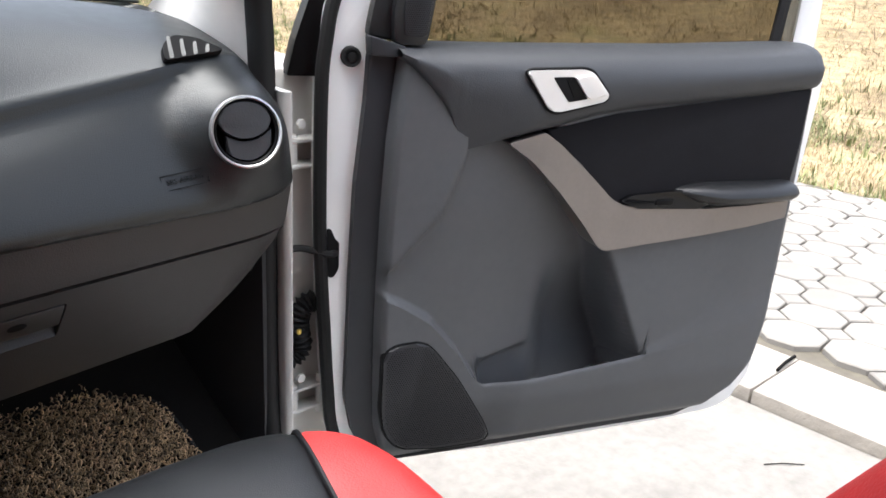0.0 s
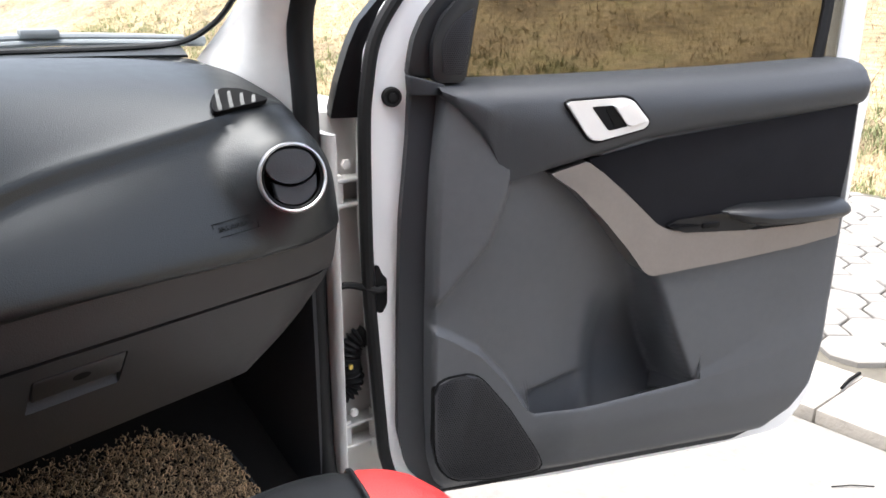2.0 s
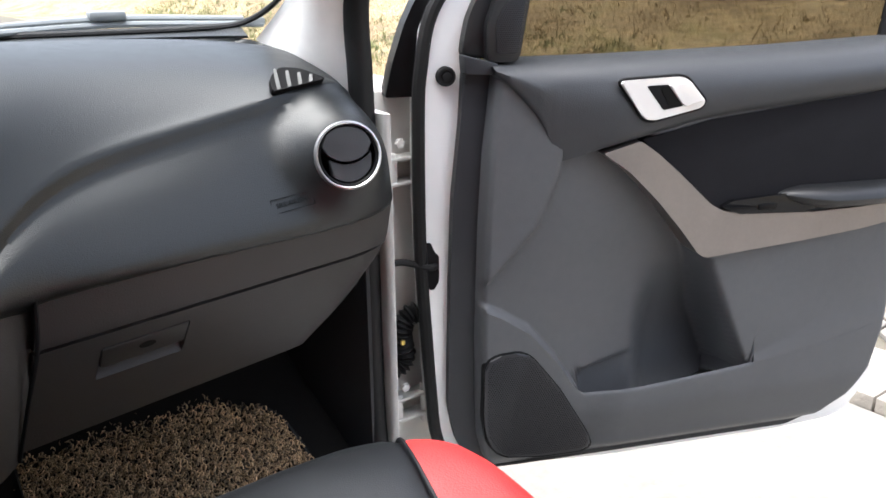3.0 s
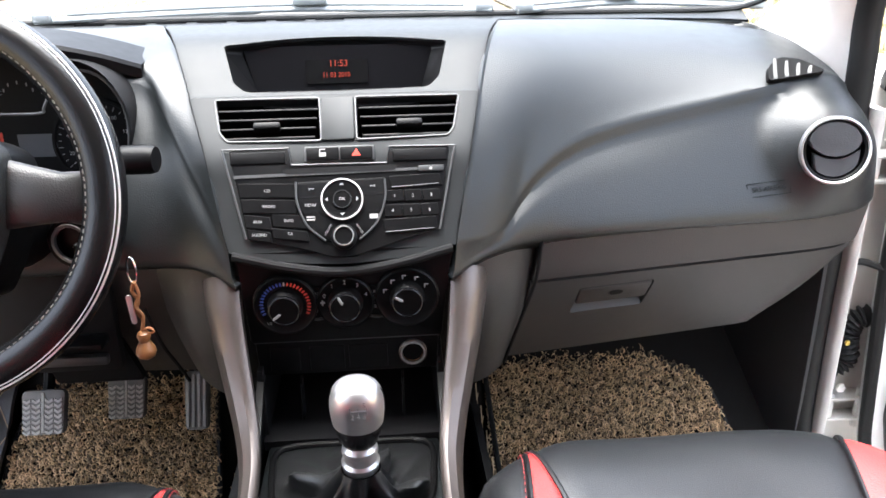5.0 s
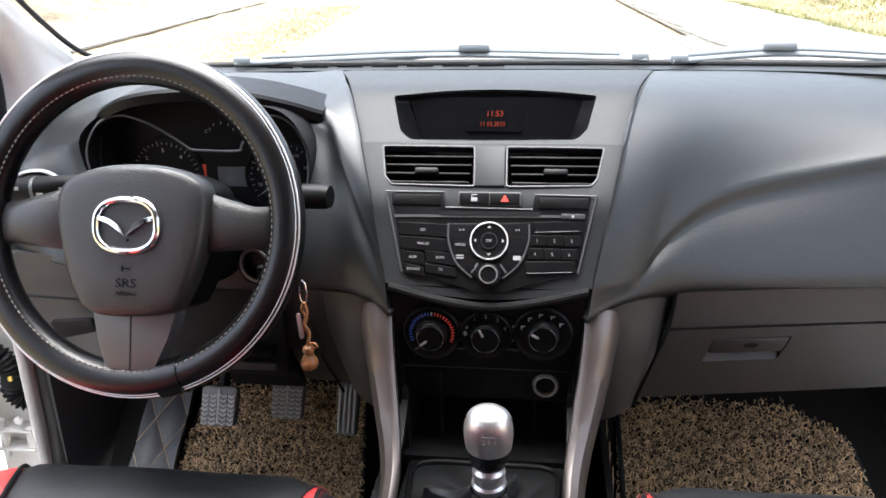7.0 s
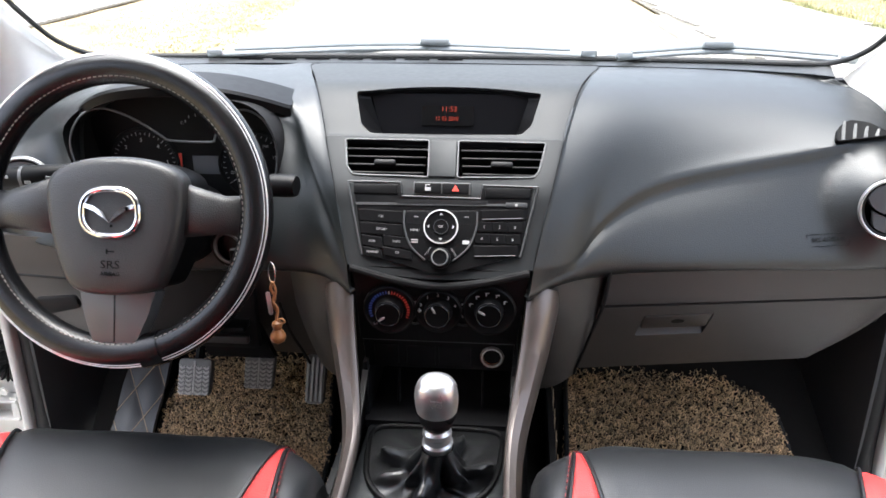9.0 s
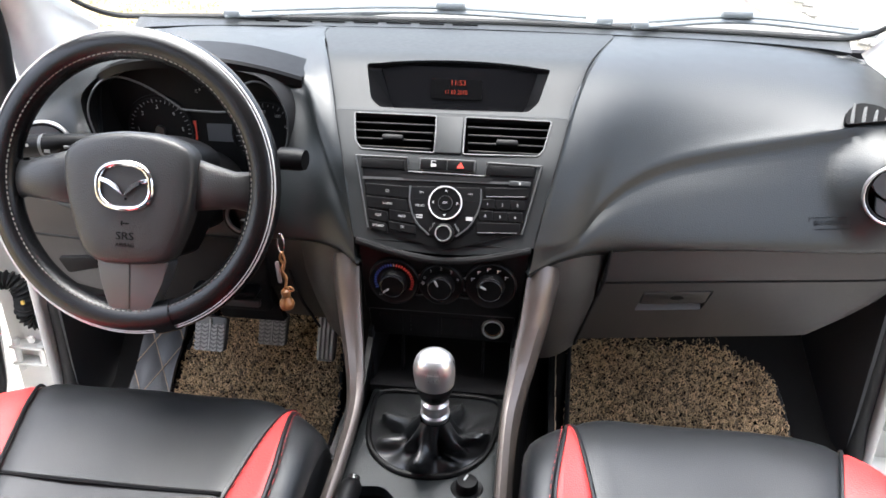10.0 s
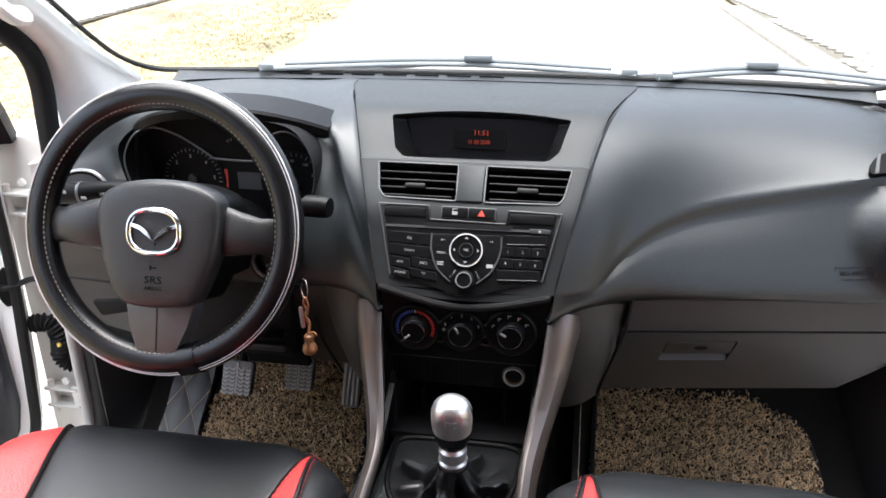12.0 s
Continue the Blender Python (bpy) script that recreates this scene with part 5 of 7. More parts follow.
# ---- steering wheel and column ----
al = radians(20)
MW = Matrix(((1, 0, 0, -0.383), (0, math.sin(al), -math.cos(al), -0.190), (0, math.cos(al), math.sin(al), 1.205), (0, 0, 0, 1)))
sw = thing("steering_wheel", "black four-spoke steering wheel in a stitched leather cover", "steering wheel", (-0.387, -0.190, 1.205))
ring = [MW @ Vector((0.1735 * math.cos(a), 0.1735 * math.sin(a), 0)) for a in np.linspace(0, math.tau, 96, endpoint=False)]
part("rim", tube(ring, 0.0195, 20, True), WHEELSKIN, sw, "black leather wheel cover")
for r, h, rad in ((0.1896, 0.0108, 0.0011), (0.1870, 0.0142, 0.0005)):
    part("piping", tube([MW @ Vector((r * math.cos(a), r * math.sin(a), h)) for a in np.linspace(0, math.tau, 96, endpoint=False)], rad, 8, True), PIPING, sw, "bright silver piping on the cover")
bms = []
for k in range(150):
    a = math.tau * k / 150
    p = lambda da: MW @ Vector(((0.1610) * math.cos(a + da), (0.1610) * math.sin(a + da), 0.0150))
    bms.append(tube([p(-0.012), p(0.012)], 0.0008, 4))
part("stitching", join(*bms), GREYTHREAD, sw, "dull grey stitches", kind="stuff")
S = radians(-74)
part("strap", tube([MW @ Vector((0.1735 * math.cos(a), 0.1735 * math.sin(a), 0)) for a in np.linspace(S - 0.075, S + 0.075, 8)], 0.0212, 20), WHEELSKIN, sw, "overlapping strap of the cover")
# hub and airbag cover
hubp = catmull([(-0.083, 0.020), (-0.074, 0.046), (-0.040, 0.061), (0.005, 0.066), (0.050, 0.062), (0.083, 0.047), (0.090, 0.020), (0.084, -0.030), (0.066, -0.078), (0.050, -0.096), (0.0, -0.102), (-0.042, -0.098), (-0.060, -0.078), (-0.076, -0.030)], 4, True)
hubp = [(p[0] + 0.004, p[1]) for p in hubp]
part("hub", prism([(p[0] * 0.96, p[1] * 0.96) for p in hubp], -0.060, -0.002, MW, 0.002), BLACK, sw)
hc = Vector((0.008, -0.018))
rings = [[MW @ Vector((hc.x + (p[0] - hc.x) * f, hc.y + (p[1] - hc.y) * f, h)) for p in hubp] for f, h in ((0.985, 0.0), (0.985, 0.016), (0.978, 0.0215), (0.960, 0.0255), (0.930, 0.0282), (0.86, 0.0302), (0.70, 0.0312), (0.40, 0.0316), (0.02, 0.0316))]
cover = part("airbag_cover", sheet(rings, closed_u=True), HUB, sw, "grained dark airbag cover", sharp=60)
# badge: plain ring and wings
BM = MW @ Matrix.Translation((0.007, -0.002, 0.0305))
ov = [BM @ Vector((0.0345 * math.copysign(abs(math.cos(a)) ** 0.8, math.cos(a)), 0.0275 * math.copysign(abs(math.sin(a)) ** 0.8, math.sin(a)), 0.003)) for a in np.linspace(0, math.tau, 56, endpoint=False)]
badge = part("badge_ring", tube(ov, 0.0038, 10, True), CHROME, cover, "chrome oval badge ring")
for s in (-1, 1):
    part("badge_wing", prism(rounded([(0.0, -0.012), (s * 0.008, 0.001), (s * 0.018, 0.007), (s * 0.032, 0.0105), (s * 0.033, 0.0060), (s * 0.019, 0.0015), (s * 0.0095, -0.005)][::s], 0.001), -0.001, 0.0055, BM, 0.0012), CHROME, badge)
part("horn_mark", join(box(0.007, -0.0480, 0.0322, 0.010, 0.0016, 0.0008, M=MW), box(0.003, -0.0480, 0.0322, 0.0016, 0.006, 0.0008, M=MW)), BLACK, cover)
words("SRS", 0.0135, MW @ Matrix.Translation((0.007, -0.0640, 0.0319)), BLACK, cover, wide=1.2)
words("AIRBAG", 0.0070, MW @ Matrix.Translation((0.007, -0.0750, 0.0319)), BLACK, cover)
# side spokes
for s in (-1, 1):
    rows = []
    for u, w, dz in ((0.060, 0.036, 0.006), (0.085, 0.034, 0.014), (0.115, 0.028, 0.016), (0.138, 0.0235, 0.012), (0.155, 0.026, 0.004), (0.166, 0.034, -0.004)):
        cy = 0.012 - 0.014 * (u / 0.15)
        rows.append([MW @ Vector((s * u - 0.002, cy + math.sin(a) * w * (0.95 if math.sin(a) > 0 else 1.0), dz + 0.011 * math.cos(a) - 0.010)) for a in np.linspace(0, math.tau, 20, endpoint=False)])
    part("spoke", sheet(rows, closed_u=True), HUB, sw, "dark plastic side spoke")
# lower silver spoke
low = part("lower_spoke", prism(rounded([(-0.047, -0.094), (0.050, -0.094), (0.040, -0.125), (0.024, -0.160), (-0.030, -0.160), (-0.040, -0.125)][::-1], 0.006), -0.014, 0.014, MW @ Matrix.Translation((0.006, 0, 0)) , 0.006, 3), SPOKE, sw, "grey painted lower spoke")
part("spoke_groove", box(0.004, -0.128, 0.0135, 0.0022, 0.062, 0.003, 0.001, M=MW), HUB, low)
# steering column shroud
col = thing("steering_column", "black steering column shroud with stalks and ignition lock", "steering column", (-0.387, -0.05, 1.15))
CM = MW
sh = [[CM @ Vector((math.cos(a) * w, math.sin(a) * h - 0.012, z)) for a in np.linspace(0, math.tau, 28, endpoint=False)] for z, w, h in ((-0.045, 0.060, 0.056), (-0.060, 0.078, 0.066), (-0.12, 0.080, 0.066), (-0.20, 0.075, 0.06))]
part("shroud", sheet(sh, closed_u=True), BLACK, col, "black column shroud")
rs = part("right_stalk", tube([(-0.268, -0.078, 1.2065), (-0.245, -0.080, 1.207), (-0.222, -0.080, 1.208)], 0.010, 12), BLACK, col, "wiper stalk with a round end")
part("stalk_end", tube([(-0.224, -0.080, 1.2075), (-0.196, -0.084, 1.2085), (-0.189, -0.085, 1.2085)], lambda t: 0.0155 - 0.002 * step(0.85, 1, t), 20), BLACK, rs)
ls = part("left_stalk", tube([(-0.46, -0.100, 1.222), (-0.52, -0.108, 1.221), (-0.585, -0.112, 1.217)], 0.0155, 14), BLACK, col, "light stalk with white symbols")
for k, x in enumerate((-0.505, -0.535, -0.565, -0.575)):
    part("symbol", box(x, -0.1258, 1.2245 - 0.007 * (k % 2), 0.008, 0.0012, 0.004), PRINT, ls)
part("collar", tube([(-0.545, -0.1095, 1.2195), (-0.549, -0.1098, 1.2192)], 0.0162, 14), SPOKE, ls)
IM = Matrix.Translation((-0.283, -0.100, 1.125)) @ Matrix.Rotation(radians(90), 4, "X") @ Matrix.Rotation(radians(-12), 4, "Y")
lock = part("ignition_lock", lathe([(0.031, -0.05), (0.030, 0.0), (0.027, 0.004), (0.021, 0.003), (0.019, -0.004), (0, -0.004)], 32, IM), BLACK, col, "round ignition lock")
part("lock_ring", lathe([(0.0225, 0.0025), (0.0220, 0.0055), (0.0190, 0.0055), (0.0180, 0.002)], 32, IM), SPOKE, lock)
# key with a wooden gourd charm
kc = thing("key_charm", "ignition key with a brown wooden gourd charm on a cord", "key", (-0.225, -0.125, 1.05))
part("key_head", box(-0.262, -0.118, 1.118, 0.030, 0.010, 0.026, 0.004), BLACK, kc)
part("split_ring", tube([(-0.2205 + 0.0045 * math.cos(a), -0.1235, 1.100 + 0.015 * math.sin(a)) for a in np.linspace(0, math.tau, 24, endpoint=False)], 0.0011, 6, True), CHROME, kc, "steel split ring")
cord = catmull([(-0.2205, -0.124, 1.087), (-0.2235, -0.124, 1.076), (-0.2185, -0.125, 1.066), (-0.2225, -0.124, 1.054), (-0.2175, -0.124, 1.043), (-0.2195, -0.124, 1.031)], 6)
part("cord", tube(cord, 0.0021, 8), CORD, kc, "twisted brown cord")
part("cord_loop", tube(catmull([(-0.2190, -0.126, 1.087), (-0.2165, -0.126, 1.073), (-0.2215, -0.127, 1.060), (-0.2160, -0.126, 1.048), (-0.2190, -0.126, 1.030)], 6), 0.0018, 8), CORD, kc)
part("metal_tag", prism(rrect(0.0058, 0.034, 0.0026, 3), -0.001, 0.001, Matrix.Translation((-0.2265, -0.1265, 1.056)) @ Matrix.Rotation(radians(90), 4, "X") @ Matrix.Rotation(radians(4), 4, "Z"), 0.0004), SATIN, kc, "slim steel tag")
part("cord_bow", tube(catmull([(-0.2175, -0.126, 1.032), (-0.2110, -0.126, 1.033), (-0.2075, -0.126, 1.0285), (-0.2120, -0.126, 1.027), (-0.2170, -0.126, 1.0295)], 5), 0.0015, 6), CORD, kc)
part("gourd", lathe([(0, 0.0155), (0.003, 0.0152), (0.0064, 0.0125), (0.0074, 0.0085), (0.0060, 0.0042), (0.0056, 0.0025), (0.0078, -0.0012), (0.0104, -0.0062), (0.0109, -0.0108), (0.0090, -0.0155), (0.0046, -0.0185), (0, -0.0190)], 28, Matrix.Translation((-0.2190, -0.125, 1.0145))), WOOD, kc, "polished wooden gourd")

# ---- instrument cluster ----
ic = thing("instrument_cluster", "dark instrument cluster with two gauges and silver rings", "instrument cluster", (-0.385, 0.05, 1.2))
FM = Matrix.Translation((0, 0.052, 0)) @ XZ
part("backing", prism([(p[0] * 1.02 + 0.008, (p[1] - 1.21) * 1.04 + 1.21) for p in opening], -0.010, 0.0, FM), DEEP, ic, "black instrument face")
shellrows = [[Vector((p[0] + (p[0] + 0.385) * k, y + 0.02 * step(1.26, 1.31, p[1]) * (1 - y * 10), p[1])) for p in opening] for k, y in ((0.02, -0.022), (0.012, 0.01), (0.0, 0.055))]
part("surround", sheet(shellrows, closed_u=True), DEEP, ic, "deep black surround")
brow = catmull([(-0.540, 0.030, 1.270), (-0.515, -0.004, 1.292), (-0.465, -0.022, 1.314), (-0.395, -0.022, 1.323), (-0.325, -0.004, 1.317), (-0.270, 0.018, 1.302), (-0.226, 0.040, 1.284)], 6)
part("brow", sheet([[p + Vector((0, 0.075, 0.010)) for p in brow], [p + Vector((0, 0.004, 0.004)) for p in brow], brow, [p + Vector((0, 0.001, -0.012)) for p in brow], [p + Vector((0, 0.07, -0.015)) for p in brow]]), BLACK, ic, "black brow over the gauges")
line = catmull([(-0.505, -0.020, 1.165), (-0.527, -0.018, 1.205), (-0.5325, -0.016, 1.245), (-0.515, -0.010, 1.279), (-0.487, -0.004, 1.290), (-0.455, 0.0, 1.281), (-0.425, 0.002, 1.264), (-0.403, 0.002, 1.249), (-0.392, 0.002, 1.244), (-0.335, 0.002, 1.243), (-0.327, 0.002, 1.250), (-0.316, 0.004, 1.270), (-0.300, 0.006, 1.284), (-0.280, 0.008, 1.288), (-0.257, 0.006, 1.276), (-0.241, 0.004, 1.245), (-0.241, 0.0, 1.205), (-0.256, -0.004, 1.170)], 5)
part("ring_line", tube(line, 0.0016, 8), SPOKE, ic, "thin silver line round the gauges")
for cx, cz, r, span, nums in ((-0.459, 1.195, 0.052, (205, -5), ("1", "2", "3", "4", "5")), (-0.290, 1.195, 0.052, (215, -30), ("20", "40", "60", "80", "100", "120", "140"))):
    GM = Matrix.Translation((cx, 0.0505, cz)) @ XZ
    g = part("gauge", lathe([(r + 0.004, -0.002), (r + 0.003, 0.002), (r, 0.0025), (r - 0.002, 0.0), (0, 0.0)], 40, GM), DEEP, ic, "round gauge")
    for k in range(25):
        t = radians(span[0] + (span[1] - span[0]) * k / 24)
        part("tick", prism(rrect(0.006 if k % 3 == 0 else 0.0035, 0.0010, 0.0003, 1, r - 0.006, 0), 0.0004, 0.0010, GM @ Matrix.Rotation(t, 4, "Z")), DIMPRINT, g)
    for k, s in enumerate(nums):
        t = radians(180 - 44 * k if len(nums) == 5 else span[0] + (span[1] - span[0]) * (k + 0.5) / len(nums))
        words(s, 0.0085 if len(nums) == 5 else 0.0065, GM @ Matrix.Translation(((r - 0.016) * math.cos(t), (r - 0.016) * math.sin(t), 0.001)), PRINT, g)
    part("pointer", prism([(0, -0.0012), (r - 0.012, -0.0005), (r - 0.012, 0.0005), (0, 0.0012)], 0.003, 0.004, GM @ Matrix.Rotation(radians(215), 4, "Z")), PRINT, g, "white pointer")
    part("pointer_hub", lathe([(0.008, 0.0), (0.007, 0.006), (0, 0.0065)], 20, GM), BEZEL, g)
part("lcd", prism(rrect(0.044, 0.028, 0.001, 2, -0.362, 1.195), 0.001, 0.002, FM), LCD, ic, "grey lcd window")
part("red_band", prism([(-0.4075, 1.182), (-0.4015, 1.182), (-0.4005, 1.212), (-0.4055, 1.212)], 0.001, 0.002, FM), REDPRINT, ic, "red band of the rev counter")
words("5", 0.009, FM @ Matrix.Translation((-0.410, 1.214, 0.002)), PRINT, ic)
UG = FM @ Matrix.Translation((-0.372, 1.258, 0.001))
part("small_gauge", join(*[box(0.017 * math.cos(t), 0.012 * math.sin(t), 0.0005, 0.0014, 0.004, 0.0006, M=UG) for t in np.linspace(radians(15), radians(165), 5)]), DIMPRINT, ic, "small fuel and temperature marks")
words("C", 0.007, UG @ Matrix.Translation((-0.022, 0.0, 0.0)), DIMPRINT, ic)
words("F", 0.007, UG @ Matrix.Translation((0.026, 0.0, 0.0)), DIMPRINT, ic)
# ---- seats ----
def seat(side, yf, ztop, x_out, seam, name_label):
    """Front seat: x runs outwards from the tunnel. Boundaries are functions of the distance behind the front edge."""
    x_in = 0.128
    st = thing("front_seat", name_label, "seat", (side * 0.38, yf - 0.3, 0.6), "front seats")

    def height(x, d):
        R = 0.044
        roll = lambda e: 0 if e > R else R - math.sqrt(max(0.0, R * R - (R - max(e, 0)) ** 2))
        c = (x - 0.38) / 0.25
        z = ztop - 0.045 * step(0.05, 0.5, d) + 0.018 * abs(c) ** 3 - 0.010 * step(0.1, 0.0, d)
        return z - roll(d) * 0.9 - roll(min(x - x_in, x_out - x)) * 0.8

    def front(x):
        """How far the front edge draws back towards the corners."""
        return 0.055 * step(x_out - 0.125, x_out + 0.005, x) ** 1.5 + 0.055 * step(0.25, 0.12, x) ** 1.3 + 0.010 * abs((x - 0.38) / 0.25) ** 2

    b = (lambda d: x_in, lambda d: 0.180 - 0.016 * step(0.0, 0.16, d), lambda d: 0.183 + 0.046 * (min(d, 0.3) / 0.3) ** 0.9, lambda d: seam - 0.062 * (min(d, 0.25) / 0.25) ** 0.9 , lambda d: x_out)
    names = ("inner_border", "inner_wedge", "centre_panel", "outer_bolster")
    mats = (LEATHER, RED, LEATHER, RED)
    ds = [0.0, 0.004, 0.010, 0.018, 0.028, 0.04, 0.055, 0.075, 0.10, 0.13, 0.17, 0.22, 0.28, 0.36, 0.44, 0.50]
    rng = random.Random(7 + side)
    for i in range(4):
        rows = []
        n = 22 if i == 2 else 8
        for d in ds:
            a, c = b[i](d), b[i + 1](d)
            row = []
            for j in range(n + 1):
                x = a + (c - a) * j / n
                y = yf - d - front(x)
                z = height(x, d)
                edge = min(x - a, c - x)
                if i in (0, 1, 2) and j == n or i in (1, 2, 3) and j == 0:
                    z -= 0.0035
                if i == 2:
                    z += 0.004 * noise.noise(Vector((x * 9, d * 7, 3.0))) * step(0, 0.05, edge)
                row.append((side * x, y, z))
            rows.append(row)
        # front skirt
        low = [[(px, py + 0.004 * k, pz - 0.045 * k) for px, py, pz in rows[0]] for k in (3, 2, 1)]
        part(names[i], sheet(low + rows, thick=0), mats[i], st, ("black leather seat cushion panel", "red leather wedge", "black leather seat centre", "red leather side bolster")[i], sharp=60)
    for i in (1, 2, 3):
        path = [(side * b[i](d), yf - d - front(b[i](d)), height(b[i](d), d) + 0.0005) for d in ds]
        part("seam", tube(path, 0.0026, 6), LEATHER, st)
        if i < 3:
            bms = []
            fine = [Vector(p) for p in catmull(path, 5)]
            for k in range(3, len(fine) - 1, 2):
                bms.append(tube([fine[k] + Vector((-side * 0.005, 0, 0.0006)), fine[k + 1] + Vector((-side * 0.005, 0, 0.0006))], 0.0007, 4))
            part("stitches", join(*bms), REDTHREAD, st, "dark red stitching", kind="stuff")
    # outer and inner side skirts
    for x, nm in ((x_in, "inner_side"), (x_out, "outer_side")):
        rows = [[(side * (x + (0.003 if x > 0.3 else -0.003) * k), yf - d - front(x), height(x, d) - 0.06 * k) for d in ds] for k in (0, 1, 2, 3)]
        part(nm, sheet(rows), LEATHER, st, "black leather side of the cushion", sharp=60)
    edge = [(side * x, yf - front(x), height(x, 0.0) + 0.001) for x in np.linspace(x_in, x_out, 24)]
    part("front_piping", tube(edge, 0.003, 6), LEATHER, st)
    cross = [(side * x, yf - 0.205 - front(x) * 0.3, height(x, 0.205) + 0.0012) for x in np.linspace(b[2](0.205) + 0.004, b[3](0.205) - 0.004, 16)]
    part("cross_seam", tube(cross, 0.0028, 6), DEEP, st)
    part("seat_base", box(side * 0.378, yf - 0.29, 0.70, 0.44, 0.44, 0.16, 0.03), BLACK, st)
    # backrest, reclined, with red bolsters
    def back_rows(x0, x1, bulge):
        out = []
        for z in np.linspace(0.88, 1.38, 12):
            y = -0.705 - 0.60 * (z - 1.05)
            lift = 0.025 * (z - 0.86) / 0.52
            out.append([(side * (x0 + (x1 - x0) * u + (lift if x0 < 0.3 else 0) * (1 - u if x0 < 0.22 else (0.0 if u > 0.5 else 1 - 2 * u))), y + bulge * math.sin(math.pi * u), z) for u in np.linspace(0, 1, 9)])
        return out
    part("backrest", sheet(back_rows(0.245, 0.50, -0.01), thick=0.08, back=(0, -1, 0)), LEATHER, st, "black leather backrest centre", sharp=60)
    part("back_bolster", sheet(back_rows(0.50, 0.600, 0.030), thick=0.08, back=(0, -1, 0)), RED, st, "red leather backrest bolster", sharp=60)
    part("back_bolster", sheet(back_rows(0.205, 0.245, 0.015), thick=0.08, back=(0, -1, 0)), RED, st, "red leather backrest bolster", sharp=60)
    return st


seat(1, -0.196, 0.934, 0.572, 0.522, "black and red leather passenger seat in the cab")
seat(-1, -0.196, 0.917, 0.622, 0.556, "black and red leather driver seat in the cab")


# ---- floor mats and pedals ----
def coil_mat(side, corners, label, seed, pitch):
    """A coil mat: a thin backing that climbs the toe board, covered with small curled fibres."""
    m = thing("floor_mat", label, "floor mat", (side * 0.4, 0.15, 0.6), "floor mats")
    surf = [(-0.30, 0.600), (-0.02, 0.604), (0.07, 0.612), (0.125, 0.630), (0.20, 0.683), (0.30, 0.745), (0.36, 0.80)]
    zs = lambda y: along(surf, y)
    poly = rounded(corners, 0.016, 4)
    bm = bmesh.new()
    vs = [bm.verts.new((side * p[0], p[1], zs(p[1]) + 0.004)) for p in poly]
    bm.faces.new(vs)
    for y in (-0.02, 0.03, 0.07, 0.10, 0.125, 0.16, 0.20, 0.25):
        bmesh.ops.bisect_plane(bm, geom=bm.verts[:] + bm.edges[:] + bm.faces[:], plane_co=(0, y, 0), plane_no=(0, 1, 0))
    for v in bm.verts:
        v.co.z = zs(v.co.y) + 0.004
    thicken(bm, 0.008, (0, 0, -1))
    part("backing", bm, MATBASE, m)
    rng = random.Random(seed)
    pts, faces = [], []
    xs, ys = [p[0] for p in poly], [p[1] for p in poly]

    def inside(x, y):
        c, k = False, len(poly)
        for i in range(k):
            (xa, ya), (xb, yb) = poly[i][:2], poly[i - 1][:2]
            if (ya > y) != (yb > y) and x < (xb - xa) * (y - ya) / (yb - ya) + xa:
                c = not c
        return c
    # the fibres stand evenly spread, one to a small square, each a little off its middle
    cells = [(min(xs) + pitch * i, min(ys) + pitch * j) for i in range(int((max(xs) - min(xs)) / pitch)) for j in range(int((max(ys) - min(ys)) / pitch))]
    for x, y in cells:
        x, y = x + rng.uniform(-0.55, 0.55) * pitch, y + rng.uniform(-0.55, 0.55) * pitch
        if y < -0.08 or not inside(x, y):
            continue
        z, ph, r = zs(y) + rng.uniform(0.004, 0.014), rng.uniform(0, 6.28), rng.uniform(0.0022, 0.0042)
        sweep, tilt = rng.uniform(2.0, 4.6), rng.uniform(-0.6, 0.6)
        rad = 0.00108
        o = len(pts)
        nseg = 5
        for k in range(nseg):
            t = ph + sweep * k / (nseg - 1)
            cx, cy = x + r * math.cos(t), y + r * math.sin(t)
            cz = z + 0.004 * math.sin(t + tilt * 3) * tilt + 0.002 * math.sin(math.pi * k / (nseg - 1)) + (zs(cy) - zs(y))
            for q in range(3):
                a = q * 2.094
                pts.append((side * (cx + rad * math.cos(a) * math.cos(t)), cy + rad * math.cos(a) * math.sin(t), cz + rad * math.sin(a)))
        for k in range(nseg - 1):
            for q in range(3):
                a, b2 = o + k * 3 + q, o + k * 3 + (q + 1) % 3
                faces.append((a, b2, b2 + 3, a + 3))
    me = bpy.data.meshes.new("fibre")
    me.from_pydata(pts, [], faces)
    me.materials.append(COIL)
    me.shade_smooth()
    ob = new("fibre", me)
    ob.parent, ob.matrix_parent_inverse = m, m.matrix_basis.inverted()
    tagged(ob, "curled brown and black fibre", kind="stuff")
    rim = [Vector((side * p[0], p[1], zs(p[1]) + 0.007)) for p in poly]
    part("edging", tube(rim, 0.0045, 6, True), RUBBER, m, "black sewn edging")


coil_mat(1, [(0.195, -0.22), (0.605, -0.22), (0.600, 0.13), (0.594, 0.18), (0.582, 0.222), (0.568, 0.240), (0.52, 0.257), (0.478, 0.285), (0.45, 0.31), (0.205, 0.31)], "brown coil floor mat in the passenger footwell", 11, 0.00345)
coil_mat(-1, [(0.200, -0.22), (0.52, -0.22), (0.545, 0.02), (0.555, 0.12), (0.552, 0.19), (0.525, 0.31), (0.250, 0.31), (0.225, 0.12)], "brown coil floor mat under the pedals", 12, 0.00345)

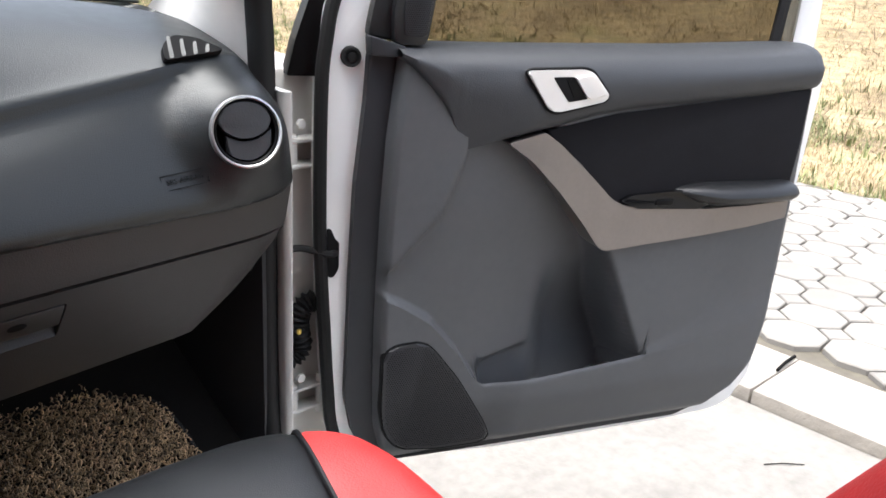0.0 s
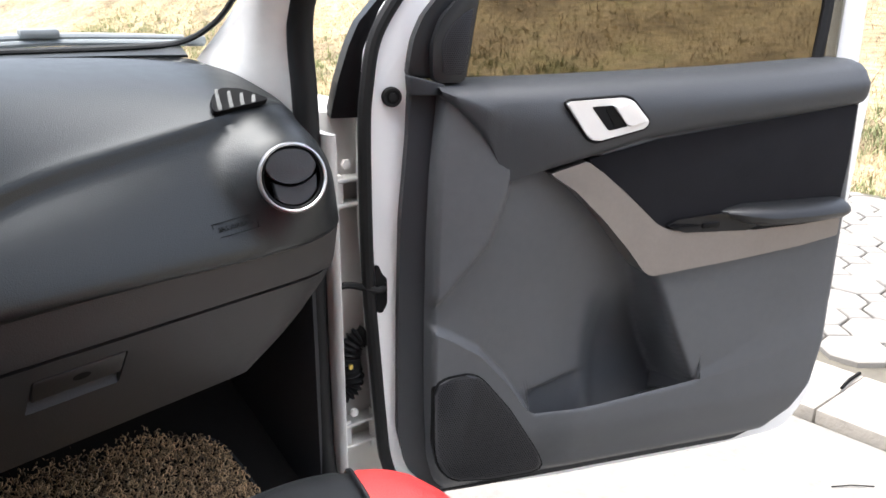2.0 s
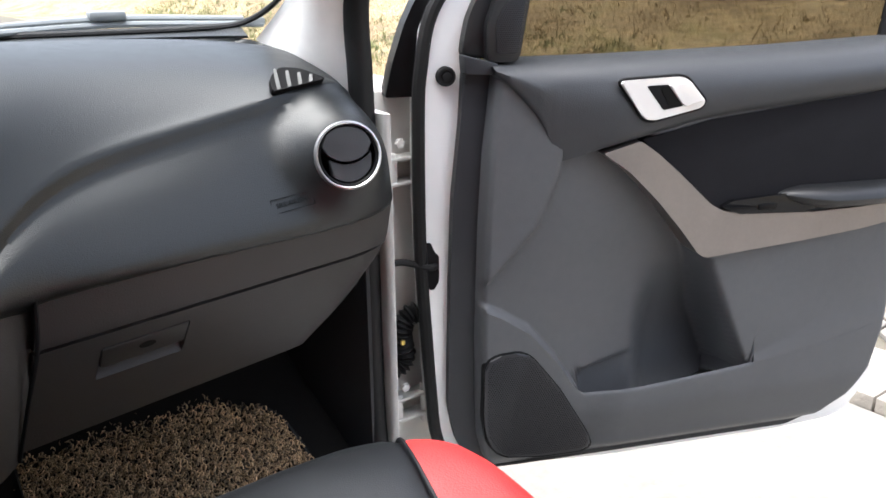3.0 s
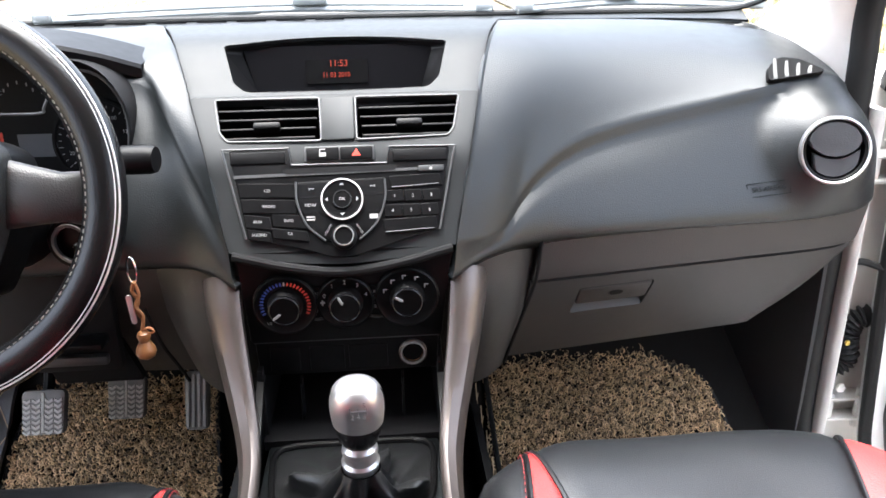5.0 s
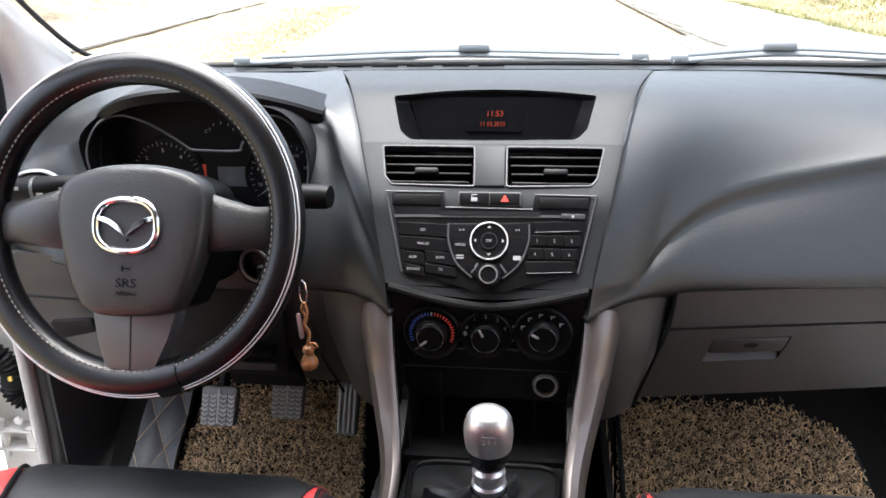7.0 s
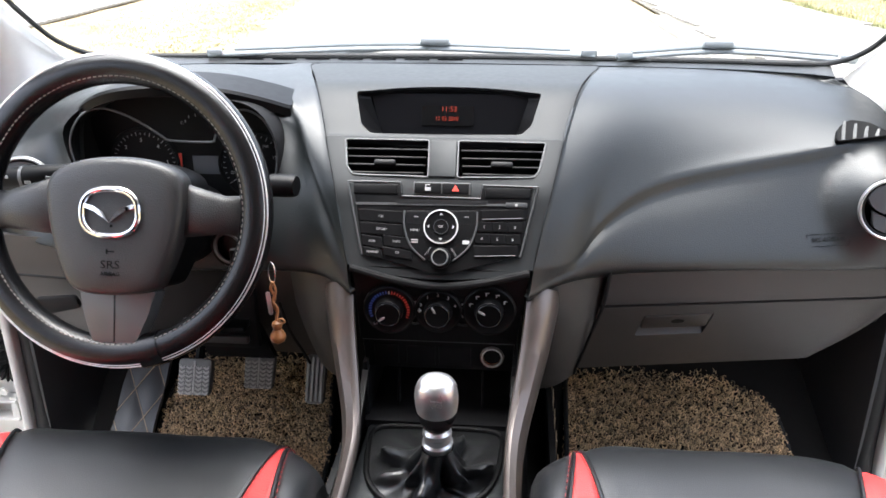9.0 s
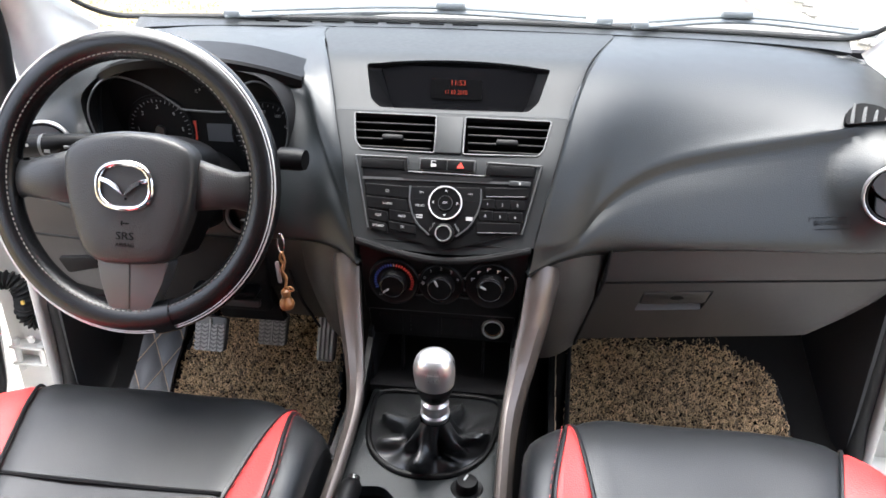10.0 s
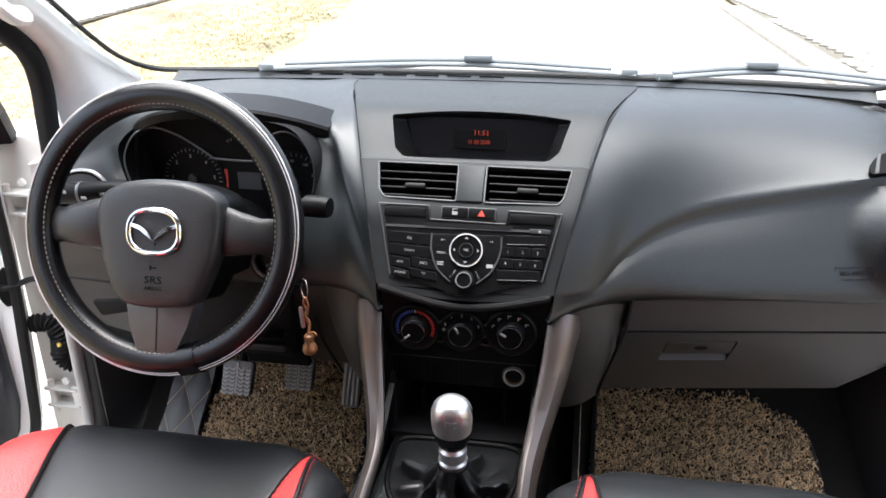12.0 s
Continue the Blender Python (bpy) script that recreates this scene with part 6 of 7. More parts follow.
# quilted grey carpet beside the driver's mat
q = thing("quilted_footrest", "grey quilted leather foot rest cover with tan stitches", "foot rest", (-0.59, 0.15, 0.64))
QM = Matrix(((-1, 0, 0, -0.583), (0, math.cos(radians(38)), -math.sin(radians(38)), 0.145), (0, math.sin(radians(38)), math.cos(radians(38)), 0.672), (0, 0, 0, 1)))
rows = [[QM @ Vector((u, v, 0.006 * abs(math.sin((u + v * 0.55) * 52) * math.sin((u - v * 0.55) * 52)) ** 0.6)) for u in np.linspace(-0.026, 0.055, 30)] for v in np.linspace(-0.20, 0.17, 60)]
part("cover", sheet(rows, thick=0.008), QUILT, q, "quilted cover")
bms = []
for s in (-1, 1):
    for k in range(-6, 7):
        p = [Vector((u, (u * -s + k * math.pi / 52) / 0.55 * 1.0, 0.0016)) for u in np.linspace(-0.026, 0.055, 14)]
        p = [QM @ v for v in p if -0.20 < v.y < 0.17]
        if len(p) > 1:
            bms.append(tube(p, 0.0009, 4))
part("stitches", join(*bms), THREAD, q, "tan crossing stitches", kind="stuff")
for sx in (-1, 1):
    for k in range(-3, 9):
        for lean in (-1, 1):
            y0 = -0.28 + k * 0.062
            line = [Vector((sx * (0.1605 if sx < 0 else 0.1755), y0 + lean * 0.062 * h / 0.09, 0.625 + h)) for h in np.linspace(0, 0.155, 6)]
            line = [p for p in line if -0.3 < p.y < 0.3]
            if len(line) < 2:
                continue
            solo("stitch", tube(line, 0.0010, 4), THREAD, "tan stitch across the tunnel cover", "stitching", kind="structure")
solo("tunnel_carpet", mirrored(sheet([[(0.150, y, 0.62 + h) for h in (0, 0.08, 0.16)] for y in np.linspace(-0.3, 0.3, 7)], thick=0.01), -1), QUILT, "dark quilted cover on the tunnel side", "carpet", kind="structure")
solo("tunnel_carpet", sheet([[(0.165, y, 0.60 + h) for h in (0, 0.08, 0.16)] for y in np.linspace(-0.3, 0.3, 7)], thick=0.01), RUBBER, "dark cover on the tunnel side", "carpet", kind="structure")


def pedal(label, c, w, h, tilt, kind):
    t = thing("pedal", label, "pedal", c, "pedals")
    M = Matrix.Translation(c) @ Matrix.Rotation(radians(90 - tilt), 4, "X")
    body = part("pad", prism(rounded([(-w / 2, h / 2), (w / 2, h / 2), (w / 2 * 0.92, -h / 2), (-w / 2 * 0.92, -h / 2)][::-1], 0.009), -0.012, 0.0, M, 0.003), PEDALBASE, t, "worn grey rubber pad")
    if kind == "gas":
        for k in range(4):
            part("rib", prism(rrect(w * 0.13, h * 0.9, 0.002, 2, -w * 0.33 + k * w * 0.22, 0), 0.0, 0.004, M, 0.001), PEDAL, body)
    else:
        for k in range(7):
            y = -h * 0.44 + k * h * 0.115
            for sx in (-1, 1):
                for x0, x1 in ((0.05, 0.235), (0.265, 0.44)):
                    mid = (x0 + x1) / 2
                    up = 0.0055
                    poly = [(sx * w * x0, y), (sx * w * mid, y - up * 0.6), (sx * w * x1, y), (sx * w * x1, y + 0.0038), (sx * w * mid, y - up * 0.6 + 0.0038), (sx * w * x0, y + 0.0038)]
                    part("rib", prism(poly[::sx], 0.0, 0.0032, M), PEDAL, body)
        for x in (-0.015, 0.015):
            part("rib", prism(rrect(0.0016, h * 0.88, 0.0005, 1, w * x, 0), 0.0, 0.0028, M), PEDAL, body)
    part("arm", tube(catmull([Vector(c) + Vector((0, 0.012, 0.0)), Vector(c) + Vector((0.0, 0.05, 0.05)), Vector(c) + Vector((0.0, 0.10, 0.20))], 5), 0.008, 8), BLACK, t)


pedal("worn grey clutch pedal", (-0.436, 0.066, 0.815), 0.060, 0.062, 28, "clutch")
pedal("worn grey brake pedal", (-0.360, 0.170, 0.768), 0.058, 0.064, 30, "brake")
pedal("worn grey ribbed accelerator pedal", (-0.254, 0.165, 0.760), 0.038, 0.090, 30, "gas")
# ---- doors, both open ----
def car_door(side, angle, label):
    a = radians(angle)
    # x runs along the door from its hinge edge, y up, z towards the cab
    M = Matrix(((math.sin(a), 0, -math.cos(a), 0.80 + 0.032 * math.cos(a)), (-math.cos(a), 0, -math.sin(a), 0.12 + 0.032 * math.sin(a)), (0, 1, 0, 0), (0, 0, 0, 1)))
    door = thing("car_door", label, "car door", (side * 0.8, 0.12, 0.53), "front doors")

    still = ("cable_boot", "boot_tape", "hinge", "hinge_pin", "hinge_bolt", "strap_bracket")

    def add(name, bm, mat, lab="", parent=None, sharp=35, kind=""):
        bm = sided(bm, side)
        if side < 0:
            bm.transform(Matrix.Translation((-0.018 if name in still else -0.042, 0, 0)))
        return part(name, bm, mat, parent or door, lab, sharp, kind)

    P = lambda pts, r=0.006, n=3: [(p[0], p[1]) for p in rounded(pts, r, n)]
    # white shell
    shell = [(0.030, 1.240), (0.024, 1.0), (0.030, 0.72), (0.050, 0.61), (0.100, 0.526), (0.35, 0.512), (0.72, 0.512), (0.86, 0.520), (0.918, 0.555), (0.932, 0.63), (0.928, 0.75), (0.934, 0.86), (0.951, 1.0), (0.962, 1.20), (0.962, 1.245)]
    sh = add("shell", prism(P(shell, 0.03, 4)[::-1], -0.115, -0.017, M, 0.010, 3), WHITE, "white painted door shell")
    hollow = [(0.13, 1.20), (0.125, 0.90), (0.125, 0.66), (0.15, 0.61), (0.70, 0.61), (0.82, 0.69), (0.85, 0.80), (0.86, 1.20)]
    hole = lambda h: mirrored(prism(P(hollow, 0.02)[::-1], h, 0.05, M), side)
    away = Matrix.Translation((-0.088, -0.022, 0) if side < 0 else (0, 0, 0))
    cut(sh, moved(hole(-0.108), away))
    flange = [(-0.005, 1.05), (-0.003, 1.20), (0.008, 1.300), (0.036, 1.362), (0.100, 1.435), (0.19, 1.54), (0.23, 1.52), (0.14, 1.40), (0.11, 1.32), (0.10, 1.25), (0.10, 0.95), (0.12, 0.70), (0.115, 0.530), (0.040, 0.540), (0.019, 0.60), (0.008, 0.72), (0.001, 0.85)]
    add("front_flange", prism(P(flange, 0.008)[::-1], -0.045, -0.0145, M, 0.004), WHITE, "bright white door jamb")
    # window frame
    fr = catmull([(0.110, 1.415, -0.058), (0.19, 1.53, -0.065), (0.36, 1.68, -0.075), (0.60, 1.745, -0.08), (0.87, 1.745, -0.08), (0.912, 1.70, -0.075), (0.924, 1.50, -0.065), (0.924, 1.23, -0.055)], 5)
    add("window_frame", tube([M @ p for p in fr], 0.024, 10, flat=1.3), WHITE, "white window frame")
    gl = prism(P([(0.10, 1.22), (0.900, 1.22), (0.91, 1.50), (0.885, 1.74), (0.60, 1.74), (0.36, 1.67), (0.19, 1.52), (0.10, 1.38)][::-1], 0.02), -0.052, -0.048, M)
    pane = add("window_pane", gl, TINTED, "brown tinted window glass")
    pane.visible_shadow = False
    ch = catmull([(0.855, 1.255, -0.045), (0.868, 1.38, -0.05), (0.872, 1.55, -0.06), (0.855, 1.70, -0.07)], 5)
    add("window_channel", tube([M @ p for p in ch], 0.011, 8), RUBBER, "black window channel")
    # rubber seal round the shell
    sl = catmull([(0.140, 1.47, -0.020), (0.080, 1.402, -0.016), (0.046, 1.359, -0.015), (0.021, 1.312, -0.014), (0.009, 1.251, -0.012), (0.003, 1.184, -0.012), (0.002, 1.0, -0.012), (0.005, 0.90, -0.012), (0.011, 0.80, -0.012), (0.017, 0.704, -0.012), (0.026, 0.61, -0.012), (0.050, 0.560, -0.014), (0.11, 0.535, -0.016), (0.7, 0.530, -0.018)], 6)
    add("seal", tube([M @ p for p in sl], 0.0105, 10), RUBBER, "black rubber door seal")
    # door-side jamb with check strap slot, button, hinges and cable boot
    add("bump_button", lathe([(0.0150, -0.016), (0.0150, -0.006), (0.0135, -0.003), (0.0105, -0.003), (0.0100, -0.006), (0.0070, -0.006), (0.0065, -0.003), (0, -0.002)], 28, M @ Matrix.Translation((0.0460, 1.232, 0))), RUBBER, "round black rubber bump stop")
    add("strap_slot", prism(P([(0.014, 0.968), (0.021, 0.966), (0.027, 0.950), (0.034, 0.944), (0.034, 0.900), (0.025, 0.884), (0.016, 0.886)][::-1], 0.004), -0.020, -0.0125, M), DEEP, "dark check strap slot")
    strap = [Vector((0.762, 0.180, 0.936)), Vector((0.795, 0.176, 0.936)), M @ Vector((0.014, 0.928, -0.004)), M @ Vector((0.030, 0.926, -0.016))]
    st = add("check_strap", tube(catmull(strap, 5), 0.006, 8), RUBBER, "black check strap")
    add("strap_bracket", box(0.766, 0.176, 0.934, 0.018, 0.014, 0.034, 0.004), BLACK, "", st)
    coil = catmull([(0.783, 0.206, 0.735), (0.798, 0.200, 0.738), (0.809, 0.198, 0.757), (0.801, 0.195, 0.792), (0.804, 0.193, 0.818), (0.820, 0.190, 0.834), (0.848, 0.180, 0.833)], 12)
    add("cable_boot", tube(coil, lambda t: 0.0165 + 0.0035 * math.sin(t * 20 * math.tau), 14), RUBBER, "black corrugated cable boot", sharp=60)
    add("boot_tape", box(coil[36].x - 0.008, coil[36].y - 0.0165, coil[36].z, 0.007, 0.006, 0.009, 0.002), BRASS, "small yellow mark on the boot")
    # hinges wear the shaded white of the pillar recess
    for z in (1.085, 0.658):
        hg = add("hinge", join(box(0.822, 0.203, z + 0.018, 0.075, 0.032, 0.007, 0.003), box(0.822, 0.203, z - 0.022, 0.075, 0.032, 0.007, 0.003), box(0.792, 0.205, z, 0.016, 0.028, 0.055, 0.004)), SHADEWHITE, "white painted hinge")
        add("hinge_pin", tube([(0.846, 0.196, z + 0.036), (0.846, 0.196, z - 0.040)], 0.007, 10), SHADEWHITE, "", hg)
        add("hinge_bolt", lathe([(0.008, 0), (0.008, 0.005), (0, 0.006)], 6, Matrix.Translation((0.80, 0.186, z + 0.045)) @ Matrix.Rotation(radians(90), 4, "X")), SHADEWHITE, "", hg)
    # mirror base outside
    add("mirror_sail", prism(P([(-0.045, 1.200), (-0.031, 1.255), (-0.013, 1.307), (0.003, 1.340), (0.032, 1.372), (0.105, 1.445), (0.130, 1.44), (0.055, 1.335), (0.030, 1.25), (0.022, 1.200)][::-1], 0.005), -0.075, -0.030, M, 0.006), BLACK, "black mirror base")

    # trim: base plate, then the moulded lower panel
    te = add("trim_edge", prism(P([(0.070, 1.246), (0.066, 1.17), (0.053, 1.04), (0.048, 0.89), (0.044, 0.67), (0.058, 0.598), (0.10, 0.548), (0.35, 0.537), (0.730, 0.534), (0.808, 0.560), (0.870, 0.604), (0.902, 0.664), (0.916, 0.77), (0.919, 0.90), (0.919, 1.0), (0.916, 1.20), (0.914, 1.246)][::-1], 0.012), -0.016, 0.006, M, 0.006, 3), TRIMDARK, "black edge of the door trim")
    cut(te, moved(hole(-0.1), away))
    ridge = [(0.0, 0.90), (0.09, 0.862), (0.128, 0.842), (0.178, 0.808), (0.231, 0.745), (0.259, 0.700), (0.281, 0.683), (0.397, 0.687), (0.584, 0.704), (0.72, 0.722), (0.817, 0.745), (0.95, 0.79)]
    left = [(0.54, 0.122), (0.57, 0.104), (0.62, 0.092), (0.70, 0.089), (0.80, 0.088), (0.90, 0.090), (1.0, 0.092), (1.12, 0.098), (1.25, 0.112)]
    right = [(0.54, 0.735), (0.562, 0.800), (0.604, 0.860), (0.664, 0.892), (0.74, 0.906), (0.855, 0.912), (1.0, 0.912), (1.25, 0.907)]
    wall = [(0.60, 0.625), (0.708, 0.578), (0.80, 0.536), (0.898, 0.494), (0.96, 0.462), (1.06, 0.40), (1.25, 0.30)]
    shelf = [(0.262, 0.690), (0.279, 0.700), (0.289, 0.709), (0.349, 0.719), (0.41, 0.729), (0.46, 0.735)]
    crease = [(0.90, 0.097), (0.937, 0.128), (0.998, 0.184), (1.079, 0.216), (1.25, 0.24)]

    wave = [(0.760, 1.186), (0.63, 1.1735), (0.52, 1.164), (0.447, 1.155), (0.351, 1.132), (0.270, 1.114), (0.2165, 1.0985), (0.2085, 1.109), (0.2045, 1.120), (0.1985, 1.134), (0.188, 1.153), (0.174, 1.174), (0.158, 1.192), (0.138, 1.212), (0.105, 1.238)]
    low_edge = sorted([(p[0], p[1]) for p in wave] + [(0.896, 1.2005)])
    high_edge = [(0.085, 1.250), (0.165, 1.2545), (0.309, 1.2555), (0.618, 1.262), (0.875, 1.274), (0.902, 1.272)]

    def band(s, z):
        return 0.038 + 0.010 * step(0.28, 0.36, s) - 0.016 * step(0.66, 0.56, z)

    def mouth(s):
        return step(0.262, 0.292, s) * (1 - step(0.016, 0.030, s - along(wall, along(ridge, s))))

    def rimmed(s, z, h):
        rim = min(along(right, z) - s, z - 0.540)
        return h * step(-0.004, 0.034, rim) * step(-0.004, 0.011, s - along(left, z)) + 0.002

    def relief(s, z):
        rz, w = along(ridge, s), along(wall, z)
        cs = along(crease, max(z, 0.90))
        f = min(1.0, max(0.0, (s - cs) / (w - cs)))
        g = 0.12 + 0.88 * step(1.10, 0.72, z)
        scoop = 0.028 - 0.090 * f ** 1.35 * g - 0.037 * step(0.385, 0.450, s) * step(0.92, 0.74, z)
        fade = step(0.880, 0.925, z)
        scoop += fade * (0.013 * step(0.006, -0.012, s - cs) + 0.0085 * math.exp(-((s - cs) / 0.006) ** 2))
        rt = step(-0.008, 0.014, s - w)
        scoop -= 0.010 * mouth(s) * step(0.42, 0.36, s) * step(0.004, -0.004, z - along(shelf, s))
        h = scoop * (1 - rt) + 0.044 * rt
        soft = 0.016 + 0.05 * step(0.58, 0.78, s)
        lo = step(-soft, 0.002, rz - z) * (1 - mouth(s))
        return rimmed(s, z, h * (1 - lo) + (band(s, z) - 0.0002) * lo)

    us = np.linspace(0, 1, 150)
    rows = []
    for v in list(np.linspace(0, 0.93, 26)) + [0.965, 0.985, 1.0]:
        row = []
        for u in us:
            s = along(left, 0.70) + (along(right, 0.70) - along(left, 0.70)) * u
            z = 0.542 + (along(ridge, s) - 0.542) * v
            s = along(left, z) + (along(right, z) - along(left, z)) * u
            z = 0.542 + (along(ridge, s) - 0.542) * v
            row.append(M @ Vector((s, z, rimmed(s, z, band(s, z) - 0.003 * mouth(s) * max(0, (v - 0.95) / 0.05) ** 2))))
        rows.append(row)
    # the ledge's lip turns down into the pocket
    for dz, dh in ((-0.003, -0.011), (-0.020, -0.018)):
        row = []
        for u in us:
            s = along(left, 0.70) + (along(right, 0.70) - along(left, 0.70)) * u
            z = along(ridge, s)
            s = along(left, z) + (along(right, z) - along(left, z)) * u
            z = along(ridge, s)
            row.append(M @ Vector((s, z + dz * mouth(s) - 0.002, rimmed(s, z, band(s, z) + dh))))
        rows.append(row)
    low = add("lower_panel", sheet(rows), DOORGREY, "grey moulded door panel with a map pocket", sharp=70)
    rows = []
    for v in np.linspace(0, 1, 100) ** 1.3:
        row = []
        for u in us:
            s = along(left, 0.80) + (along(right, 0.80) - along(left, 0.80)) * u
            z0 = along(ridge, s) - 0.001 - 0.085 * mouth(s)
            z = z0 + (min(1.235, along(low_edge, s) + 0.025) - z0) * v
            s = along(left, z) + (along(right, z) - along(left, z)) * u
            z0 = along(ridge, s) - 0.001 - 0.085 * mouth(s)
            z = z0 + (min(1.235, along(low_edge, s) + 0.025) - z0) * v
            row.append(M @ Vector((s, z, relief(s, z))))
        rows.append(row)
    add("scoop", sheet(rows), DOORGREY, "grey scooped middle of the door panel", sharp=70)
    # speaker
    spk = P([(0.098, 0.761), (0.114, 0.776), (0.164, 0.779), (0.184, 0.764), (0.232, 0.702), (0.284, 0.615), (0.299, 0.582), (0.286, 0.571), (0.204, 0.572), (0.131, 0.582), (0.105, 0.612), (0.098, 0.655)][::-1], 0.012)
    add("speaker_rim", prism([(0.19 + (p[0] - 0.19) * 1.035, 0.675 + (p[1] - 0.675) * 1.035) for p in spk], 0.012, 0.0410, M, 0.003), DEEP, "dark rim round the speaker")
    add("speaker_grille", prism(spk, 0.02, 0.0432, M, 0.005, 3), GRILLE, "perforated black speaker grille")
    inside = lambda poly, x, y: sum((a[1] > y) != (b[1] > y) and x < (b[0] - a[0]) * (y - a[1]) / (b[1] - a[1]) + a[0] for a, b in zip(poly, poly[1:] + poly[:1])) % 2

    def holes(poly, pitch, h):
        """Rows of small round holes, staggered."""
        verts, faces = [], []
        xs, ys = [p[0] for p in poly], [p[1] for p in poly]
        cx, cy = sum(xs) / len(xs), sum(ys) / len(ys)
        inner = [(cx + (p[0] - cx) * 0.95, cy + (p[1] - cy) * 0.95) for p in poly]
        for j in range(int((max(ys) - min(ys)) / (pitch * 0.866))):
            for i in range(int((max(xs) - min(xs)) / pitch) + 1):
                x, y = min(xs) + pitch * (i + 0.5 * (j % 2)), min(ys) + pitch * 0.866 * j
                if inside(inner, x, y):
                    k = len(verts)
                    verts += [M @ Vector((x + pitch * 0.30 * math.cos(q * math.pi / 3), y + pitch * 0.30 * math.sin(q * math.pi / 3), h)) for q in range(6)]
                    faces.append(tuple(range(k, k + 6)))
        bm = bmesh.new()
        me = bpy.data.meshes.new("holes")
        me.from_pydata(verts, [], faces)
        bm.from_mesh(me)
        bpy.data.meshes.remove(me)
        return bm

    add("perforation", holes(spk, 0.0042, 0.0436), DEEP, "", kind="stuff")
    # upper pad
    rows = []
    for s in list(np.linspace(0.106, 0.190, 20)) + list(np.linspace(0.192, 0.2165, 26)) + list(np.linspace(0.219, 0.866, 44)) + [0.876, 0.884, 0.888, 0.890]:
        zt, zb = along(high_edge, s), along(low_edge, s)
        f = min(1.0, max(0.02, (zt - zb) / 0.085))
        end = math.sqrt(max(0.0, 1 - max(0.0, (s - 0.880) / 0.0104) ** 2))
        sec = ((zt, -0.048), (zt, -0.012), (zt - 0.002 * f, 0.010 * f), (zt - 0.008 * f, 0.030 * f), (zt - 0.019 * f, 0.045 * f), (zt - 0.034 * f, 0.0545 * f), ((zt + zb) / 2, 0.0605 * f),
               (zb + 0.028 * f, 0.0600 * f), (zb + 0.014 * f, 0.0565 * f), (zb + 0.005 * f, 0.0500 * f), (zb + 0.001, 0.0420 * f), (zb, 0.030 * f), (zb + 0.002, 0.0))
        deep = min(1.0, 0.82 + 0.18 * f) / f
        pts = [(z, max(h, 0) * deep * end + min(h, 0) + (0.004 if h > 0.02 else 0.0)) for z, h in sec]
        # below a slanting crease the front corner falls back as a flat facet
        zc = along([(0.108, 1.244), (0.146, 1.240), (0.194, 1.224), (0.234, 1.202), (0.271, 1.183), (0.299, 1.167), (0.34, 1.14)], s)
        hc = max(h for z, h in pts)
        w = step(0.35, 0.27, s)
        rows.append([M @ Vector((s, z, h + w * (min(h, hc - 0.24 * max(0.0, zc - z)) - h))) for z, h in pts])
    up = add("upper_pad", sheet(rows), DARK, "dark rolled upper pad", sharp=65)
    add("front_cap", prism(P([(0.064, 1.266), (0.066, 1.238), (0.112, 1.236), (0.118, 1.252)], 0.004), 0.0, 0.030, M, 0.004), TRIMDARK, "black cap at the front of the trim")
    # tweeter
    add("tweeter_base", prism(P([(0.066, 1.262), (0.070, 1.290), (0.076, 1.318), (0.091, 1.350), (0.115, 1.378), (0.16, 1.43), (0.19, 1.43), (0.150, 1.2535)][::-1], 0.010), -0.03, 0.010, M, 0.009, 3), ARM, "black base behind the tweeter cover")
    tw = add("tweeter_cover", prism(P([(0.100, 1.255), (0.099, 1.309), (0.113, 1.347), (0.141, 1.376), (0.176, 1.41), (0.150, 1.2535)][::-1], 0.012, 5), 0.0, 0.027, M, 0.008, 3), ARM, "black triangular tweeter cover")
    add("tweeter_grille", prism(P([(0.1135, 1.266), (0.1130, 1.310), (0.124, 1.333), (0.143, 1.350), (0.163, 1.362), (0.149, 1.264)][::-1], 0.008), 0.02, 0.0285, M, 0.003), GRILLE, "fine black tweeter grille", tw)
    add("perforation", holes(P([(0.1135, 1.266), (0.1130, 1.310), (0.124, 1.333), (0.143, 1.350), (0.163, 1.362), (0.149, 1.264)], 0.008), 0.0034, 0.0288), DEEP, "", tw, kind="stuff")
    # handle
    shape = [(0.297, 1.2215), (0.304, 1.2255), (0.395, 1.2285), (0.410, 1.2245), (0.4435, 1.190), (0.438, 1.180), (0.352, 1.1625), (0.338, 1.168)]
    bz = add("handle_bezel", prism(P(shape[::-1], 0.007), 0.056, 0.0715, M, 0.004, 4), PIPING, "silver handle surround", sharp=15)
    # no hollow is cut here: a dark plate supplies its shade
    add("handle_recess_shade", prism(P([(0.339, 1.2165), (0.376, 1.2175), (0.404, 1.184), (0.370, 1.1785)][::-1], 0.004), 0.060, 0.0722, M), DEEP, "dark plate for the shaded recess behind the handle", bz)
    add("recess_wall", prism(P([(0.362, 1.2135), (0.374, 1.2145), (0.398, 1.186), (0.380, 1.184)][::-1], 0.003), 0.0722, 0.0732, M), BLACK, "", bz)
    add("lever", prism(P([(0.375, 1.2175), (0.410, 1.2205), (0.437, 1.190), (0.403, 1.184)][::-1], 0.005), 0.066, 0.0765, M, 0.003, 4), PIPING, "silver pull lever", bz, sharp=15)
    add("bezel_edge", tube([M @ Vector((0.370 + (p[0] - 0.370) * 1.035, 1.1955 + (p[1] - 1.1955) * 1.07, 0.0665)) for p in P(shape, 0.007)], 0.0022, 6, True), BLACK, "", bz)
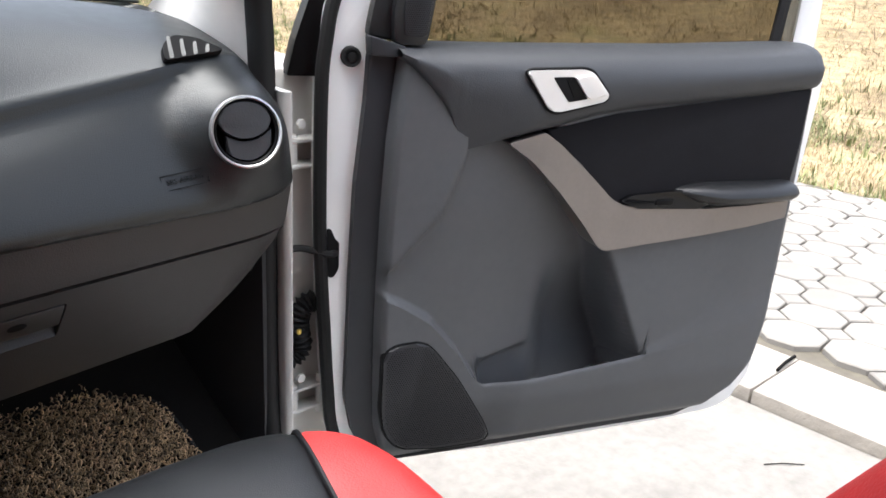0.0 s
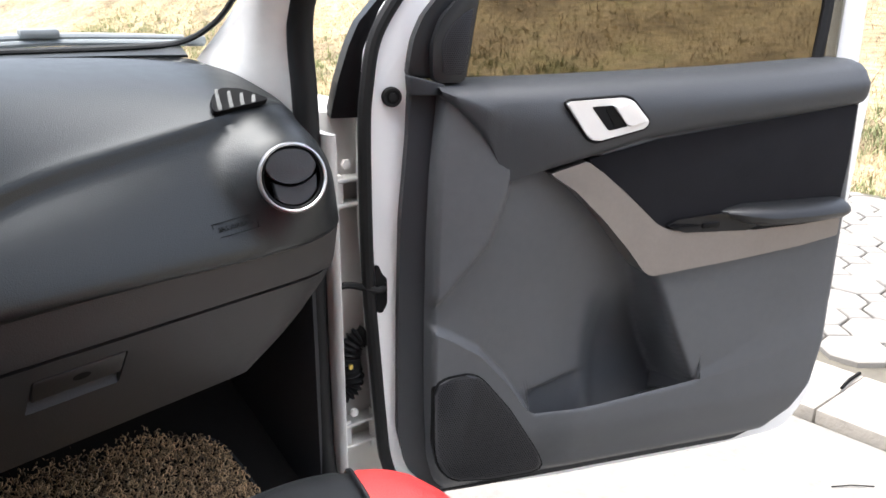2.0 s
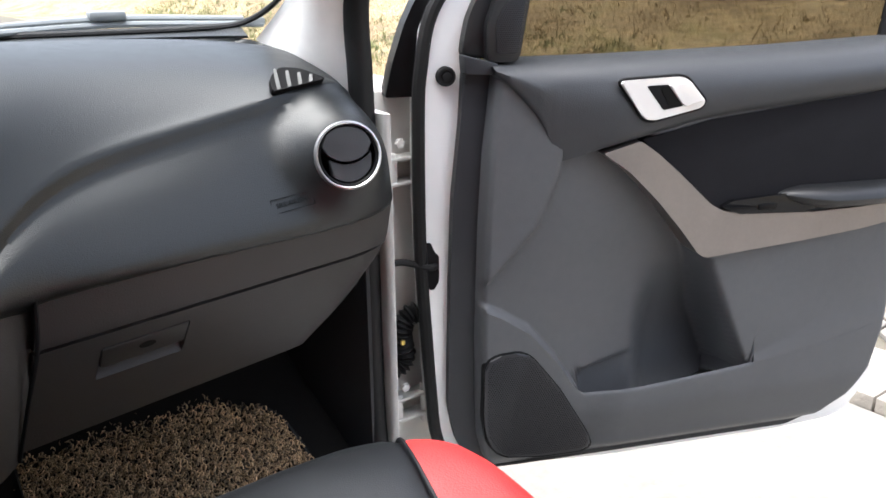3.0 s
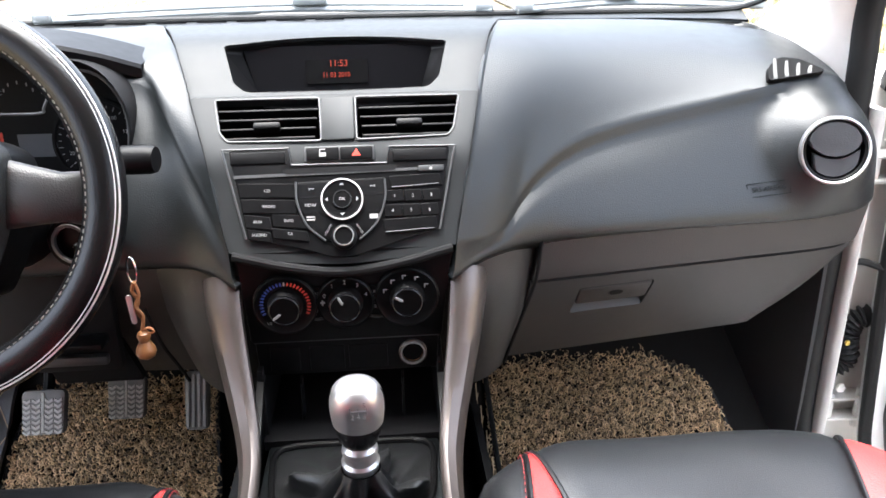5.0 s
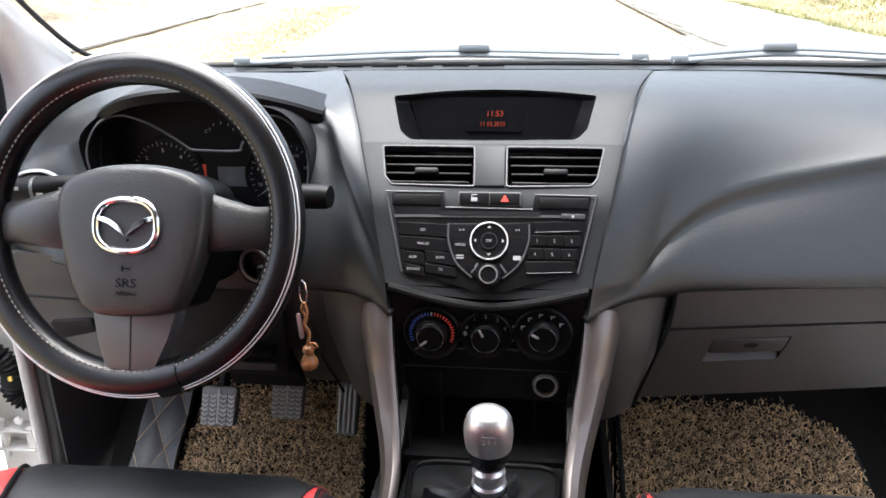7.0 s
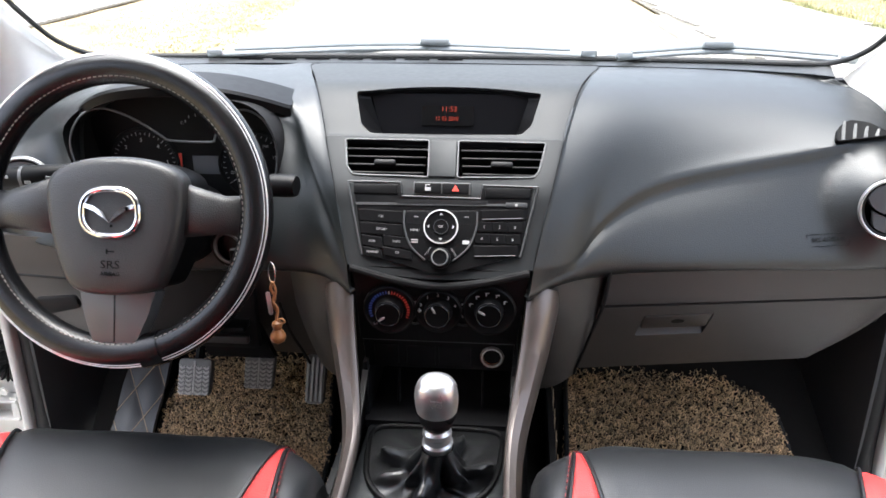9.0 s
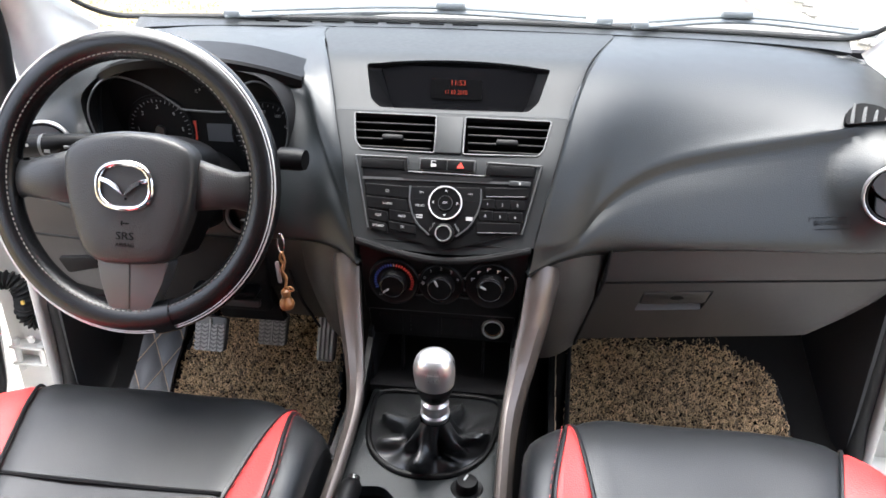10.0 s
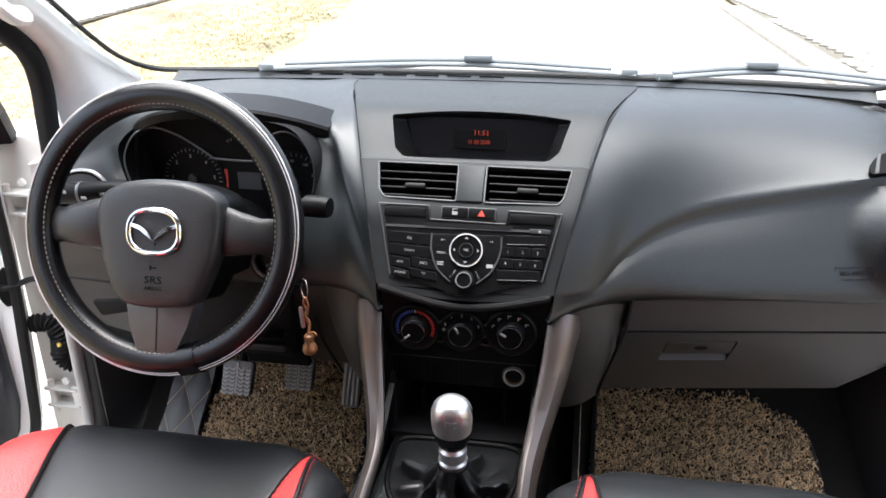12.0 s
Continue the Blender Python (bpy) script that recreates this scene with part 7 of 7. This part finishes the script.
    # fabric insert, silver bow, armrest and its cup
    add("fabric_insert", prism(P([(0.351, 1.130), (0.478, 1.157), (0.63, 1.173), (0.76, 1.186), (0.874, 1.199), (0.872, 1.095), (0.866, 1.015), (0.683, 1.010), (0.52, 0.996), (0.485, 1.012), (0.421, 1.075), (0.377, 1.108)][::-1], 0.006), 0.0, 0.0485, M, 0.006), FABRIC, "black knitted fabric insert")
    bow = P([(0.283, 1.112), (0.346, 1.129), (0.378, 1.107), (0.434, 1.059), (0.481, 1.016), (0.505, 1.003), (0.527, 0.998), (0.679, 0.988), (0.78, 0.990), (0.866, 0.996), (0.866, 0.962), (0.78, 0.949), (0.662, 0.937), (0.56, 0.929), (0.479, 0.922), (0.465, 0.932), (0.430, 0.976), (0.383, 1.029), (0.329, 1.081)][::-1], 0.006)
    add("silver_bow", prism(bow, 0.0, 0.056, M, 0.0050, 5), BOW, "warm silver bow below the handle", sharp=15)
    cup = add("armrest_cup", prism(P([(0.500, 1.010), (0.520, 1.020), (0.640, 1.026), (0.685, 0.998), (0.66, 0.990), (0.535, 0.996)][::-1], 0.005), 0.02, 0.0595, M, 0.002), GLOSSBLACK, "black window switch panel")
    add("switch", box(0.585, 1.006, 0.060, 0.035, 0.010, 0.006, 0.002, M=M), BLACK, "", cup)
    arm = [[M @ Vector((s, zc + dz * math.cos(t), hc + dh * math.sin(t))) for t in np.linspace(0, math.tau, 20, endpoint=False)] for s, zc, dz, hc, dh in
           ((0.600, 1.021, 0.003, 0.030, 0.010), (0.625, 1.022, 0.010, 0.034, 0.030), (0.655, 1.019, 0.018, 0.036, 0.044), (0.70, 1.0145, 0.022, 0.038, 0.052), (0.78, 1.014, 0.022, 0.038, 0.054), (0.850, 1.0145, 0.021, 0.036, 0.050), (0.866, 1.0145, 0.018, 0.034, 0.044), (0.871, 1.0145, 0.012, 0.03, 0.03))]
    add("armrest", sheet(arm, closed_u=True), ARM, "black padded armrest")
    return door


car_door(1, 68, "white car door, open, with grey and black inner trim")
car_door(-1, 66, "white driver car door, open, with dark inner trim")
# ---- outside: road, octagon paving, kerbs, dry grass and bank ----
def ground_height(x, y):
    d = max(abs(x - (-0.6 - 0.04 * y)) - 9.0, 0.0)
    bank = (3.6 * step(0, 7.5, d) + 0.10 * max(0, d - 7)) * (1.0 if x > 0 else 0.8)
    far = 0.4 * noise.noise(Vector((x * 0.05, y * 0.05, 2.0))) * step(9, 16, abs(x))
    return -0.03 + bank + far * (1 if abs(x) > 9 else 0) + 0.10 * noise.noise(Vector((x * 0.7, y * 0.7, 5))) * step(7, 10, abs(x))


xs = [-1500, -500, -200, -90, -50] + list(np.linspace(-32, 32, 81)) + [50, 90, 200, 500, 1500]
ys = [-1500, -400, -120, -60] + list(np.linspace(-30, 60, 91)) + [80, 120, 200, 400, 900, 1800]
solo("ground", sheet([[(x, y, ground_height(x, y) if abs(x) < 400 and abs(y) < 900 else 0) for x in xs] for y in ys]), SOIL, "dry straw-coloured grassland rising to a bank", "ground", kind="structure", sharp=80)
EDGE_R = lambda y: 2.65 - 0.020 * y
EDGE_L = lambda y: -2.55 - 0.12 * y * (1 if y > 0 else 0.0)
rows = []
for y in list(np.linspace(-40, 60, 41)):
    l, r = EDGE_L(y), EDGE_R(y)
    rows.append([(l + (r - l) * u, y, 0.0) for u in np.linspace(0, 1, 9)])
solo("road", sheet(rows, thick=0.02), CONCRETE, "pale bright concrete road", "road", kind="structure")
# kerb stones along the pavement
kb = box(0, 0, 0, 0.385, 0.996, 0.13, 0.007, 2)
kerb0 = solo("kerb_stone", kb, KERB, "rough pale kerb stone beside the road", "kerb", "kerb stones")
kerb0.matrix_basis = Matrix.Translation((EDGE_R(0) + 0.195, 0.70, -0.015))
for k in range(-5, 14):
    if k:
        y = 0.70 + k * 1.0
        copy_thing(kerb0, Matrix.Translation((EDGE_R(y) + 0.195, y, -0.015 + 0.003 * math.sin(k * 3.1))) @ Matrix.Rotation(radians(1.1 + 0.6 * math.sin(k * 7.0)), 4, "Z"))
bedr = [[(EDGE_R(y) + 0.36 + u, y, 0.030) for u in (0, 3.1)] for y in np.linspace(-12, 40, 27)]
solo("pavement", sheet(bedr, thick=0.02), JOINT, "sandy bed of the octagonal paving", "pavement", kind="structure")
bedl = [[(-6.6 - 0.12 * max(y, 0) - u, y, 0.012) for u in (0, 2.6)] for y in np.linspace(-12, 40, 27)]
solo("pavement", sheet(bedl, thick=0.02), JOINT, "sandy bed of the octagonal paving", "pavement", kind="structure")
pav = bpy.data.objects["pavement"]
PITCH = 0.263
AX, AY = Vector((0.9955, 0.095)), Vector((-0.095, 0.9955))


def octagon(f):
    r = PITCH / 2 / math.cos(math.pi / 8) * f
    return [(r * math.cos(math.pi / 8 + math.pi / 4 * k + 0.095), r * math.sin(math.pi / 8 + math.pi / 4 * k + 0.095)) for k in range(8)]


def small_square(f):
    r = PITCH * 0.2929 * f
    return [(r * math.cos(math.pi / 2 * k + 0.095), r * math.sin(math.pi / 2 * k + 0.095)) for k in range(4)]


kinds = {"paver": (octagon, 0.955, 0.915), "small_paver": (small_square, 0.88, 0.79)}
meshes = {name: mesh_of(prism(shape(f), -0.03, 0.0, Matrix(), 0.006, 1), PAVER, name) for name, (shape, f, g) in kinds.items()}
rng = random.Random(3)
pts, faces = [], []


def far_piece(name, x, y, z):
    shape, f, g = kinds[name]
    o, k = len(pts), 8 if name == "paver" else 4
    for h, ff in ((-0.03, f), (-0.006, f), (0.0, g)):
        pts.extend([(x + p[0], y + p[1], z + h) for p in shape(ff)])
    for r in (0, k):
        faces.extend([(o + r + q, o + r + (q + 1) % k, o + r + k + (q + 1) % k, o + r + k + q) for q in range(k)])
    faces.append(tuple(o + 2 * k + q for q in range(k)))


for name in kinds:
    spots = []
    half = 0.5 if name == "small_paver" else 0.0
    for i in range(-6, 40):
        for j in range(-40, 110):
            p = Vector((3.509, 0.351)) + AX * PITCH * (i + half) + AY * PITCH * (j + half)
            if EDGE_R(p.y) + 0.50 < p.x < 6.0 - 0.02 * p.y and -6 < p.y < 24:
                spots.append(p)
    spots.sort(key=lambda p: abs(p.x - 4.2) + abs(p.y - 0.7))
    for n, p in enumerate(spots):
        z = 0.056 + rng.uniform(-0.003, 0.003)
        if n < 240:
            ob = new(name, meshes[name])
            ob.parent, ob.matrix_parent_inverse = pav, Matrix()
            ob.matrix_basis = Matrix.Translation((p.x, p.y, z)) @ Matrix.Rotation(rng.uniform(-0.015, 0.015), 4, "X") @ Matrix.Rotation(rng.uniform(-0.02, 0.02), 4, "Z")
        else:
            far_piece(name, p.x, p.y, z)
    for i in range(9):
        for j in range(-15, 95):
            y = (j + half) * PITCH
            far_piece(name, -6.75 - 0.12 * max(y, 0) - (i + half) * PITCH, y, 0.040 + rng.uniform(-0.003, 0.003))
me = bpy.data.meshes.new("far_paving")
me.from_pydata(pts, [], faces)
me.materials.append(PAVERFAR)
fp = new("far_paving", me)
fp.parent, fp.matrix_parent_inverse = pav, Matrix()
tagged(fp, "octagonal pavers further off", kind="stuff")


def blades(name, label, mat, count, place, tall, seed, width=0.006):
    """Tufts of bent, tapering blades."""
    rng = random.Random(seed)
    pts, faces = [], []
    for _ in range(count):
        x, y = place(rng)
        z, n = ground_height(x, y) - 0.01, rng.randint(4, 7)
        for _ in range(n):
            h, a, lean = tall * rng.uniform(0.4, 1.2), rng.uniform(0, 6.28), rng.uniform(0.1, 0.9)
            w = width * rng.uniform(0.6, 1.4)
            dx, dy = math.cos(a), math.sin(a)
            bx, by = x + rng.uniform(-0.07, 0.07), y + rng.uniform(-0.07, 0.07)
            o = len(pts)
            for t, ww in ((0, 1), (0.55, 0.7), (1, 0.1)):
                px, py, pz = bx + dx * lean * h * t * t, by + dy * lean * h * t * t, z + h * t * (1 - 0.35 * lean * t)
                pts += [(px - dy * w * ww, py + dx * w * ww, pz), (px + dy * w * ww, py - dx * w * ww, pz)]
            faces += [(o, o + 1, o + 3, o + 2), (o + 2, o + 3, o + 5, o + 4)]
    me = bpy.data.meshes.new(name)
    me.from_pydata(pts, [], faces)
    me.materials.append(mat)
    return tagged(new(name, me), label, "grass", kind="stuff")


def right_bank(rng):
    y = rng.uniform(-3, 30)
    return 6.2 - 0.02 * y + abs(rng.gauss(0, 4.2)), y


blades("dry_grass", "dry straw grass on the bank beside the paving", STRAW, 30000, right_bank, 0.085, 21, 0.005)
blades("green_grass", "green grass along the edge of the paving", GREENGRASS, 1500, lambda r: ((lambda y: (6.05 - 0.02 * y + abs(r.gauss(0, 0.25)), y))(r.uniform(-2, 25))), 0.14, 22, 0.007)
blades("green_grass", "sparse green grass along the foot of the bank", GREENGRASS, 2500, lambda r: (8.6 + r.gauss(0, 0.6), r.uniform(-2, 28)), 0.16, 25, 0.008)
blades("verge_grass", "green and straw grass on the verge beside the road", GREENGRASS, 2500, lambda r: ((lambda y: (-2.75 - 0.12 * y - abs(r.gauss(0, 0.8)), y))(r.uniform(2, 26))), 0.045, 23, 0.005)
blades("verge_straw", "dry straw on the verge beside the road", STRAW, 5000, lambda r: ((lambda y: (-3.2 - 0.12 * y - abs(r.gauss(0, 1.6)), y))(r.uniform(1, 26))), 0.055, 24, 0.005)


def brush(count, seed, label, place, size):
    """Tangled dead brush: thin forked stems."""
    rng = random.Random(seed)
    pts, faces = [], []

    def stem(p, d, L, r, depth):
        o = len(pts)
        q = p
        for k in range(4):
            for s in range(3):
                a = s * 2.094
                pts.append((q.x + r * (1 - k * 0.28) * math.cos(a), q.y + r * (1 - k * 0.28) * math.sin(a), q.z))
            if k < 3:
                d = (d + Vector((rng.gauss(0, 0.28), rng.gauss(0, 0.28), rng.gauss(-0.05, 0.2)))).normalized()
                q = q + d * L / 3
                if depth and rng.random() < 0.85:
                    stem(q, (d + Vector((rng.gauss(0, 0.7), rng.gauss(0, 0.7), rng.gauss(0, 0.5)))).normalized(), L * 0.6, r * 0.6, depth - 1)
        for k in range(3):
            for s in range(3):
                a, b = o + k * 3 + s, o + k * 3 + (s + 1) % 3
                faces.append((a, b, b + 3, a + 3))
    for _ in range(count):
        x, y = place(rng)
        stem(Vector((x, y, ground_height(x, y) - 0.02)), Vector((rng.gauss(0, 0.7), rng.gauss(0, 1.1), rng.uniform(0.25, 0.8))).normalized(), size * rng.uniform(0.4, 1.2), 0.007, 2)
    me = bpy.data.meshes.new("dead_brush")
    me.from_pydata(pts, [], faces)
    me.materials.append(TWIG)
    return tagged(new("dead_brush", me), label, "brush", kind="stuff")


brush(1100, 31, "tangled brown dead brush on the bank", lambda r: (9.6 + abs(r.gauss(0, 3.2)), r.uniform(-3, 20)), 0.55)
brush(420, 32, "tangled brown dead brush near the paving", lambda r: (8.0 + abs(r.gauss(0, 0.9)), r.uniform(-1.5, 8)), 0.4)
# a split log end and litter on the kerb
solo("stick", tube([(2.86, 0.205, 0.058), (2.94, 0.214, 0.060), (3.03, 0.217, 0.058)], 0.006, 8), MATBASE, "dark dry stick lying on the kerb", "stick")
solo("stick", tube([(2.32, -0.02, 0.004), (2.37, -0.055, 0.006), (2.42, -0.10, 0.004)], 0.002, 6), MATBASE, "thin dry twig on the road", "stick")
